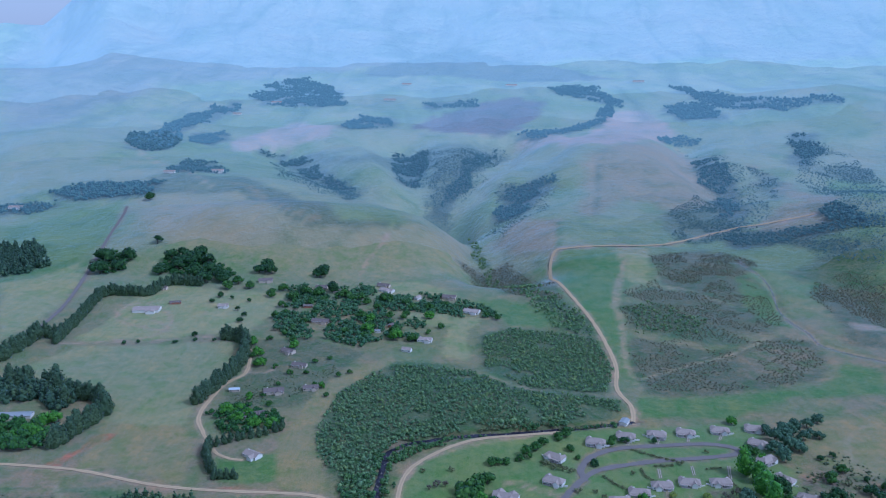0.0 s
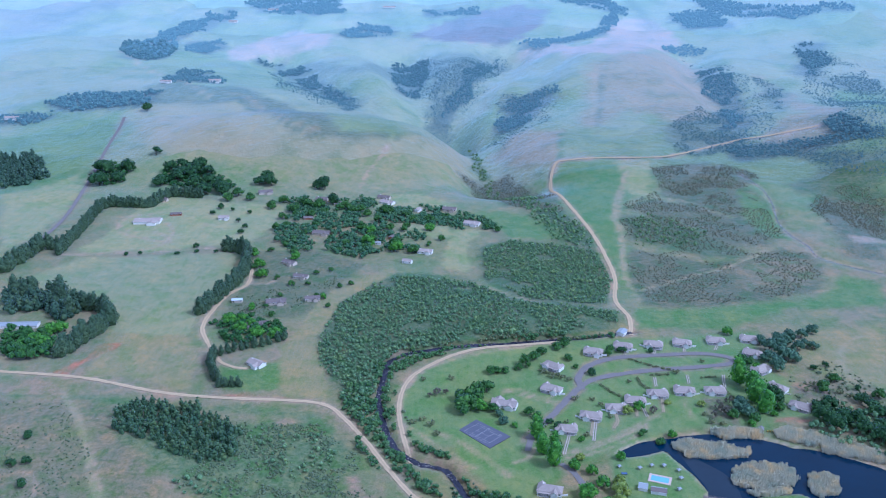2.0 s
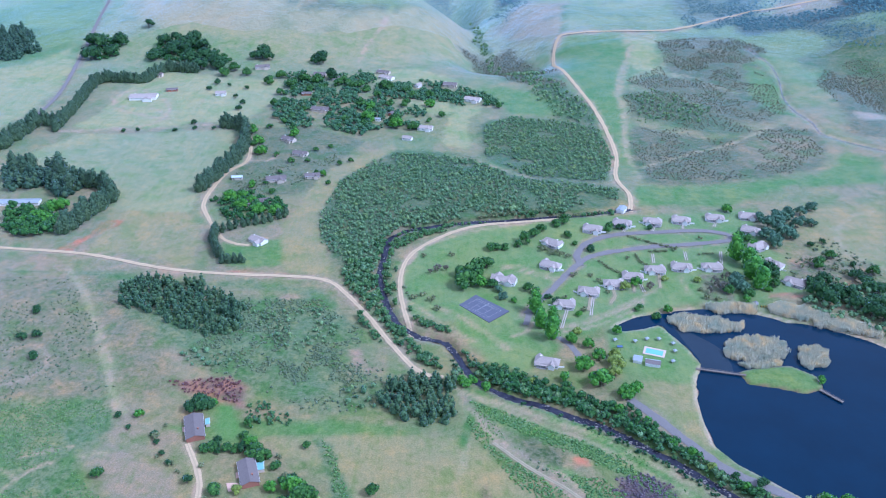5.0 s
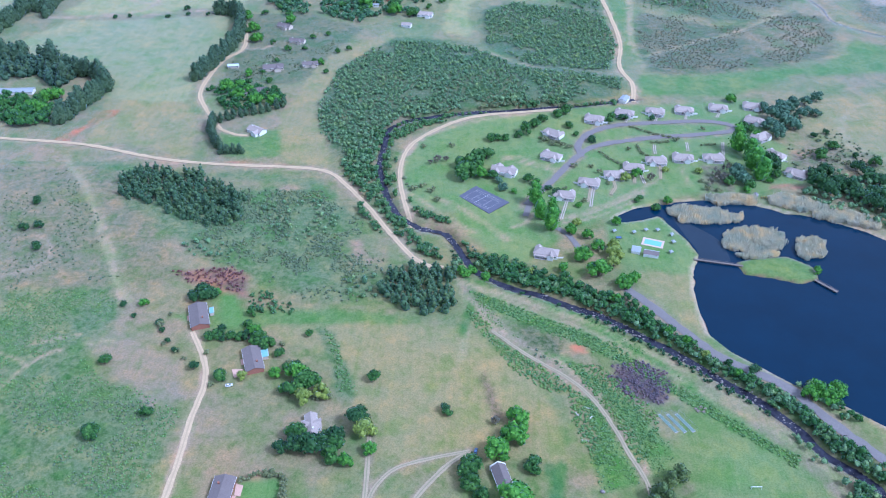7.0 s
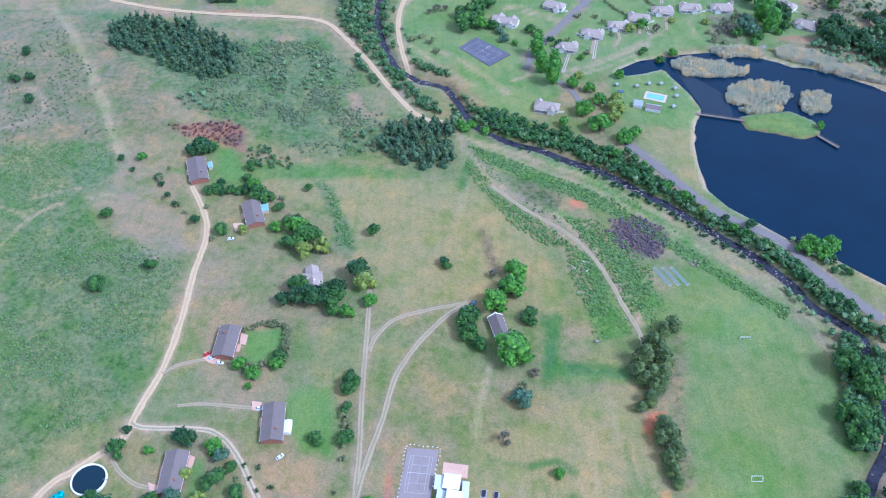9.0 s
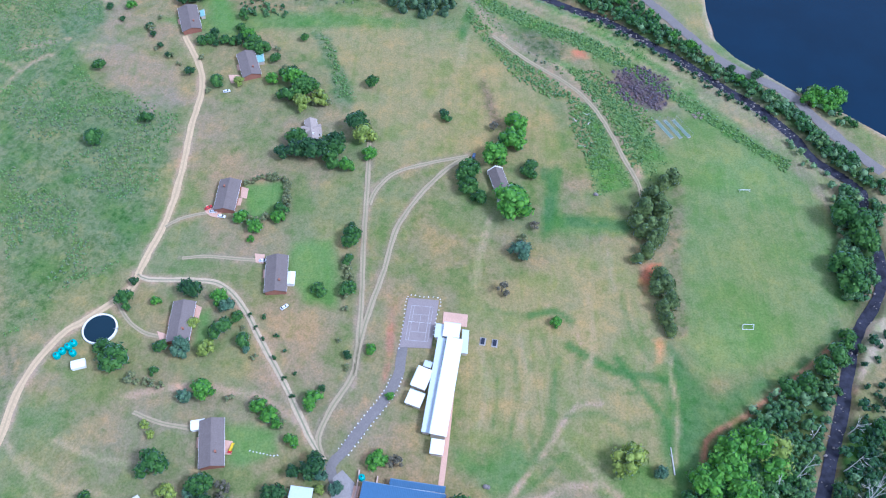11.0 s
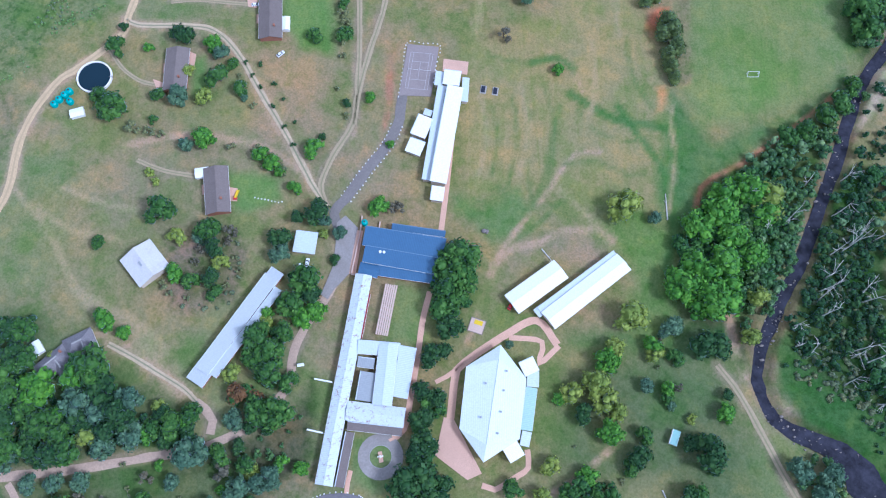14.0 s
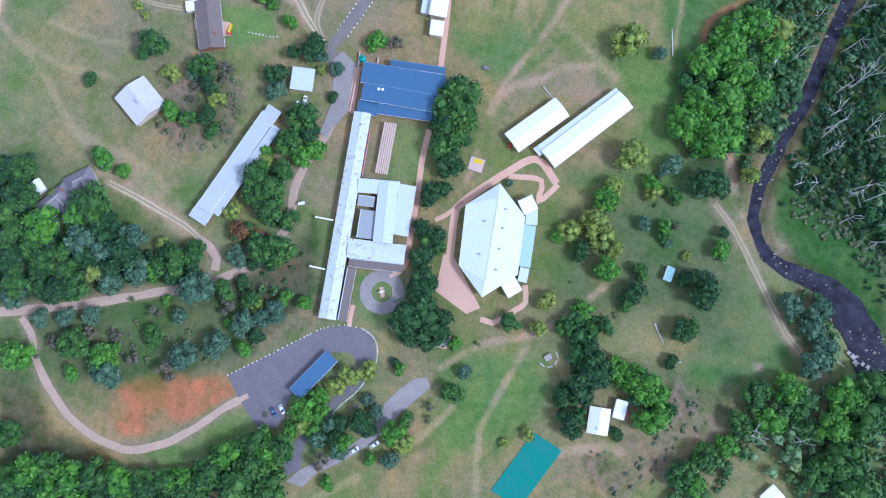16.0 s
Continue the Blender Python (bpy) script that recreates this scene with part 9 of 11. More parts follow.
block(assembly, 36.4, 51.7, 18.3, 5.0, 81.0, 3.2, 0.5, "mono", "green_sheet", "cream_wall")
block(assembly, 34.6, 39.2, 6.2, 3.9, 77.5, 3.4, 0.5, "mono", "pale_sheet", "cream_wall")

# staff houses with slate roofs
staff_house(-118.2, 295.9, 21.5, 11.8, 87.5)
staff_house(-85.5, 244.0, 22.6, 11.5, -86.6)
staff_house(-129.4, 215.7, 23.2, 11.4, -89.3)
staff_house(-104.4, 152.2, 23.3, 11.5, -82.0)
staff_house(-120.0, 399.6, 22.3, 11.5, -71.8)
staff_house(-164.0, 442.8, 24.3, 12.4, -72.4)
white_gabled_house(31.7, 304.3, 21.3, 8.5, -76.1)
grey_house(-76.3, 344.4, 16.7, 11.7, -80.2)
barn(-133.5, 116.6, 16.5, 15.9, -50.2)
flat_shed(-62.2, 126.7, 10.4, 9.9, 83.1)
thatched_house(-158.1, 80.2, 13.4, 9.7, 28.3, -168.4, 71.6, 15.5, 9.2, 42.5)
small_white_hut(-176.7, 78.5, 6.1, 4.2, -54.9)
white_cottage_by_court(65.5, -22.4, 11.3, 8.8, 80.1, 74.7, -17.7, 8.0, 5.1, 73.8)
teal_hut(97.5, 39.8, 6.5, 3.4, 68.5)
small_white_hut(137.2, -53.7, 7.9, 7.3, 40.4)
carport(-54.9, -3.3, 22.5, 6.6, 46.0)
small_white_hut(-174.9, 192.6, 6.7, 4.3, 16.5)

# resort cottages
cottage(140.2, 723.3, -15)
cottage(170.6, 736.0, -15)
cottage(200.8, 741.6, -13)
cottage(229.8, 747.1, -14)
cottage(264.4, 753.8, -10)
cottage(298.8, 758.6, -12)
cottage(291.7, 728.0, -30)
cottage(288.8, 696.2, 35)
cottage(290.5, 661.9, -45)
cottage(298.3, 629.8, -35)
cottage(99.2, 696.1, -38)
cottage(93.8, 658.4, -28)
cottage(120.9, 615.5, -15)
cottage(144.2, 627.9, -3)
cottage(162.4, 640.5, -8)
cottage(184.2, 652.4, -3)
cottage(208.5, 657.3, -8)
cottage(235.1, 657.1, -5)
cottage(97.9, 595.9, -8)
cottage(75.5, 515.3, -15)
large_cottage(51.3, 633.9, -20)

# farmhouses and villas beyond the river
farmhouse(-172.3, 707.8, 17, 10, -35, "w")
farmhouse(-189.2, 794.1, 24, 11, 15, "s")
farmhouse(-180.7, 853.5, 22, 12, 10, "s")
farmhouse(-142.4, 860.1, 17, 8, 8, "s")
farmhouse(-165.0, 925.0, 18, 8, -12, "s")
farmhouse(-185.6, 968.9, 18, 9, -30, "s")
farmhouse(-223.8, 857.4, 12, 6, 5, "b")
farmhouse(-160.7, 1074.5, 24, 11, -8, "s")
farmhouse(-81.9, 1207.9, 22, 11, -30, "w")
farmhouse(-66.7, 1057.9, 10, 8, 70, "r")
farmhouse(-22.5, 1008.7, 19, 10, -10, "w")
farmhouse(-43.6, 974.4, 12, 7, -20, "w")
farmhouse(39.4, 1114.8, 22, 13, -20, "w")
farmhouse(9.1, 1175.7, 20, 12, -10, "s")
farmhouse(-268.8, 1251.9, 22, 11, 15, "s")
farmhouse(-405.5, 1122.0, 36, 19, 4, "w")
farmhouse(-305.3, 1138.5, 15, 9, 10, "w")
farmhouse(-432.3, 793.9, 42, 11, 3, "g")
farmhouse(-430.5, 871.3, 16, 8, 40, "b")
farmhouse(-415.7, 1215.2, 20, 8, -8, "s")
farmhouse(-187.4, 1137.6, 14, 8, 5, "r")
farmhouse(-151.7, 1202.5, 16, 8, 0, "s")
farmhouse(-495.2, 1875.0, 28, 12, 5, "w")
farmhouse(-577.7, 1802.7, 24, 10, 0, "w")
farmhouse(-624.2, 2634.8, 26, 12, 0, "w")
farmhouse(-535.0, 2808.9, 34, 12, 0, "w")
farmhouse(-171.6, 2843.7, 40, 12, 0, "w")
farmhouse(-127.6, 3142.1, 34, 14, 0, "w")
farmhouse(240.6, 3034.9, 40, 14, 0, "w")
farmhouse(683.6, 3041.8, 40, 14, 0, "w")
farmhouse(-810.4, 1605.5, 30, 12, 0, "w")
farmhouse(175.4, 766.0, 12, 8, 60, "g")
farmhouse(-83.5, 1036.8, 8, 4, 0, "g")
farmhouse(-179.9, 1223.4, 18, 11, -5, "s")
farmhouse(-88.1, 1231.2, 20, 10, -20, "s")
farmhouse(-35.9, 1172.7, 10, 7, 50, "w")
farmhouse(-375.8, 1152.6, 16, 8, 10, "r")

# single trees: place and reach of the crown
plant("round", (-80, 82, 7.1), (-75, 76, 6.3), (-70, 85, 5.0), (-81, 74, 6.3), (-74, 67, 7.0), (-71, 50, 7.5), (-78, 50, 7.0), (-67, 63, 5.0), (8, 120, 7.6), (4, 112, 8.9), (10, 110, 7.1), (2, 102, 8.0), (-1, 95, 7.0), (5, 98, 6.5))
plant("dark", (3, 87, 6.2), (-5, 74, 5.4), (-1, 77, 4.4), (-8, 59, 5.4), (-2, 55, 4.9), (-9, 48, 4.9), (-8, 38, 6.6), (-10, 33, 5.8), (-12, 21, 9.2), (-5, 14, 7.3), (-14, 12, 6.0), (-1, 21, 4.8), (62, 8, 4.9), (66, -0, 6.9), (58, -7, 7.3), (51, -12, 5.4), (97, 2, 3.3), (52, -23, 5.4), (56, -27, 4.2), (73, -28, 3.0))
plant("bright", (84, -7, 6.9), (87, -21, 7.5), (80, -5, 6.4), (89, -12, 6.2), (73, -2, 5.4), (-29, 144, 4.7), (5, 10, 3.1))
plant("yellow", (83, 143, 7.2), (82, 91, 7.7), (-78, 89, 3.3), (-91, 67, 4.0), (150, 146, 7.8), (36, -28, 2.9), (26, -32, 2.2), (140, 101, 4.3), (134, 83, 4.7))
plant("blue", (-47, 132, 3.4), (97, 139, 3.2), (100, 88, 5.1), (-88, 47, 4.5), (156, 2, 6.8), (148, 26, 5.2), (160, 25, 6.3), (157, 16, 5.8), (162, 9, 5.8))
plant("grey", (-22, 143, 4.4))
plant("brown", (-86, 58, 5.5), (-80, 57, 4.0))
plant("dark", (-48, 119, 2.8))
plant("bright", (116, 111, 7.1), (124, 106, 7.2), (111, 106, 6.8), (118, 101, 7.4), (112, 96, 6.3), (125, 99, 6.3), (126, 140, 8.2), (130, 128, 8.1), (124, 115, 8.0), (138, 120, 6.8), (140, 151, 7.8), (116, 133, 7.5), (129, 149, 6.9), (146, 140, 6.6), (106, 106, 7.8), (113, 115, 7.9), (120, 98, 9.2))
plant("round", (131, -12, 7.2), (124, -23, 5.8), (150, -16, 5.8), (176, -21, 8.6), (109, -37, 6.1), (99, -44, 6.1), (152, -27, 5.3), (-163, -41, 7.0), (-145, -44, 7.1), (-127, -49, 5.0), (-103, -50, 5.0), (-79, -43, 8.0))
plant("bright", (145, -9, 6.2), (137, -21, 7.3), (168, -12, 8.1), (163, -26, 7.2), (119, -33, 5.1), (104, -49, 5.0), (-172, -44, 7.5), (-153, -46, 8.0), (-135, -46, 7.0), (-110, -46, 5.1), (-89, -37, 7.2), (-73, -35, 7.1))
plant("round", (-84, -48, 9.5), (-96, -44, 8.6), (-71, -49, 7.4), (-177, -48, 9.2), (-182, -28, 6.0), (182, -9, 10.3), (166, -39, 9.4), (155, -44, 7.9), (170, -50, 9.4))
plant("round", (-201, 339, 4.6), (-156, 127, 3.6), (-88, 286, 4.4), (-48, 268, 4.8), (-49, 253, 3.2))
plant("bright", (-101, 275, 4.0), (-102, 267, 2.1), (-35, 200, 2.2), (-109, 281, 4.1), (-89, 281, 4.0), (56, 216, 3.1), (-25, 176, 2.4))
plant("grey", (30, 235, 4.6))
plant("round", (219, 273, 9.4), (215, 279, 8.8), (211, 249, 7.8), (206, 248, 7.1), (209, 237, 7.7), (182, 190, 6.0), (190, 196, 6.0), (171, 182, 5.3), (163, 179, 5.2), (222, 265, 8.0), (198, 206, 4.9))
plant("round", (-212, 399, 3.8), (-174, 354, 3.9), (-202, 338, 5.3), (2, 354, 3.4), (-43, 384, 4.2), (-88, 425, 3.0))
plant("bright", (-205, 457, 3.3), (111, 490, 7.9), (102, 510, 6.8), (114, 521, 5.6), (126, 477, 5.7), (135, 485, 4.1), (267, 493, 3.1), (20, 495, 3.7), (12, 495, 3.7), (30, 489, 3.2))
plant("yellow", (125, 513, 6.4), (123, 502, 5.4))
plant("dark", (-219, 456, 2.5), (-208, 444, 2.0), (-189, 437, 2.4), (-185, 429, 2.3), (-179, 418, 2.3), (-172, 410, 2.3), (-323, 548, 3.9), (-313, 551, 3.9), (-304, 523, 4.2), (-328, 587, 4.0))
plant("dark", (-276, 1292, 10.9), (-266, 1285, 9.0), (-182, 1278, 10.7), (-190, 1275, 7.1), (-542, 1334, 15.9), (-505, 1338, 10.8), (-476, 1393, 9.0), (-416, 1318, 13.3), (-396, 1328, 13.3), (-363, 1286, 12.9), (-338, 1256, 10.8), (-534, 1288, 13.5), (-508, 1301, 11.5), (-312, 1022, 3.7), (-282, 1124, 4.0), (-268, 1101, 3.9), (-268, 1077, 3.9), (-320, 1182, 5.1), (-326, 1159, 4.1), (-275, 1164, 3.3), (-302, 1175, 3.3), (-392, 996, 3.0), (-376, 1000, 3.0), (-330, 999, 2.9), (-307, 1005, 2.9), (-283, 1004, 2.9), (-565, 1632, 9.3))
plant("bright", (-220, 959, 7.0), (-211, 927, 6.1), (-235, 995, 7.2), (-219, 802, 7.3), (-203, 783, 7.1), (-204, 835, 4.9), (-184, 769, 6.9), (-167, 769, 6.9), (-131, 865, 4.4), (-181, 984, 6.4), (-96, 1032, 8.8), (-59, 1014, 8.6), (-96, 1078, 7.6), (-18, 1093, 6.9))

# hedges and windbreaks: kind, spacing, size, line
hedge("pine", 3.6, 4.6, (-476.2, 999.2), (-482.4, 1095.9), (-489.3, 1167.3), (-477.1, 1187.2), (-424.3, 1188), (-409.5, 1234.7), (-384.4, 1235.4), (-359.6, 1231.1))
hedge("pine", 5.5, 6, (-516.2, 938.9), (-511.3, 970.2), (-503.1, 1011.8), (-478.7, 1020.7))
hedge("pine", 4.4, 5.2, (-254.4, 824.7), (-249.2, 849.2), (-241.6, 879.6), (-234.5, 915.9), (-234, 948.3), (-241.9, 993.3), (-259.3, 1008.5), (-274.2, 1011.9))
hedge("pine", 5.2, 6, (-409.7, 845.4), (-382.9, 838.3), (-353.9, 824.7), (-341.4, 807), (-344.2, 784.8), (-353.8, 754), (-362.5, 724.9))
hedge("pine", 4.2, 3.4, (-216.2, 728.2), (-215.3, 711.2), (-207.3, 690.4), (-200.9, 675.6))
hedge("pine", 4.5, 3.2, (-197.5, 667.9), (-191.6, 667.9), (-185.8, 667.9), (-180, 667.9))
hedge("pine", 6, 3, (-209.3, 728.2), (-193.7, 739.7), (-169.5, 751.6), (-155, 761.1))
hedge("shrub", 5, 2.6, (34.9, 743.1), (62.3, 748.2), (95.5, 755.1), (122.1, 748.1), (151.3, 760.3))
hedge("sapling", 7, 1.5, (-96.7, 220.5), (-88.9, 207.5), (-82.3, 196.5), (-75.9, 185.6), (-71.1, 176.6))
hedge("sapling", 7, 1.5, (-88.8, 220.5), (-82.1, 209.1), (-77.1, 199.6), (-70.7, 188.7))

# woods and thickets: kind, spacing, size, outline
wood("forest", 3.6, 2.7, (-122.4, 761.7), (-110.9, 850.4), (-55, 931.1), (29.4, 912), (92.3, 836.6), (161.6, 826), (180.4, 817.2), (167.3, 780.1), (93.4, 742.5), (2.9, 736.5), (-44, 724), (-45.2, 654.8), (-77.6, 645.4), (-111.7, 704.5))
wood("forest", 3.7, 2.7, (50.2, 1014.9), (84.8, 1052.2), (155.1, 1031.3), (193.3, 1004), (190.2, 904.2), (174.6, 838.7), (93.6, 849.4), (45.9, 921))
wood("forest", 7, 4.2, (54.8, 1739.8), (84.5, 1430.1), (148.4, 1226.1), (194.8, 1098.6), (195, 1013.5), (143.9, 1056.6), (98.6, 1235.6), (56.9, 1481.9))
wood("forest", 5, 3.4, (-62.9, 671.6), (-53.7, 617.9), (-41.6, 575.8), (-25.3, 544.9), (-6, 523.6), (0.2, 503.3), (-18.4, 516.7), (-36, 545), (-64.3, 584.6), (-86.6, 636.3), (-94.4, 671.6))
wood("wattle", 4.8, 4.2, (-273.5, 617.6), (-260.8, 639.7), (-211.9, 630.8), (-158.5, 589.2), (-158.3, 561.6), (-182, 550), (-232.1, 580.1), (-264.2, 600.4))
wood("wattle", 4.6, 4.2, (-43.9, 469.2), (-37.9, 491.3), (-18, 500.6), (7.5, 492.7), (9.1, 453.5), (-9.2, 444.4), (-36.2, 453.3))
wood("forest", 6, 3, (-207.6, 531.3), (-187.5, 535.3), (-156.1, 524.6), (-155.7, 510.5), (-187.2, 513.9))
wood("forest", 6, 3.6, (-65.6, 486.5), (-46, 493.2), (-40.8, 470.5), (-52, 461.1), (-64.3, 470.4))
wood("forest", 5.5, 3.4, (6.4, 513.5), (46.8, 500.3), (84.8, 474.2), (106.4, 458.6), (126.7, 440.5), (152, 415), (169.8, 396.4), (190.2, 378.6), (212.6, 371.3), (224.2, 364.1), (209.8, 361.6), (180.4, 381), (149.9, 404.2), (124.4, 426.1), (101.4, 449.4), (83.2, 458.6), (38, 483.7), (10.4, 500))
wood("forest", 5.5, 3.6, (207.4, 371.2), (226.8, 384), (240.3, 376.6), (232.2, 357), (234.8, 334.2), (241.7, 316.9), (230.4, 321.1), (214.4, 343))
wood("forest", 6, 4.2, (306.8, 622.4), (330.6, 634.7), (354.7, 622.8), (366.9, 609.2), (375.3, 574.7), (351.6, 542.2), (330.3, 553.4), (314.7, 569.5), (298.5, 586.4))
wood("garden", 6.5, 4.4, (-227, 1077.7), (-216.6, 1147), (-179.8, 1166.7), (-105.8, 1146.5), (-63.8, 1099.9), (-17.9, 1078.4), (-30.9, 1006.9), (-66.5, 1016.1), (-99.8, 992.8), (-158.4, 1015.1), (-200.7, 1014.6))
wood("garden", 6.5, 3.8, (-245.7, 1218.6), (-189.9, 1238.2), (-121.4, 1231.5), (-68.3, 1185.2), (-19.6, 1197.7), (29.2, 1172.2), (74, 1112.3), (42.7, 1100), (-34.4, 1136.1), (-114.8, 1158.9), (-216.4, 1193.3))
wood("grove", 7.5, 6.5, (-439.4, 784.7), (-403.2, 779), (-375.6, 754.4), (-370.4, 719.4), (-406.9, 719.7))
wood("pine", 7, 7, (-476.8, 859.9), (-467, 890.5), (-422.3, 860.2), (-378.9, 828.6), (-383.3, 810.9), (-435.9, 824.6), (-455.9, 817.8))
wood("pine", 7, 6, (-745.7, 1403.5), (-682.1, 1411.5), (-625.8, 1314.4), (-648.1, 1275.7), (-676.4, 1262.3))
wood("grove", 7, 4.6, (-234.4, 797.6), (-205.2, 814.3), (-161.3, 796), (-156, 766.2), (-186.3, 754.3), (-212.4, 740))
wood("scrub", 6, 2, (-234.1, 861.4), (-191.1, 891.2), (-143.1, 906.9), (-109.2, 949.6), (-123.8, 906.1), (-136.3, 859.4), (-166.3, 823.4), (-210.1, 810.4))
wood("heath", 4.0, 2.2, (247.1, 1131.7), (299.8, 1155.9), (350.7, 1061.4), (387.9, 1000.1), (447.2, 1008.7), (443.2, 934.3), (378.8, 870.6), (299.2, 852.5), (220.2, 850.3), (222, 974.1))
wood("heath", 4.0, 2.2, (259.8, 1194.8), (336.8, 1274.2), (431.5, 1327.9), (462.6, 1211.2), (450.5, 1071.7), (398.3, 1029.3), (339.2, 1072.6))
wood("forest", 8, 3.5, (254.9, 1131.6), (299.8, 1155.9), (346.7, 1072.5), (319.7, 1030.1), (248.4, 1031.8))
wood("scrub", 6, 1.6, (-380.6, 648.1), (-320.9, 638.9), (-262.7, 551.5), (-233.5, 487.4), (-262.8, 474.2), (-308.7, 471))
wood("scrub", 5, 1.6, (-198.1, 529.5), (-165.5, 602), (-105.5, 606.4), (-62.4, 535.5), (-38.9, 496.6), (-44.8, 460.9), (-87.6, 462.5), (-143, 487.4))
wood("heath", 4.0, 2.2, (558.2, 1240.8), (619.4, 1265.4), (658.5, 1226.8), (587.8, 1080.8), (535.9, 1113.7), (521.2, 1171.6))
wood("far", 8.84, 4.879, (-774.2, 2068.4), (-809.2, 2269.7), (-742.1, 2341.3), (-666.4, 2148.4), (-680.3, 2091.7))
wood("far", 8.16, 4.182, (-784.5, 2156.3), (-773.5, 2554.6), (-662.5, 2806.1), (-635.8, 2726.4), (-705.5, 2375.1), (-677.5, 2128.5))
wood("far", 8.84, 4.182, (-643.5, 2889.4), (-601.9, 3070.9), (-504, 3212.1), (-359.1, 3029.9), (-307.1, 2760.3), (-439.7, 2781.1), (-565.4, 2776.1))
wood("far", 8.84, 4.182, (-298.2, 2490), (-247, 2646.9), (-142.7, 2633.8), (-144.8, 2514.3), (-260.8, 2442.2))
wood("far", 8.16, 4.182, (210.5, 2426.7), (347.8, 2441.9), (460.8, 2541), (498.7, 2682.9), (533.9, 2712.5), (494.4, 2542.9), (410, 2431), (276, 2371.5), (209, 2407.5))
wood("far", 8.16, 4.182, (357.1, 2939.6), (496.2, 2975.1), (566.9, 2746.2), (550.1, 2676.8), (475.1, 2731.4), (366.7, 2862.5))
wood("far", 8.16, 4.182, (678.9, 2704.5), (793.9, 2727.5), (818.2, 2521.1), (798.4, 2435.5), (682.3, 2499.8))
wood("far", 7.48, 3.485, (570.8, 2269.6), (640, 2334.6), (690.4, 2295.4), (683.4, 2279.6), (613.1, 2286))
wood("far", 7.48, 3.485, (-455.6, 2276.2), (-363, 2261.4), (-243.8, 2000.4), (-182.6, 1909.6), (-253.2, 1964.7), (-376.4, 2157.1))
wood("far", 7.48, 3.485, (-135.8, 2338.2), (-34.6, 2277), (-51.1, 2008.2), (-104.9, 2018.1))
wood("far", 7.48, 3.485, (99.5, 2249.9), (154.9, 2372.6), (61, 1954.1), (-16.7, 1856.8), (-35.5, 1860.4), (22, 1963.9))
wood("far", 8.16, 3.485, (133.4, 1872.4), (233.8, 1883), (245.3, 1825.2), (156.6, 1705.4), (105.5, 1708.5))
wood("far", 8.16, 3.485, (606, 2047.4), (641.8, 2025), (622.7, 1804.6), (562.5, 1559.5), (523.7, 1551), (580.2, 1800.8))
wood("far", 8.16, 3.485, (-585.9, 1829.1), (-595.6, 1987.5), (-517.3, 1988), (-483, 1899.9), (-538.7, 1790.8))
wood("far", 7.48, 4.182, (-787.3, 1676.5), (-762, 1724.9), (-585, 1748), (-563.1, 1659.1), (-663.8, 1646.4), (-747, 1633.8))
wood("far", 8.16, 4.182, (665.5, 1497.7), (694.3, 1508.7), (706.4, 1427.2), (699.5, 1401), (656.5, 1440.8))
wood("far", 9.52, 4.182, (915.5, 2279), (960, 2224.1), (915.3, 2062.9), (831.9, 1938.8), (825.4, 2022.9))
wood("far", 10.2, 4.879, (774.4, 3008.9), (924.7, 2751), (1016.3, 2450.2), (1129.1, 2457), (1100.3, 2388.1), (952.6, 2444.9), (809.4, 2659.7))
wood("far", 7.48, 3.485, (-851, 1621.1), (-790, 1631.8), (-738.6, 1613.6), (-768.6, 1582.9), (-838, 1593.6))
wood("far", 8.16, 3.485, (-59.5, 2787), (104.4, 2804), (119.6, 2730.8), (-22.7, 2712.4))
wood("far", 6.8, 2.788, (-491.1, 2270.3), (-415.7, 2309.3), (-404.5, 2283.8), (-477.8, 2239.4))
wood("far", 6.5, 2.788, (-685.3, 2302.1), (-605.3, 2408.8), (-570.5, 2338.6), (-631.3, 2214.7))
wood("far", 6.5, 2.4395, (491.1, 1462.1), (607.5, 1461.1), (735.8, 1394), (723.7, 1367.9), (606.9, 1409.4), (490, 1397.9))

reed_bed((209.2, 528), (215.6, 546.2), (233.9, 551.3), (256.3, 547.4), (261.1, 538.6), (255, 523), (233.9, 518.7), (213.6, 520.1))
reed_bed((261.6, 524.4), (267.6, 534.9), (279.2, 538.4), (286.9, 529.7), (281.2, 513.9), (268.1, 508.6), (261.5, 514))
reed_bed((208.5, 592.2), (232, 597), (253.5, 593.2), (248.6, 583.3), (220.4, 585.4))
reed_bed((262.4, 593.2), (277, 597.3), (288.7, 591.4), (298.8, 580.8), (286.9, 570.5), (271.5, 578.3), (262.3, 584.8))
reed_bed((293.4, 584.9), (314.6, 575.1), (338.2, 557.5), (334, 546.1), (308.6, 557.2), (289.6, 565.1))
reed_bed((214.7, 515.9), (238.4, 520.1), (249.6, 515.3), (235.4, 508.4), (219.1, 509))
reed_bed(*REEDS)

# water tanks
reservoir(-169.5, 212.6, 8.6)
plastic_tank(-186.9, 197.6, 1.7)
plastic_tank(-184.9, 200.1, 1.7)
plastic_tank(-182.6, 202.6, 1.7)
plastic_tank(-180.5, 204.5, 1.7)
plastic_tank(-179.5, 199.1, 1.7)
plastic_tank(-35.9, 136.7, 1.5)

# garden circle of the school
garden_circle(-26.3, 32.2, 9.6, 4.7)
round_seat(0.1, 11.3, 3.6)

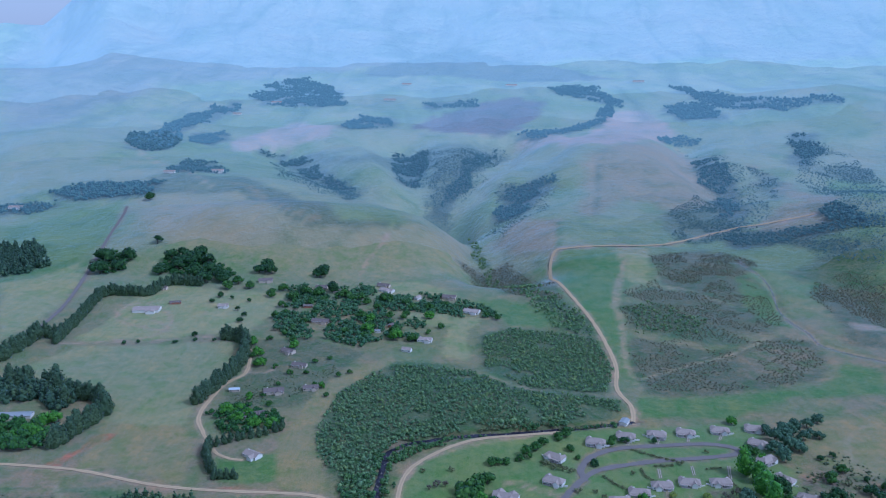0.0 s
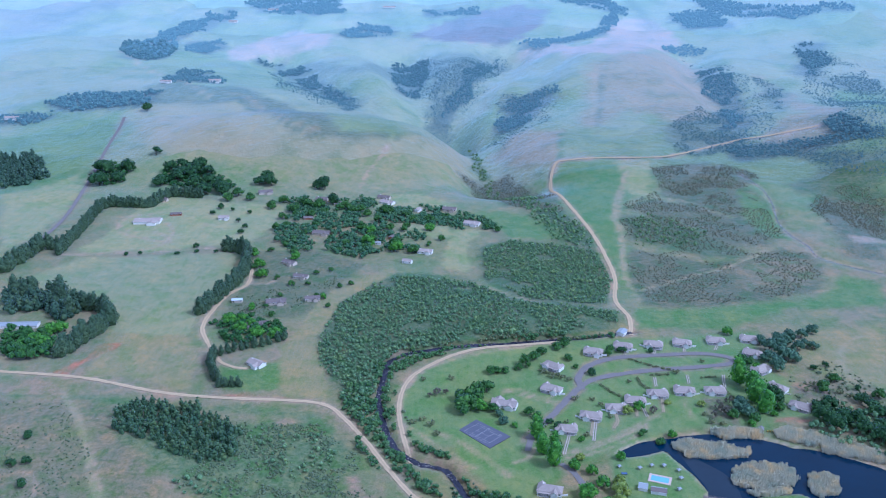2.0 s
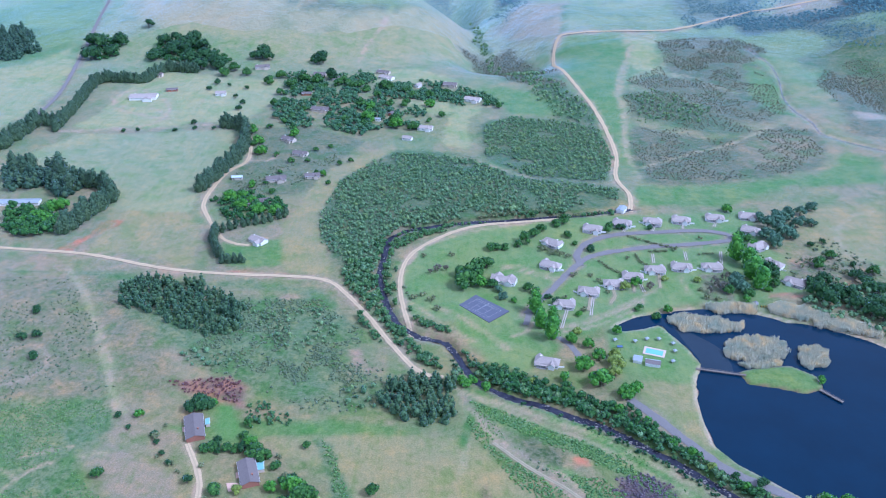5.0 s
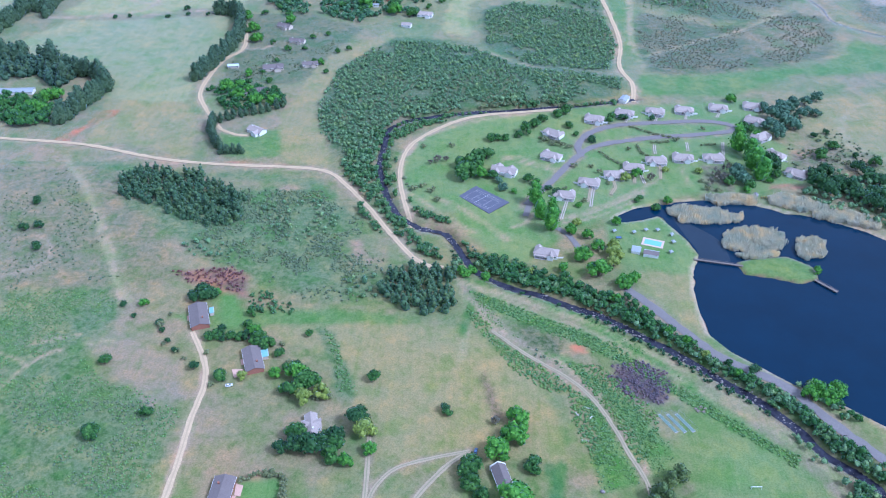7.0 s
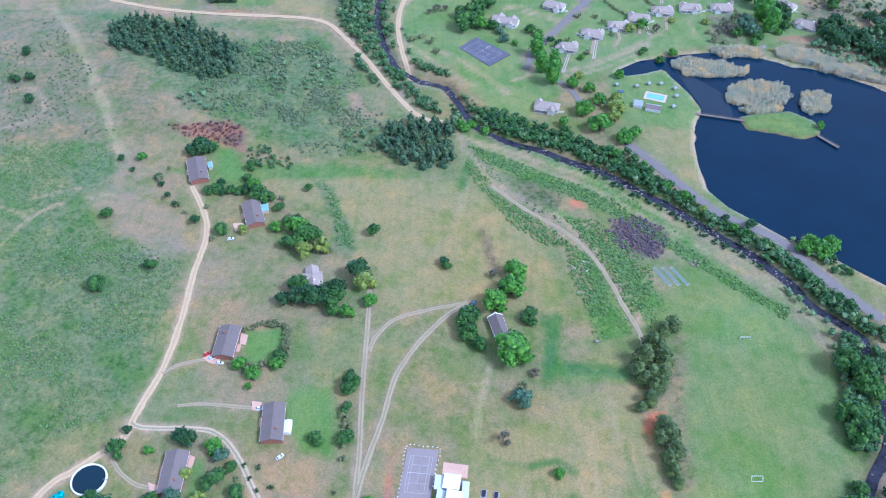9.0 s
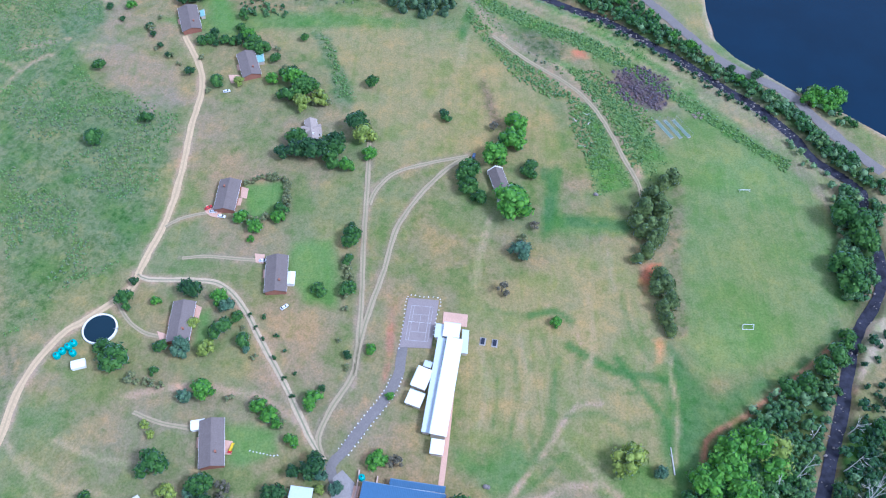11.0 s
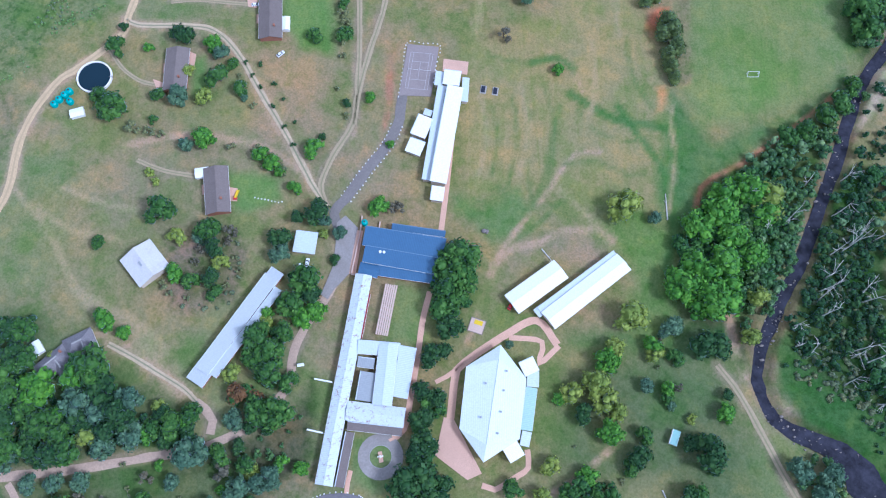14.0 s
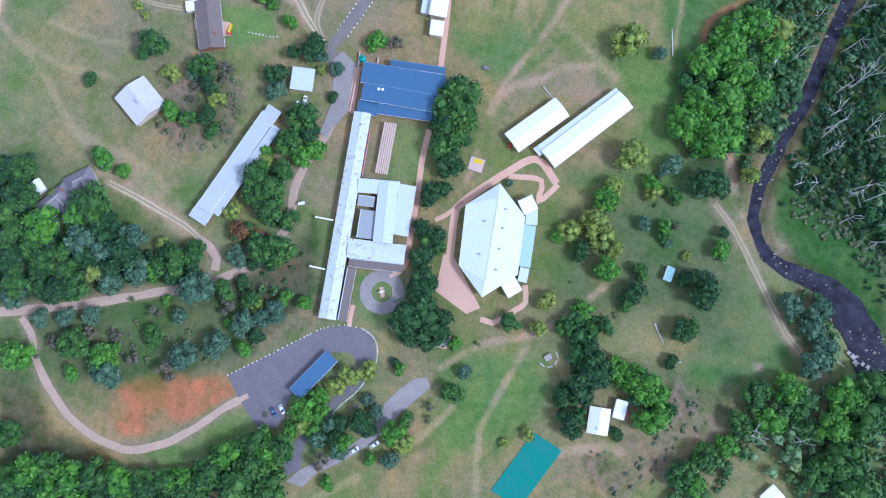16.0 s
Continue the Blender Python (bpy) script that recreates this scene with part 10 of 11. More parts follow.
# parked cars
car(-64.5, 115.3, 80, "car_white")
car(-61.3, 117.7, 80, "car_white")
car(-37.3, -34.6, 33, "car_white")
car(-28.8, -32.3, 33, "car_white")
car(-71.6, -18.9, -62, "car_blue")
car(-68.2, -17.7, -60, "car_white")
car(-75.9, -25.3, 20, "car_white")
car(-127.9, 288.9, 40, "car_red")
car(-124.8, 286.3, 5, "car_white")
car(-119.9, 282.9, -10, "car_white")
car(-93.9, 253.8, 5, "car_white")
car(-79.7, 225.4, 40, "car_white")
car(-131.0, 378.4, 15, "car_white")
car(17.7, 326.3, 80, "car_blue")
car(-112.0, 161.9, 10, "car_white")

# playing field
goal(166.6, 299.7, 0)
goal(151.0, 214.3, 180)
cricket_net(129.5, 347.2, -62)
cricket_net(134.5, 347.2, -62)
cricket_net(139.6, 347.6, -62)
picnic_table(148.5, 358.4, 22)
picnic_table(151.5, 359.8, 30)
picnic_table(153.9, 358.4, 38)
picnic_table(149.4, 356.5, 26)
picnic_table(152.4, 356.0, 35)

# lake shore
boardwalk(183, 509.2, 216.9, 500.9, 1.8)
boardwalk(263.2, 484.1, 273.8, 470.1, 2.0)
swimming_pool(157.3, 530.1, 16.1, 10.1, -20.9)
sun_shelter(145.3, 542.7)
sun_shelter(154.9, 545.8)
sun_shelter(164.0, 545.7)
sun_shelter(173.4, 539.5)
sun_shelter(172.5, 529.6)
sun_shelter(167.9, 516.5)
sun_shelter(130.4, 544.4)
pool_house(142.5, 518.9, 6.8, 6.4, -17.8)
pool_house(152.6, 513.8, 11.4, 5.6, -15.5, "slate_roof")
trampoline(132.7, 536.7)
boathouse(253.4, 595.0, 70)
weir(172.9, 6.6, 183.5, -3.7)

# small things round the school
solar_panel(19.6, 206.0, -10)
solar_panel(25.4, 205.0, -10)
sand_platform(14.9, 88.5, -18)
notice_board(-61.6, 70.8, 10)
play_set(-95.6, 150.9, 80)
fire_place(45.0, 4.1)
log(92.5, 14.4, 9, -70)
log(99.4, 2.4, 5, -20)
log(168.2, 2.3, 8, -40)
log(77.9, 354.2, 4, -60)
log(85.2, 358.9, 5, -20)
log(80.0, 333.9, 4, -15)
log(86.0, 351.9, 3, 40)
log(103.4, 144.8, 13, 88)
log(98.9, -42.4, 8, 85)
log(92.3, -26.1, 6, 20)
white_stone(-87.3, 149.6)
white_stone(-85.7, 149.1)
white_stone(-84.1, 148.8)
white_stone(-82.5, 148.5)
white_stone(-80.9, 148.2)
white_stone(-79.3, 147.7)
white_stone(-77.7, 147.4)
white_stone(-76.1, 147.1)
white_stone(-74.5, 147.4)
boulder(18.9, 133.0, 1.6)
boulder(84.4, 298.3, 1.5)
boulder(20.1, 132.6, 1.2)

# bleached dead trees on the river's far bank
dead_trees((139, 148, 9), (155, 135, 12), (147, 132, 8), (168, 155, 7), (179, 140, 12), (181, 123, 16), (185, 126, 15), (175, 121, 10), (171, 110, 12), (168, 104, 13), (167, 100, 11), (186, 99, 14), (187, 103, 14), (166, 92, 12), (154, 88, 9), (179, 77, 14), (178, 74, 14), (160, 75, 9), (182, 71, 15), (173, 62, 10), (154, 79, 8), (186, 158, 10), (188, 61, 12), (196, 128, 14), (186, 54, 12), (128, -26, 10), (130, -28, 9), (147, -28, 10))

# river banks, bracken and thickets
wood("forest", 5, 3.6, (203.2, 375.6), (219.1, 341), (232.7, 316.4), (241.7, 304.5), (233.6, 270.5), (229.5, 289.1), (214.6, 304.5), (200.7, 328.4), (191.7, 366.7))
wood("forest", 5, 3.6, (216, 296.7), (227.4, 292.9), (226.8, 270.5), (220.4, 249), (212.9, 228.6), (203.6, 225.2), (200, 235.3), (207.3, 256.1), (206.7, 274.1))
wood("forest", 5.5, 3.6, (200.2, 209), (192.6, 199.5), (176.4, 187.1), (146.2, 169.2), (122.8, 154.7), (117.8, 138), (133.8, 140.7), (158, 160.4), (179.5, 175.1), (192.8, 187.1))
wood("forest", 6, 3.8, (129.5, 159.5), (152.8, 164.8), (157, 148.8), (161.1, 130.3), (149.7, 106.8), (136.6, 96.5), (136.1, 86.3), (126.6, 96.5), (132.6, 117.2), (126, 138.2))
wood("forest", 7.5, 3.6, (193.8, 164.9), (214.2, 164.8), (211, 56.1), (195.9, 51.1), (182.9, 78.7), (195.2, 112), (181.6, 135.5))
wood("scrub", 3.6, 2.2, (176.6, 135.5), (200.2, 154.1), (192.2, 41.2), (180.6, 43.7), (161.6, 53.6), (152.4, 66.1), (158.5, 86.3))
wood("forest", 6, 3.8, (150.5, 31.4), (160.1, 28.9), (168.9, 11.9), (172.5, -7.2), (158.3, -2.4), (151.9, 12))
wood("forest", 6.5, 4.5, (131.4, -9.6), (153.2, -7.2), (186.6, -12), (194.8, -30.8), (185.2, -58.5), (155.5, -49.4), (129.9, -40.1), (105.6, -53.9), (98.7, -47), (120.9, -28.4))
wood("fern", 2.5, 1.3, (-283.6, 406.3), (-238, 411.5), (-204.1, 380.4), (-178.5, 375.5), (-157, 356.4), (-154.7, 316.5), (-158.7, 280.7), (-166, 262.2), (-223.1, 241.4), (-273.4, 342.3))
wood("fern", 2.5, 1.2, (-306.9, 470), (-238.5, 476.9), (-225.2, 464.3), (-224.1, 439.8), (-238.6, 425.3), (-260, 400.9), (-287.6, 417.2))
wood("fern", 2.6, 1.2, (-242.8, 308.9), (-171.1, 324.9), (-159.2, 270.9), (-172.6, 245.9), (-195.9, 232.2), (-203.7, 215.6), (-218.4, 205.9))
wood("fern", 1.9, 1, (14.1, 477.1), (28.6, 440.4), (56.8, 412.3), (92.3, 375.8), (107.5, 338.2), (110.6, 316.6), (115.6, 308.4), (129.9, 300.3), (128.9, 329.4), (105.5, 370.9), (81.1, 401.4), (43.1, 429), (25.5, 464.6))
wood("fern", 1.9, 1, (77.9, 370.9), (87.7, 366), (106.8, 333.8), (104, 304.3), (86, 298.3), (81.9, 316.7), (88.3, 342.7))
wood("fern", 2.3, 1.1, (29.7, 483.2), (82.6, 457.8), (127.4, 411.9), (163.3, 359.3), (193.3, 331), (167.4, 350.5), (136.5, 387.8), (81.3, 447.5))
wood("fern", 2.3, 1.1, (-82.1, 434.5), (-72.3, 428.8), (-58.1, 390.8), (-51.6, 373.4), (-62.2, 375.8), (-69.2, 396))
wood("scrub", 4, 1.7, (44.6, 423.4), (64.7, 420.5), (78, 406.7), (73.7, 398.8), (56.2, 404.2))
wood("purple", 3, 1.7, (102.4, 386.3), (121.8, 401.4), (132.7, 386.3), (138.6, 374.2), (127.7, 362.5), (111.9, 367.2))
wood("scrub", 4, 1.6, (-126.2, 129.8), (-93.3, 132.5), (-94.8, 101.3), (-111.1, 93.9), (-133.9, 98.8), (-123.5, 111.5))
wood("scrub", 5, 1.8, (-168.6, 19.3), (-110.6, 29), (-64.2, 24.1), (-85.6, 7.2), (-109.5, 0), (-140.6, -4.7), (-157.9, 2.5))
wood("scrub", 5, 1.6, (95.6, -2.4), (124.1, -11.9), (126, -21.4), (103.9, -35.4), (74.8, -53.9), (48.9, -47), (51.4, -38.9), (73, -34.3), (92.3, -26.1))
wood("rough", 2.8, 1.3, (-256.4, 367), (-174.6, 367), (-170.2, 301.1), (-184.9, 249.4), (-205.2, 222.2), (-219.1, 209.1))
wood("scrub", 4, 1.7, (-123.6, 561.8), (-81.4, 577), (-60.6, 530.8), (-57.8, 489.8), (-87.8, 470.6), (-124.1, 477.1), (-137.2, 510.6))
wood("forest", 5, 2.6, (-153.4, 585.2), (-100.8, 593.4), (-80.1, 561.2), (-94.3, 531.3), (-129, 539))
wood("redbush", 3.2, 1.5, (-194.9, 493.4), (-155.9, 500.2), (-142.1, 490.3), (-138.3, 467.7), (-158.5, 470.9), (-180, 480.3))

# garden hedges of the staff houses
hedge("shrub", 3.4, 2.3, (-108.1, 281.9), (-100.4, 280), (-91.6, 281.9), (-85.8, 285.6), (-85.9, 297), (-87.7, 306.8), (-97.3, 310.7))
hedge("shrub", 3.6, 2.4, (-88.3, 173.6), (-82.7, 170.6), (-77, 166.2), (-73.9, 161.9))
hedge("shrub", 4, 2.6, (-50.8, 252.9), (-48.8, 242.5), (-49.8, 232.2))
hedge("shrub", 3.6, 2.2, (-145.2, 184.1), (-133.9, 181.7))
hedge("dark", 5, 3.2, (-86.5, 36.4), (-81.8, 43.8), (-74.5, 43.8))

# trees and shrubs between the cottages
wood("grove", 6.2, 3.9, (2.3, 552.3), (18.9, 520.4), (55, 500.4), (86.1, 487.1), (107.8, 469.9), (131, 468), (139.8, 451.2), (157.6, 425), (177.3, 398), (194.1, 380.1), (212.3, 370.3), (224.5, 376.4), (240.1, 381.6), (238.8, 366.7), (237.8, 343.2), (243.3, 321.1), (246.1, 304.4), (234.2, 304.4), (223.2, 319), (211.7, 334), (198.2, 356.7), (180.4, 381), (157.1, 404.2), (135.1, 423.3), (112.4, 446.4), (83.9, 464.8), (57.5, 477.3), (38.2, 487), (22.5, 500.1), (6.5, 523.8))
wood("scrub", 3.6, 2.2, (-40, 643.6), (-21.6, 567.6), (2.3, 545), (18.7, 510.2), (46.4, 491.7), (38.7, 500.3), (14.9, 530.9), (-6.2, 552.3), (-19.6, 575.5), (-32.6, 634.5))

# village gardens beyond the river
plant("round", (-223, 1092, 6.2), (-213, 1103, 6.3), (-193, 1048, 6.0), (-182, 1071, 5.3), (-172, 1105, 5.4), (-146, 1049, 5.2), (-126, 1037, 5.9), (-109, 1087, 7.7), (-94, 1044, 7.4), (-61, 1033, 8.0), (-38, 1008, 6.4), (-49, 1091, 6.9), (-71, 1092, 6.1), (-99, 1018, 5.8), (-187, 1009, 5.0), (-201, 1029, 5.1), (-215, 1010, 4.3), (-131, 1012, 4.3), (-18, 1033, 4.3), (-3, 1054, 4.4))
plant("round", (-223, 1138, 6.5), (-206, 1150, 6.5), (-186, 1150, 6.5), (-168, 1163, 6.5), (-149, 1176, 6.6), (-128, 1163, 6.5), (-107, 1151, 6.4), (-89, 1125, 7.1), (-76, 1164, 6.5), (-42, 1128, 6.3), (-19, 1129, 6.3), (4, 1143, 5.6), (58, 1097, 4.6), (72, 1086, 4.6), (-225, 953, 4.1), (-216, 928, 4.0), (-208, 938, 3.4), (-192, 921, 3.3), (-173, 903, 3.9), (-149, 937, 4.0), (-133, 948, 3.4), (-117, 895, 3.2), (-105, 903, 3.2), (-154, 904, 3.3), (-180, 872, 3.2), (-140, 871, 3.1), (-190, 842, 3.1), (-123, 840, 3.0), (-179, 818, 3.6))
plant("pine", (-420, 868, 8.2), (-405, 845, 8.0), (-390, 823, 7.8), (-409, 833, 6.6), (-453, 878, 7.0), (-455, 863, 6.9), (-469, 872, 6.3), (-452, 870, 7.0))
plant("bright", (-391, 777, 7.5), (-385, 783, 7.6), (-399, 758, 7.4), (-405, 747, 6.1), (-388, 752, 7.4), (-206, 806, 6.0), (-216, 801, 5.4), (-195, 794, 5.3))

# groves round the school
# crowns close round the two houses in the field
plant("round", (-85, 378.2, 7.7), (-62.4, 321.6, 6.0), (11.5, 310.5, 5.3), (48.9, 310.5, 3.5))
plant("bright", (43.2, 337.4, 5.5), (-144.4, 228.5, 3.0))
plant("dark", (-91.1, 326.2, 4.7), (-92.1, 393.4, 4.2))
# mixed trees below the thatched house, and along the drive
plant("round", (-183.8, 85.3, 6.1), (-179.5, 73.8, 5.4), (-187.5, 66.2, 7.3), (-185, 56.2, 6.8), (-151.1, 70, 8.8), (-167.4, 45.1, 7.8), (-159.8, 40.2, 6.1), (-177.5, 50, 5.4), (-181, 35.3, 6.8), (-156.9, 33.6, 6.8), (-114.4, 45.1, 6.8), (-122.7, 43.3, 4.9), (-106.1, 49.3, 5.4), (-122.6, 13.5, 4.9), (-156.3, 9.9, 6.6), (-93.3, 32.8, 5.4))
plant("blue", (-132.7, 57, 6.6), (-153.6, 54.5, 6.8), (-150.7, 65, 3.4), (-145.9, 48.3, 6.4), (-129.7, 40.2, 6.8), (-142.7, 36, 4.9), (-183.9, 30.4, 4.9), (-160.9, 21.9, 4.4), (-170.8, 20.7, 4.4), (-150.1, 22.6, 4.9), (-105.2, 31.6, 7.3), (-84.3, 18.3, 6.1), (-95.8, 9.4, 5.9), (-109.2, 3.3, 6.8), (-142.3, -3.8, 6.4), (-113.1, 21.9, 3.4))
plant("dark", (-145.4, 58.7, 7.8), (-137.6, 50, 6.8), (-185.4, 74.3, 6.1), (-185.3, 45.8, 6.1), (-141.8, 41.4, 6.1), (-162.9, 33.6, 6.1), (-174.2, 40.2, 4.9), (-133.8, 46.3, 5.4), (-119.5, 50, 4.4), (-116.3, 37.7, 4.2), (-167.4, 28.7, 3.4), (-191.2, 85.3, 6.1), (-153.1, 46.3, 5.9), (-171.3, 34.1, 4.9), (-106.9, 41.4, 4.4))
plant("bright", (-172.3, 60.7, 8.0), (-158.1, 66.2, 6.8), (-148.8, 90.4, 5.4), (-139.9, 85.2, 3.4), (-125, 40.9, 4.2), (-161.6, 48.8, 4.4), (-118.3, 28.7, 2.6), (-142.4, 4, 6.8), (-179.7, 5.2, 6.4), (-157.8, -2.4, 3.8), (-92, 18.5, 2.4), (-85.1, 7.5, 3.8), (-109.5, 46.3, 3.4))
plant("yellow", (-148.9, 40.2, 4.4), (-169.6, 73.8, 2.9), (-120.8, 52.5, 3.4))
plant("grey", (-164.8, 11.1, 4.4), (-138.8, 13.5, 3.6), (-131, 2.8, 4.4), (-117.8, -0.7, 5.4), (-123.9, 23.1, 3.6), (-91.8, 26.7, 4.9), (-150.8, 14.7, 3.4))
wood("undergrowth", 4, 2.6, (-201.4, 94.3), (-181.3, 93), (-179.5, 71.3), (-183.4, 58.7), (-197, 46.3))
wood("undergrowth", 4, 2.2, (-198.1, 58.7), (-177.8, 51.3), (-163.8, 61.2), (-143.2, 66.2), (-141, 51.3), (-109.1, 52.5), (-106.2, 42.6), (-132.6, 34.5), (-166.3, 29.2), (-195.2, 26.8))
wood("grove", 6.5, 4.4, (-85.4, 81.3), (-73.2, 91.5), (-66.9, 86.4), (-70.3, 73.7), (-66.3, 62.4), (-69.7, 51.2), (-84.2, 41.3), (-91.6, 43.8), (-94.3, 51.2), (-84.8, 61.2), (-77.6, 68.7), (-85.2, 73.7))
wood("grove", 6.5, 4.6, (-3.4, 126.4), (14.3, 126.4), (19.3, 117.3), (16.7, 104.3), (9.1, 88.9), (4.1, 78.7), (-4.6, 78.7), (-5.9, 96.6))
wood("grove", 6.5, 4.6, (-12, 56.1), (-0.9, 58.6), (1.6, 48.7), (-3.3, 36.3), (-0.9, 26.6), (4, 14.4), (-3.3, 7.2), (-15.4, 7.2), (-20.3, 16.8), (-15.5, 26.6), (-13.1, 41.3))
wood("grove", 7, 4.2, (-190.9, -50), (-172.1, -48), (-138.6, -51), (-126.5, -52), (-114.8, -49), (-96, -43), (-84.4, -38), (-69, -41), (-65, -46), (-69.4, -62), (-189.7, -64))
wood("grove", 6.5, 4.4, (52.3, 2.4), (66.8, 4.8), (83.6, -0), (92.9, -9.6), (94.9, -21.4), (85.1, -28.4), (78.3, -16.7), (66.5, -9.6), (59.1, -16.7), (51.9, -16.7), (48.4, -9.5))
wood("grove", 6.5, 4.6, (119.2, 156.8), (142.5, 164.9), (157.6, 159.5), (159.1, 140.8), (148.1, 125), (137, 104.3), (136.4, 91.4), (121.3, 90.2), (106.7, 99.1), (104.7, 112), (115.2, 122.4), (118.4, 138.2))
wood("grove", 7, 4.8, (198.9, 164.9), (219.4, 164.8), (213.3, 86.3), (194.1, 96.5), (190.5, 117.2), (199.6, 138.2))
wood("grove", 7, 4.6, (188.6, 88.8), (213.3, 86.3), (210.1, 43.7), (190.6, 46.1), (179.3, 61.1), (182.9, 78.7))
wood("grove", 6, 3.8, (14.6, 510.1), (46.5, 493.7), (78.9, 474.2), (83.5, 461.7), (61.2, 474.1), (30.2, 486.9))
boundary_wall((-37.1, 140.1), (-37.9, 131.3), (-41.2, 112.2), (-38.9, 111.7))
boundary_wall((-28.8, 137.3), (-29.2, 134.1), (-24.1, 133))
rail_fence((-55.5, 64.8), (-47.6, 63.3))
rail_fence((-57.5, 43.3), (-50.6, 41.8))
wood("garden", 5, 3, (-121.4, 1231.5), (-69.7, 1211.6), (-11.1, 1172.6), (44, 1135.6), (80.9, 1101), (42.3, 1088.5), (-33.9, 1119.4), (-98.8, 1158.7))
wood("grove", 7.5, 4.8, (-452.9, 1291.7), (-442.4, 1345.6), (-401, 1362.8), (-355.2, 1325.2), (-324.9, 1271.4), (-347.9, 1259.3), (-394, 1270))
wood("grove", 8, 5, (-561.7, 1321.7), (-565.1, 1379.5), (-509.2, 1367.5), (-492.2, 1303.2), (-520.8, 1284))

# riverside bush
wood("bush", 4.6, 3.2, (119.9, 153.3), (146.4, 170.6), (176.7, 188.7), (200.2, 209), (205.7, 202.6), (192.9, 181.1), (182.3, 169.2), (169.3, 143.5), (158.9, 129.9), (147.2, 111.5), (138.8, 101.3), (132.2, 91.4), (120.8, 72.3), (107.7, 72.3), (126.9, 96.3), (127.5, 116.6), (117.1, 132.6))
wood("grove", 6, 4.4, (106.4, 119.3), (119.7, 132.5), (136.8, 127.2), (135.1, 101.3), (123.7, 91.4), (104.1, 91.4))
wood("bush", 4.6, 3.4, (216.2, 300.6), (239.8, 296.7), (223, 225.2), (208.2, 220.3), (199.3, 231.9), (207.3, 256.1), (209, 277.8))
wood("wildbush", 3.8, 1.3, (181, 143.5), (217.7, 202.6), (187, 72.3), (149.4, 72.3), (156.6, 91.4), (169.3, 111.5))
wood("bush", 4.6, 3, (129.5, 159.5), (157.9, 164.8), (170.7, 164.9), (166.9, 143.5), (155, 112), (138.7, 88.9), (130.8, 78.7), (129, 94), (137.6, 117.2), (128.6, 140.8))
wood("wildbush", 4.2, 1.4, (182.8, 154.1), (200.9, 164.9), (189.5, 2.3), (184.4, 26.5), (175.9, 46.1), (171.9, 61.1), (163.8, 91.4), (175.9, 125))
wood("bush", 4.8, 3.2, (150.5, 31.4), (161.4, 30.2), (170.1, 11.9), (172.3, -9.6), (158.2, -3.6), (151.9, 12))
wood("bush", 5, 3.6, (126.5, -12), (153.2, -7.2), (189.2, -9.6), (194.8, -30.8), (185.2, -58.5), (155.2, -54), (146.6, -40.1), (130.1, -35.4), (120.2, -44.7), (100.7, -56.2), (93.9, -49.3), (120.9, -28.4))
wood("bush", 4.4, 2.8, (2.3, 545), (18.9, 520.4), (55.2, 503.7), (85.9, 485.1), (107.3, 466.1), (128.6, 452.5), (147.7, 431.8), (169.1, 409.7), (191.9, 385.2), (209.1, 371.3), (222, 356.9), (234.8, 334.2), (247.6, 308.5), (244.6, 300.4), (230, 310.6), (216.9, 329.7), (201, 354.4), (179.8, 378.5), (159.6, 399), (134.6, 420.5), (112, 443.4), (83.9, 464.8), (57.7, 480.6), (30.3, 491.6), (10.5, 510.1))
wood("wildbush", 3.6, 1.8, (2.3, 523.7), (46.1, 487.1), (83.5, 461.7), (118.3, 434.6), (149.9, 404.2), (178.6, 373.5), (205.1, 345.2), (223.9, 321.1), (219.3, 316.8), (200.4, 340.6), (174.5, 371), (145.3, 398.9), (113.3, 426), (78.8, 452.5), (41.7, 477.3), (6.3, 506.7))
wood("thickfern", 1.7, 1.25, (19.9, 472.1), (44.6, 458.4), (80.9, 435.7), (108.5, 417.7), (129.6, 391.1), (155.7, 363.6), (180, 338.2), (198.1, 320.8), (193.1, 314.5), (175, 331.6), (150.8, 356.5), (125.1, 384.9), (103.2, 405.7), (79.4, 420.4), (43.8, 443.4), (25.3, 458.4))
wood("thickfern", 1.7, 1.25, (15.6, 455.3), (30.3, 435.7), (47.5, 409.6), (72.2, 383.3), (74.5, 370.9), (61.1, 375.9), (42.8, 390), (29.6, 417.7), (17.3, 440.3))
wood("thickfern", 1.7, 1.25, (77.3, 398.8), (98.1, 393.6), (110, 378.3), (123.7, 356.5), (119.2, 329.4), (107.4, 316.6), (99.9, 342.7), (90, 370.9))
wood("thickfern", 1.7, 1.25, (75.2, 378.3), (87.4, 363.6), (94.9, 342.7), (94.7, 316.7), (81.9, 316.7), (76.7, 342.8))
wood("bush", 4.6, 3.2, (-89.6, 671.5), (-60.5, 671.6), (-51.4, 609.4), (-39.1, 567.8), (-18.8, 537.6), (0.2, 516.8), (-1.8, 506.7), (-22.5, 516.7), (-39.9, 537.7), (-63.2, 568.5), (-82.8, 618.7))
wood("purple", 2.6, 1.5, (105.5, 396.2), (124.4, 402.6), (138.5, 391.1), (139.2, 375.8), (121.9, 366), (109.7, 375.8))
small_white_hut(-77.9, 241.9, 7.6, 3.9, -89.1)
small_white_hut(-112.3, 161.3, 6.5, 4.8, 9.5)
teal_hut(-114.1, 405.2, 7.0, 5.5, -77.4)
teal_hut(-156.8, 448.5, 6.3, 3.0, -74.2)

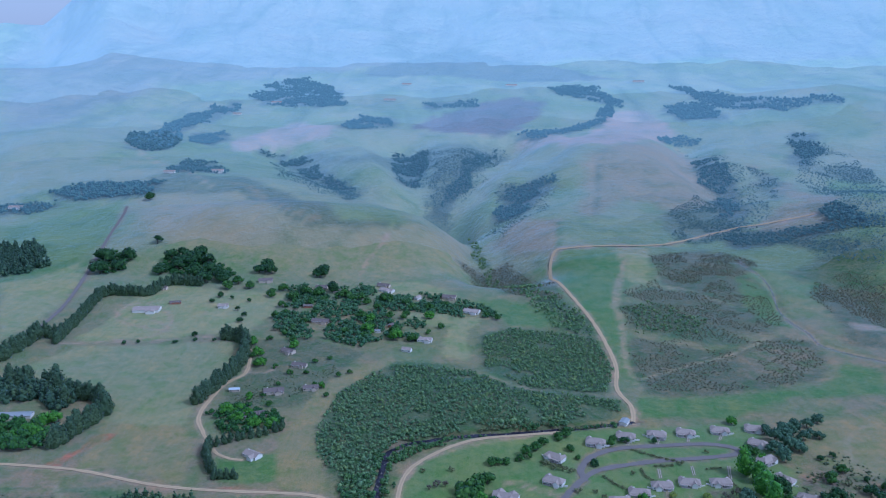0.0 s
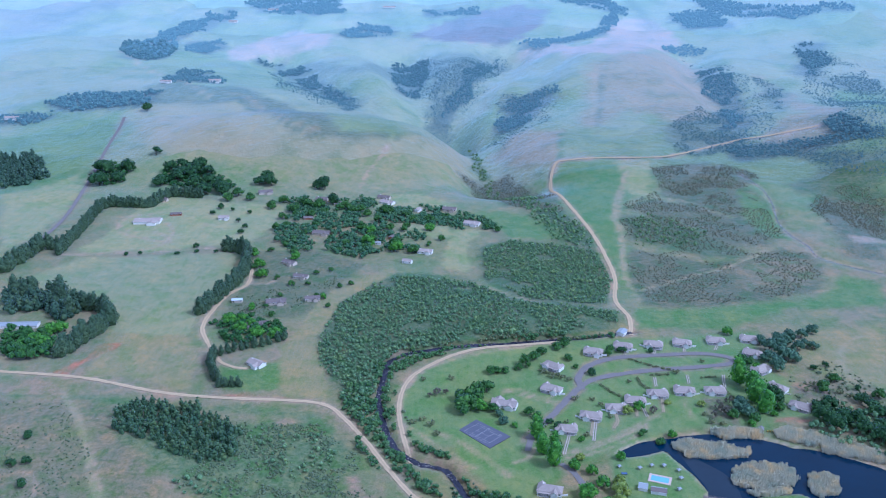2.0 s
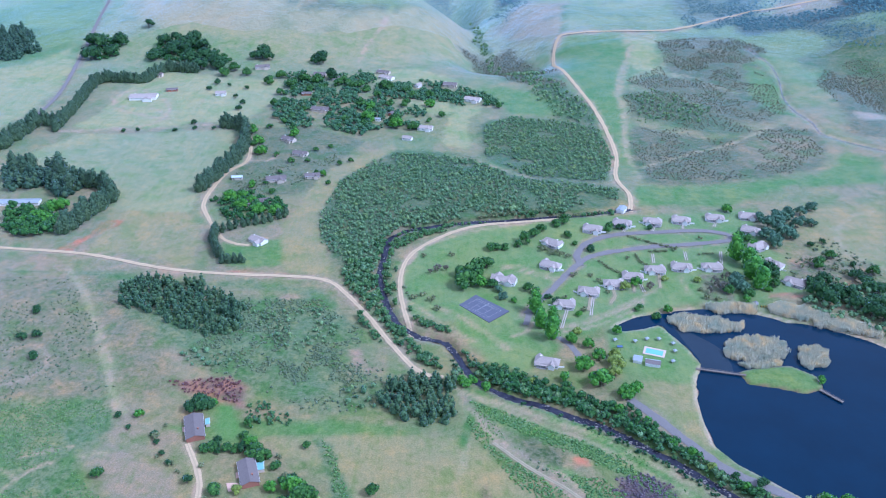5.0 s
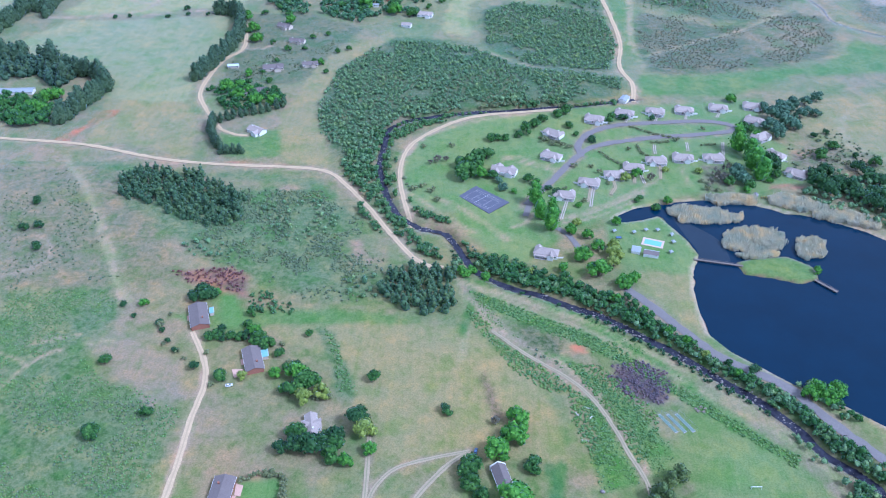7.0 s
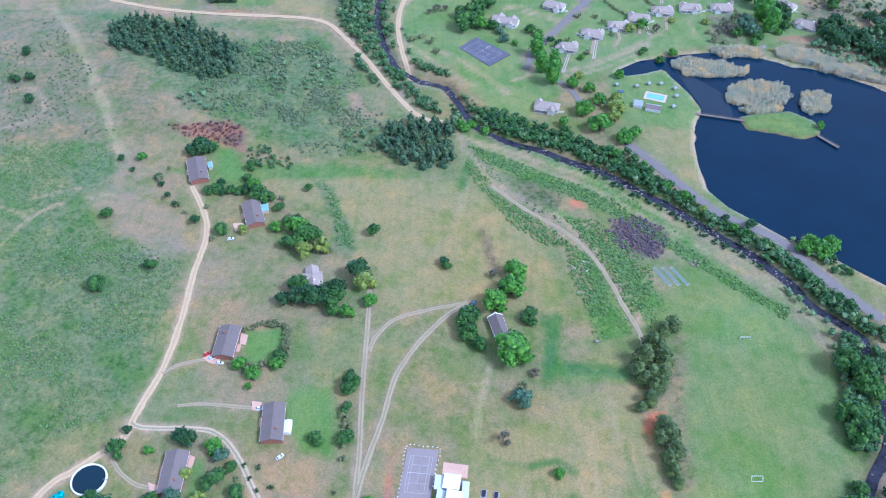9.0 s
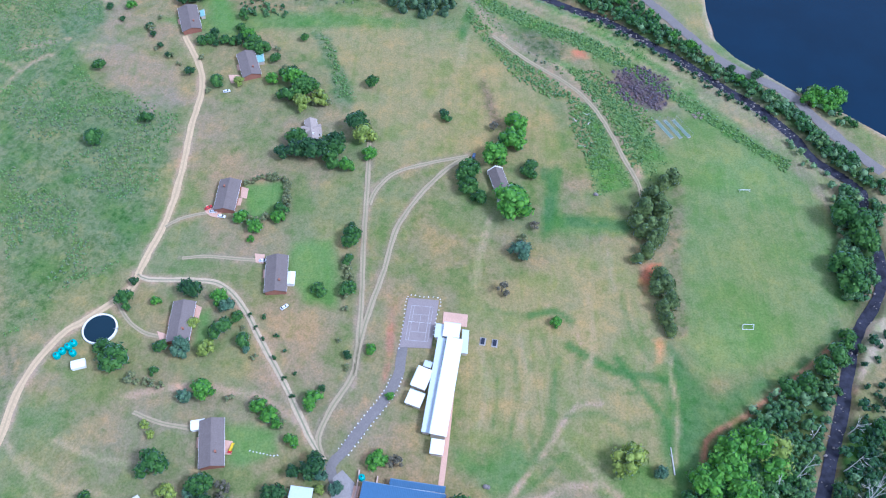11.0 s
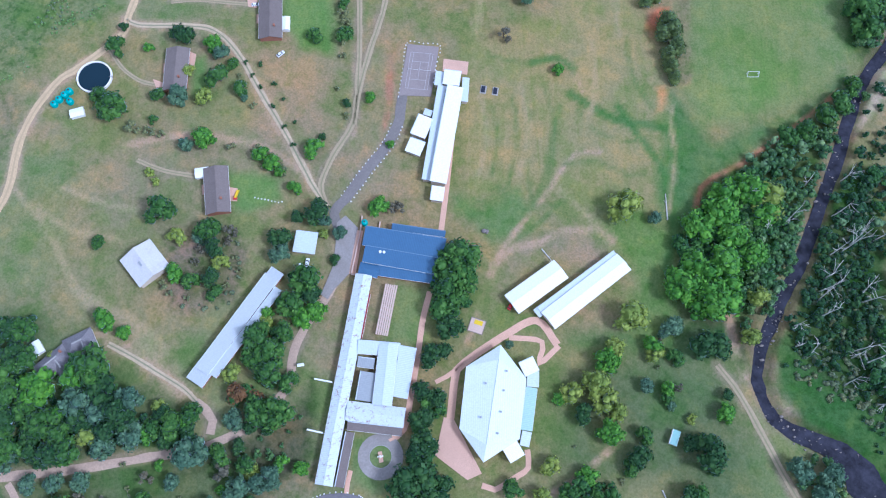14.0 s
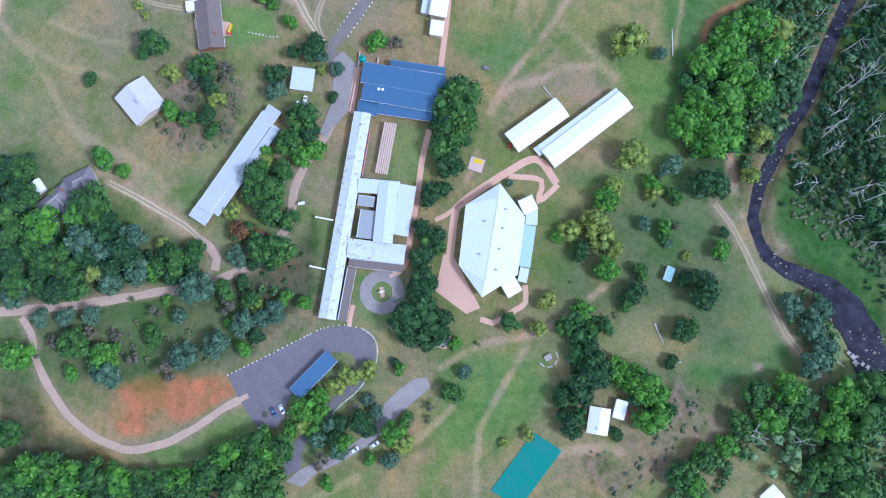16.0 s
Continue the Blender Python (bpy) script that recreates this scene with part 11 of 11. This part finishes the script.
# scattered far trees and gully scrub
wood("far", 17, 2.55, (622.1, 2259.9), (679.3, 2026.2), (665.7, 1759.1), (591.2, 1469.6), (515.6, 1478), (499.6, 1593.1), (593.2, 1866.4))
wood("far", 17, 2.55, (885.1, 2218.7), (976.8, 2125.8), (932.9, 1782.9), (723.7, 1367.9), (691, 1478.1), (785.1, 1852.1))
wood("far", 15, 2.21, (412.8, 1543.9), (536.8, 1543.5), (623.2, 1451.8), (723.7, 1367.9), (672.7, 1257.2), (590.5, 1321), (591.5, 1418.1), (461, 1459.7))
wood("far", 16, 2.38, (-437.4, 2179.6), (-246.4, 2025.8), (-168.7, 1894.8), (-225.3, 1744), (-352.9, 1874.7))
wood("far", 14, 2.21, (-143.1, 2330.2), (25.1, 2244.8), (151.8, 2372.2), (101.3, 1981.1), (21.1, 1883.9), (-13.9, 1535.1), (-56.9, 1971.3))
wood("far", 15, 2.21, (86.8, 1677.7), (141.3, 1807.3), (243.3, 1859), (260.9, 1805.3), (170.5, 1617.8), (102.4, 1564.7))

# bushes along the upper river and in the resort
wood("bush", 4.2, 2.8, (-65.4, 709.8), (-50.5, 724.9), (-24.3, 733.5), (7.7, 736), (7.7, 728.7), (-24.1, 725.9), (-44.6, 710.7), (-51.8, 688.7), (-51.1, 639.9), (-44.4, 603.3), (-29.1, 564.5), (-38, 564.6), (-54.3, 612.5), (-62.1, 659.5))
wood("bush", 4.4, 2.6, (-44.3, 703.5), (-23.9, 719.5), (7.7, 723.6), (7.6, 717.5), (-21.1, 709), (-41.1, 690.1), (-45.8, 649.2), (-39.8, 603.2), (-22.6, 568.4), (-0.7, 550.8), (-0.7, 560.2), (-20.5, 575), (-34.4, 607.5), (-40.9, 649))

# garden wood round the thatched house
wood("grove", 6.2, 4.2, (49, 21.7), (67.4, 26.5), (68.1, 7.2), (54.7, 2.4), (48.8, 12))
wood("bush", 5.5, 2.4, (-98.7, 36.4), (-81.7, 41.3), (-64.8, 51.2), (-60.2, 66.2), (-55.1, 56.2), (-59.6, 36.4), (-64.2, 26.6), (-88.6, 26.6))
car(30.1, 97.6, 60, "car_red")
log(46.9, 121.3, 7, -55)

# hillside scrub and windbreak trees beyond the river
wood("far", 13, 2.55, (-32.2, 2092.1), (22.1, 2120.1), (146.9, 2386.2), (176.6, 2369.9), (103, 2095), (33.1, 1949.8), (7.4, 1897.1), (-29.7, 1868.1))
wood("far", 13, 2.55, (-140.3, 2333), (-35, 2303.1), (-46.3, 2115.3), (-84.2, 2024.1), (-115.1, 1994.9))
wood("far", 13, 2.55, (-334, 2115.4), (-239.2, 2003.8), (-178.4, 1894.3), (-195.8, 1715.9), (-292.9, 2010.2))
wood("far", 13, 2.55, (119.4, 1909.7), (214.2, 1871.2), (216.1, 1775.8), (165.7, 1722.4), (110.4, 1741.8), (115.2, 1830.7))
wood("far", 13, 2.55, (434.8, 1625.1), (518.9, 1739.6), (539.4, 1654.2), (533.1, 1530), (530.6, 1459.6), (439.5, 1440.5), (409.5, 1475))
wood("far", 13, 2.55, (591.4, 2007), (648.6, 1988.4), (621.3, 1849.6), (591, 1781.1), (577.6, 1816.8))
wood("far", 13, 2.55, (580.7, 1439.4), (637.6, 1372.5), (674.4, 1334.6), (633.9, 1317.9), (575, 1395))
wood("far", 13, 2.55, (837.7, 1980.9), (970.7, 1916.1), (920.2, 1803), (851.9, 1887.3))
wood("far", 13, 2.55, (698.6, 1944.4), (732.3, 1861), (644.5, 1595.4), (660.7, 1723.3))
wood("heath", 4.0, 2.2, (339.7, 1380.6), (440.5, 1409.3), (502.1, 1339.3), (492.7, 1284.4), (426.6, 1266.1), (379.8, 1190.4), (335.4, 1243.8))
wood("heath", 4.0, 2.2, (570.1, 1237.9), (633.7, 1180.1), (574.3, 1052.6), (524.4, 1088.6), (521.3, 1157.4))
wood("heath", 4.0, 2.2, (24.6, 1416.9), (115.1, 1473.2), (176.9, 1262.4), (173.2, 1169.6), (94.9, 1198.3), (42.7, 1377.3))
plant("dark", (-435, 1336, 12.5), (-420, 1344, 11.6), (-398, 1316, 12.3), (-392, 1346, 11.5), (-372, 1318, 11.3), (-351, 1284, 12.0), (-331, 1252, 10.8), (-383, 1272, 12.0), (-360, 1249, 11.7), (-415, 1297, 11.3), (-438, 1284, 11.2), (-276, 1301, 10.1), (-286, 1290, 8.2), (-184, 1287, 9.9), (-194, 1278, 7.1), (-160, 1208, 9.3))
plant("round", (-177, 1179, 10.0), (-199, 1194, 9.3), (-141, 1184, 8.3), (-212, 1171, 8.3), (-116, 1171, 8.2), (-307, 1239, 8.8), (-287, 1223, 7.8), (-235, 1212, 7.7), (-247, 1186, 7.6), (-319, 1219, 8.7), (-83, 1158, 8.1), (-51, 1149, 7.2))
wood("garden", 6.5, 4, (-233, 1195.4), (-185.6, 1208.5), (-118.3, 1195.2), (-0.4, 1169.6), (-0.4, 1110.1), (-65.7, 1125.7), (-146.7, 1156.4), (-227.7, 1164.6))

# brighter trees along the north bank
plant("bright", (15, 490, 4.0), (29, 487, 3.6), (86, 495, 4.1), (157, 417, 3.4), (146, 426, 3.1), (224, 371, 6.0), (230, 366, 6.0), (218, 367, 4.8), (238, 374, 5.3), (181, 388, 3.3), (132, 481, 4.9), (135, 449, 3.1), (118, 461, 3.6), (48, 496, 3.7))
plant("yellow", (166, 405, 3.0), (62, 492, 3.2))
plant("dark", (35, 502, 3.7), (66, 486, 3.6), (100, 470, 3.6), (192, 390, 3.8), (178, 396, 3.0))
hedge("shrub", 3.4, 2, (-109.2, 305.6), (-101.8, 308.7), (-94.1, 309.5), (-87.8, 307.9))
hedge("shrub", 3.4, 2.2, (-86, 305.6), (-85.1, 295.1), (-85.8, 285.6))
wood("bush", 4.2, 3, (-56.3, 658.5), (-49.4, 698.2), (-34.5, 715.8), (7.8, 733.7), (62, 744.7), (117.5, 756.2), (168.4, 764.1), (167.2, 756.9), (116.5, 747.4), (61.5, 736.3), (7.7, 725.4), (-28.9, 707), (-43.7, 687.7), (-47.1, 653.2), (-37.7, 606.5), (-22.8, 575.7), (6.4, 559.1), (6.3, 549.9), (-27, 567.5), (-44.4, 602.3))
wood("forest", 5.5, 3.6, (-73, 668.6), (-62.4, 698.7), (-45.4, 724.2), (7.9, 741.2), (118.3, 763.2), (119.5, 772.9), (8, 758.2), (-51.5, 739.2), (-75.4, 699.1))
wood("rough", 3.0, 1.9, (-166.5, 609), (-101.8, 604.5), (-64.3, 559.8), (-66.7, 525.3), (-52.9, 491.8), (-106.4, 485.5), (-148.6, 514.9), (-204.4, 554.4))
for side in (-2.8, 2.8):
    kerb_row(((-44.9, 149.1), (-35.5, 163.3), (-25.3, 178.1), (-21.5, 188.7)), side, 2.2)
kerb_row(((-91.7, -3.3), (-75.8, 4.6), (-56.7, 14.2), (-49.4, 17.1), (-42.2, 17.9), (-34.9, 16.6)), 0.0, 1.9)
kerb_row(((-34.9, 16.6), (-30, 13), (-28, 7.2), (-29.4, 0), (-36.5, -10), (-43.6, -16.1), (-50.6, -24.1)), 0.0, 0.85)
kerb_row(((-21.5, 202.1), (-19.6, 217.3), (-17.7, 231.9), (-9.6, 231.6), (-1.3, 230.2), (-3.3, 218.9), (-4.9, 207.6)), 0.0, 2.0)

# trees round the car park
plant("yellow", (-39.2, -2.6, 4.5), (-31.2, -1.6, 3.9), (-45.2, -7.6, 3.9), (-59.2, -23.6, 4.1), (-17, -31, 5.0))
plant("bright", (-52.2, -11.6, 3.9), (-58.2, -17.6, 5.5), (-51.2, -19.6, 4.5), (-63.2, -25.6, 4.1), (-55.2, -25.6, 3.9), (-21, -27, 5.0), (-48, -48, 3.2), (-31, -38, 2.9), (-41, -32, 3.8), (-18, -1, 2.9))
plant("round", (-68, -33, 6.5), (-77, -30, 6.5), (-87, -35, 6.6), (-78, -40, 7.1), (-93, -38, 6.3), (-98, -45, 6.4), (-86, -47, 6.6), (-103, -50, 5.7), (-74, -47, 6.6), (4, -10, 4.7), (-16, -22, 3.7))
plant("dark", (-42.2, -22.6, 4.5), (-35.2, -23.6, 5.5), (-30.2, -26.6, 3.6), (-45.2, -29.6, 3.4), (-20, 2, 2.5))
plant("blue", (-47.2, -23.6, 3.6), (-28.2, -18.6, 3.4), (-53, -30, 4.0), (-44, -35, 4.0), (-22, -38, 3.5), (9, -2, 2.9), (-32.2, -13.6, 2.7))
plant("grey", (-30.2, -12.6, 2.7), (-50, -39, 5.5), (-6, -17, 2.9), (-36.2, -16.6, 2.7))
plant("shrub", (-6.0, -22.0, 1.9), (-75.0, -20.0, 1.0), (15.0, 10.0, 1.2))

# gardens of the upper staff houses
plant("dark", (-172, 463, 5.0), (-166, 466, 5.9), (-161, 467, 4.6), (-145, 428, 3.9), (-127, 422, 3.8), (-143, 420, 2.6), (-156, 393, 4.1))
plant("round", (-148, 424, 4.3), (-138, 423, 3.8), (-132, 422, 3.4), (-153, 422, 3.4), (-120, 418, 5.9), (-114, 414, 4.6), (-104, 406, 3.7), (-98, 392, 3.6), (-82, 378, 7.1), (-93, 371, 6.1), (-138, 385, 4.5), (-129, 446, 3.9), (-129, 434, 3.9))
plant("bright", (-90, 385, 7.2), (-104, 387, 4.4), (-158, 468, 3.6), (-123, 424, 5.1))
plant("yellow", (-84, 365, 5.6), (-73, 370, 5.2), (-124, 385, 3.2))
plant("shrub", (-76, 367, 2.3), (-68, 368, 2.3), (-104, 415, 2.1), (-98, 399, 2.0), (-151, 408, 2.1), (-142, 378, 2.0), (-187, 434, 2.7), (-181, 416, 1.7), (-170, 409, 2.1), (-164, 402, 1.7), (-184, 446, 1.8))

# trees, hedges and thickets of the resort
plant("cone", (260, 674, 8.4), (268, 661, 7.2), (264, 639, 8.7), (266, 625, 8.0), (73, 586, 6.3), (76, 563, 6.1), (86, 575, 5.2), (82, 548, 6.4))
plant("round", (18, 627, 10.1), (25, 636, 9.2), (29, 652, 7.3), (37, 657, 7.3), (14, 643, 6.2), (41, 625, 5.0), (107, 731, 5.1), (114, 736, 5.2), (92, 720, 5.1), (84, 710, 5.6), (75, 700, 5.5), (68, 693, 4.4), (115, 711, 3.9), (120, 697, 2.8), (156, 724, 5.2), (71, 620, 4.5), (77, 616, 4.0), (158, 589, 3.9), (170, 579, 3.9), (48, 687, 4.3), (56, 689, 4.3), (42, 687, 4.3), (331, 661, 6.3), (346, 675, 5.3), (372, 647, 5.8), (280, 627, 4.9), (276, 712, 5.3), (282, 710, 4.7), (238, 616, 4.7), (253, 609, 5.2))
plant("dark", (308, 606, 9.1), (314, 600, 9.1), (325, 608, 8.1), (332, 601, 8.6), (310, 624, 7.6), (321, 627, 8.3), (336, 588, 8.0), (341, 580, 8.0), (347, 572, 7.4), (354, 639, 6.8), (355, 624, 7.3), (363, 615, 7.2), (282, 647, 7.2), (282, 637, 6.0), (361, 661, 3.5), (338, 700, 3.0), (351, 706, 3.0), (92, 598, 3.9), (133, 687, 3.8), (134, 685, 2.7), (196, 730, 3.5), (168, 728, 4.0), (86, 607, 3.0), (351, 593, 7.6))
plant("blue", (309, 734, 7.9), (322, 751, 7.4), (320, 722, 7.8), (304, 700, 7.6), (325, 716, 7.2), (306, 751, 5.5), (336, 758, 7.5), (352, 765, 6.4), (367, 775, 5.8), (325, 742, 7.4), (338, 739, 5.6), (354, 740, 5.6), (348, 746, 5.0), (246, 628, 6.9), (250, 618, 6.3), (302, 713, 7.1), (49, 607, 4.4), (45, 618, 3.5))
plant("bright", (31, 627, 6.0), (163, 628, 4.6), (282, 773, 5.6), (272, 618, 3.2), (58, 602, 2.9), (108, 581, 2.9), (180, 587, 3.5), (248, 602, 3.6), (286, 701, 3.5), (97, 544, 5.1), (109, 537, 4.6), (134, 556, 3.8))
plant("yellow", (152, 622, 5.1), (189, 638, 3.2), (217, 635, 3.2), (103, 556, 3.7), (126, 522, 4.5))
plant("grey", (230, 630, 5.3), (235, 620, 5.8), (223, 616, 4.2), (242, 639, 4.3), (-5, 652, 4.7), (2, 652, 4.1), (-12, 647, 3.1), (174, 622, 4.6))
plant("shrub", (217, 606, 2.6), (226, 604, 2.6), (216, 620, 2.6), (137, 616, 2.5), (132, 634, 2.6), (103, 594, 2.4), (112, 643, 3.1), (126, 643, 2.1), (164, 674, 2.2), (7, 676, 2.7), (-18, 676, 2.7), (-10, 602, 3.4), (-5, 588, 2.9), (100, 607, 2.0), (239, 712, 2.3), (210, 690, 2.8), (315, 659, 2.8), (324, 669, 2.9), (342, 654, 2.9), (348, 648, 2.8), (58, 637, 2.0), (114, 589, 2.9), (90, 686, 3.3), (96, 681, 3.2), (104, 678, 3.2), (111, 675, 2.7), (-17, 611, 3.0), (-24, 606, 2.9))
hedge("shrub", 2.6, 1.5, (172.4, 714.4), (189.7, 703.5), (211.1, 693.9))
hedge("shrub", 2.6, 1.5, (172.5, 680.7), (175, 666.9), (182.4, 661.2))
hedge("shrub", 2.6, 1.5, (137.5, 667.7), (147.8, 653.6), (156.5, 647.1))
hedge("shrub", 2.6, 1.5, (244.2, 669), (246.5, 653.9), (247.2, 644))
hedge("shrub", 2.6, 1.5, (186.3, 686), (202.2, 688.5))
hedge("shrub", 2.6, 1.5, (87, 690.9), (101.7, 684.3), (113.5, 676.6))
hedge("shrub", 2.6, 1.5, (231.2, 681.5), (243, 683.6))
wood("thickfern", 2.4, 1.5, (-81.8, 431.6), (-71.4, 427.6), (-62.5, 401.2), (-54.1, 374.8), (-63, 372.8), (-68.5, 396))
wood("bush", 4, 2, (-138.3, 467.6), (-123.5, 473.8), (-101.6, 455.2), (-100.4, 446.2), (-130.8, 446.1))

# trees by the barn and the workshops
plant("round", (-129, 141, 6.9), (-106, 132, 5.6), (-113, 109, 3.9), (-61, 109, 6.7), (-67, 98, 6.2), (-101, 103, 3.6))
plant("dark", (-58, 141, 6.6), (-103, 124, 4.5), (-74, 129, 5.2), (-58, 101, 6.2), (-104, 110, 4.7), (-67, 138, 3.9))
plant("yellow", (-121, 129, 4.5), (-100, 117, 3.6), (-54, 131, 2.2))
plant("bright", (-121, 112, 4.8), (-78, 94, 3.0), (-61, 92, 5.3), (-56, 94, 4.8))
plant("blue", (-73, 121, 4.7), (-110, 129, 3.9), (-54, 136, 3.3))
plant("grey", (-97, 132, 4.2), (-109, 123, 3.9), (-97, 127, 2.8), (-112, 118, 2.5))
plant("shrub", (-125, 107, 2.5), (-92, 114, 1.7), (-114, 101, 1.7), (-97, 107, 1.6), (-122, 103, 1.7), (-94, 120, 1.4))

# gardens of the lower staff houses
plant("round", (-160, 228, 5.4), (-108, 211, 6.4), (-98, 205, 3.9), (-158, 195, 7.1), (-165, 202, 4.4), (-138, 189, 2.4), (-63, 235, 3.7), (15, 313, 6.8), (14, 302, 6.0), (20, 294, 4.7), (49, 315, 5.3), (-62, 328, 6.2), (-49, 265, 4.4), (-137, 202, 4.0), (-102, 219, 3.4), (-48, 235, 4.3), (-84, 337, 6.4))
plant("dark", (-128, 235, 5.4), (34, 334, 4.9), (-76, 326, 7.4), (-69, 328, 7.9), (-62, 334, 5.9), (-51, 348, 8.0), (-158, 240, 2.6), (-57, 180, 2.0), (0, 357, 3.6), (-49, 275, 2.6), (-46, 198, 2.3), (-84, 328, 5.9))
plant("bright", (-113, 230, 4.7), (-113, 178, 5.0), (-86, 171, 4.0), (-80, 166, 4.0), (-76, 162, 2.8), (-69, 153, 3.7), (-60, 173, 4.9), (29, 324, 7.3), (42, 347, 7.0), (40, 335, 7.1), (37, 288, 10.1), (-42, 326, 4.4), (-54, 318, 4.4), (-35, 201, 2.6))
plant("yellow", (-115, 201, 3.9), (-46, 339, 6.2), (-137, 162, 2.4), (-134, 157, 2.1), (-124, 215, 3.4))
plant("blue", (-108, 224, 4.6), (-127, 201, 5.2), (-121, 176, 3.5), (40, 258, 5.3), (-96, 201, 2.1))
plant("grey", (49, 275, 3.8), (30, 348, 3.5))
plant("shrub", (-100, 175, 2.3), (-149, 185, 3.3), (42, 267, 2.9), (-49, 224, 1.8), (-46, 191, 1.7), (-51, 206, 1.5), (-91, 197, 1.8), (-99, 213, 1.5))
plant("fir", (122, 303, 4.4), (113, 293, 5.4), (117, 290, 5.0), (108, 284, 5.3), (117, 282, 5.3), (104, 276, 5.2), (110, 274, 5.2), (116, 274, 4.6), (106, 270, 4.5), (111, 265, 4.5), (114, 267, 3.9), (107, 258, 3.8), (101, 253, 3.5), (111, 242, 4.7), (113, 237, 4.7), (108, 235, 4.4), (114, 228, 4.0), (110, 223, 4.0), (111, 217, 3.7), (112, 211, 3.0), (127, 307, 4.1))

# wood below the car park and the slope under the drive
plant("bright", (-187, -50.1, 5.8), (-161, -50, 5.4), (-132, -49.9, 5.3), (-107, -46, 4.9), (-164, -50, 6.9), (-142, -51, 4.8), (-112, -48, 5.5), (-172, -56, 5.1), (-149, -57, 4.8), (-122, -59, 6.3))
plant("round", (-179, -50.1, 5.8), (-153, -49.9, 5.2), (-124, -48, 6.5), (-184, -50.9, 7.1), (-156, -50.1, 5.7), (-134, -50, 5.2), (-108, -50, 5.2), (-167, -56, 6.6), (-137, -59, 6.9), (-113, -59, 6.0), (-166, -50.6, 6.6), (-114, -46.2, 5.9), (-148, -49, 5.1), (-182, -55, 5.7), (-128, -59, 4.7))
plant("dark", (-140, -50.5, 6.5), (-173, -50, 5.5), (-123, -49, 5.4), (-155, -56, 5.5), (-103, -56, 5.0))
plant("blue", (-71, 24, 5.0), (-77, 21, 4.2))
plant("bright", (-59, 27, 3.4), (-67, 29, 3.7))
plant("dark", (-79, 14, 3.7))
plant("round", (-82, 29, 4.2))
plant("yellow", (-80, 26, 3.4))
plant("shrub", (-131, 19, 1.4), (-118, 12, 1.3), (-109, 15, 1.3), (-142, 14, 1.6), (-168, 10, 1.7), (-173, 5, 1.7), (-126, 3, 1.4), (-101, 3, 1.3), (-81, 9, 1.3), (-134, 29, 1.4))
wood("wildbush", 6, 2.7, (180.1, 165.2), (200.9, 164.9), (192.9, 51.1), (164.6, 63.6), (153.3, 81.3), (161.6, 109.8), (173.7, 136.3))
wood("wildbush", 7, 3.0, (186.4, 196.4), (223, 225.3), (186.9, 71.9), (166, 71.9), (169.5, 133.5))
wood("scrub", 8, 2.4, (322.4, 702.2), (360.3, 713.1), (386, 653.7), (352.4, 575.8), (304, 601.5), (301.7, 663.9))

# trees on the slope beside the assembly hall
plant("yellow", (55.3, 58.1, 5.0), (64.6, 62.4, 5.7), (68.6, 54.9, 5.2), (74.1, 50.7, 4.5), (74.8, 77.5, 4.8), (44.2, 28.3, 4.0), (92.1, 75, 3.9), (106, 47.4, 2.4), (40.4, 16.4, 3.7))
plant("bright", (70.2, 41.8, 5.2), (71, 72.4, 5.3), (60, 24.1, 4.2), (91.6, 80, 4.4), (119.6, 49.9, 4.4), (96.6, 59.9, 3.4), (49.6, 56.2, 2.8))
plant("dark", (59.8, 49.4, 4.0), (115.8, 78, 7.7), (121.1, 57.4, 3.0), (110.3, 33.4, 8.2), (113.8, 29, 5.3), (105.5, 36.3, 4.8), (82.1, 31, 5.2), (101, 14.4, 5.3))
plant("round", (84.9, 40.8, 3.8), (100.8, 74.2, 4.2), (95.7, 56.1, 2.9), (28.8, 18.8, 4.4), (52.6, 17.6, 4.4), (78.4, 27.8, 3.8), (63.4, 15.6, 4.2), (104.8, 16.8, 4.8))
plant("blue", (86.8, 61.9, 3.6), (97.1, 53.2, 2.4), (28.9, 80, 1.9), (96.2, 83.8, 2.7))
plant("grey", (101.6, 61.1, 2.2), (94.8, 80.8, 2.0))
plant("shrub", (55.4, 36.4, 0.9), (57.6, 26.6, 1.4), (74.5, 21.7, 1.4), (75.9, 26.6, 1.2), (93.2, 69.9, 1.2))
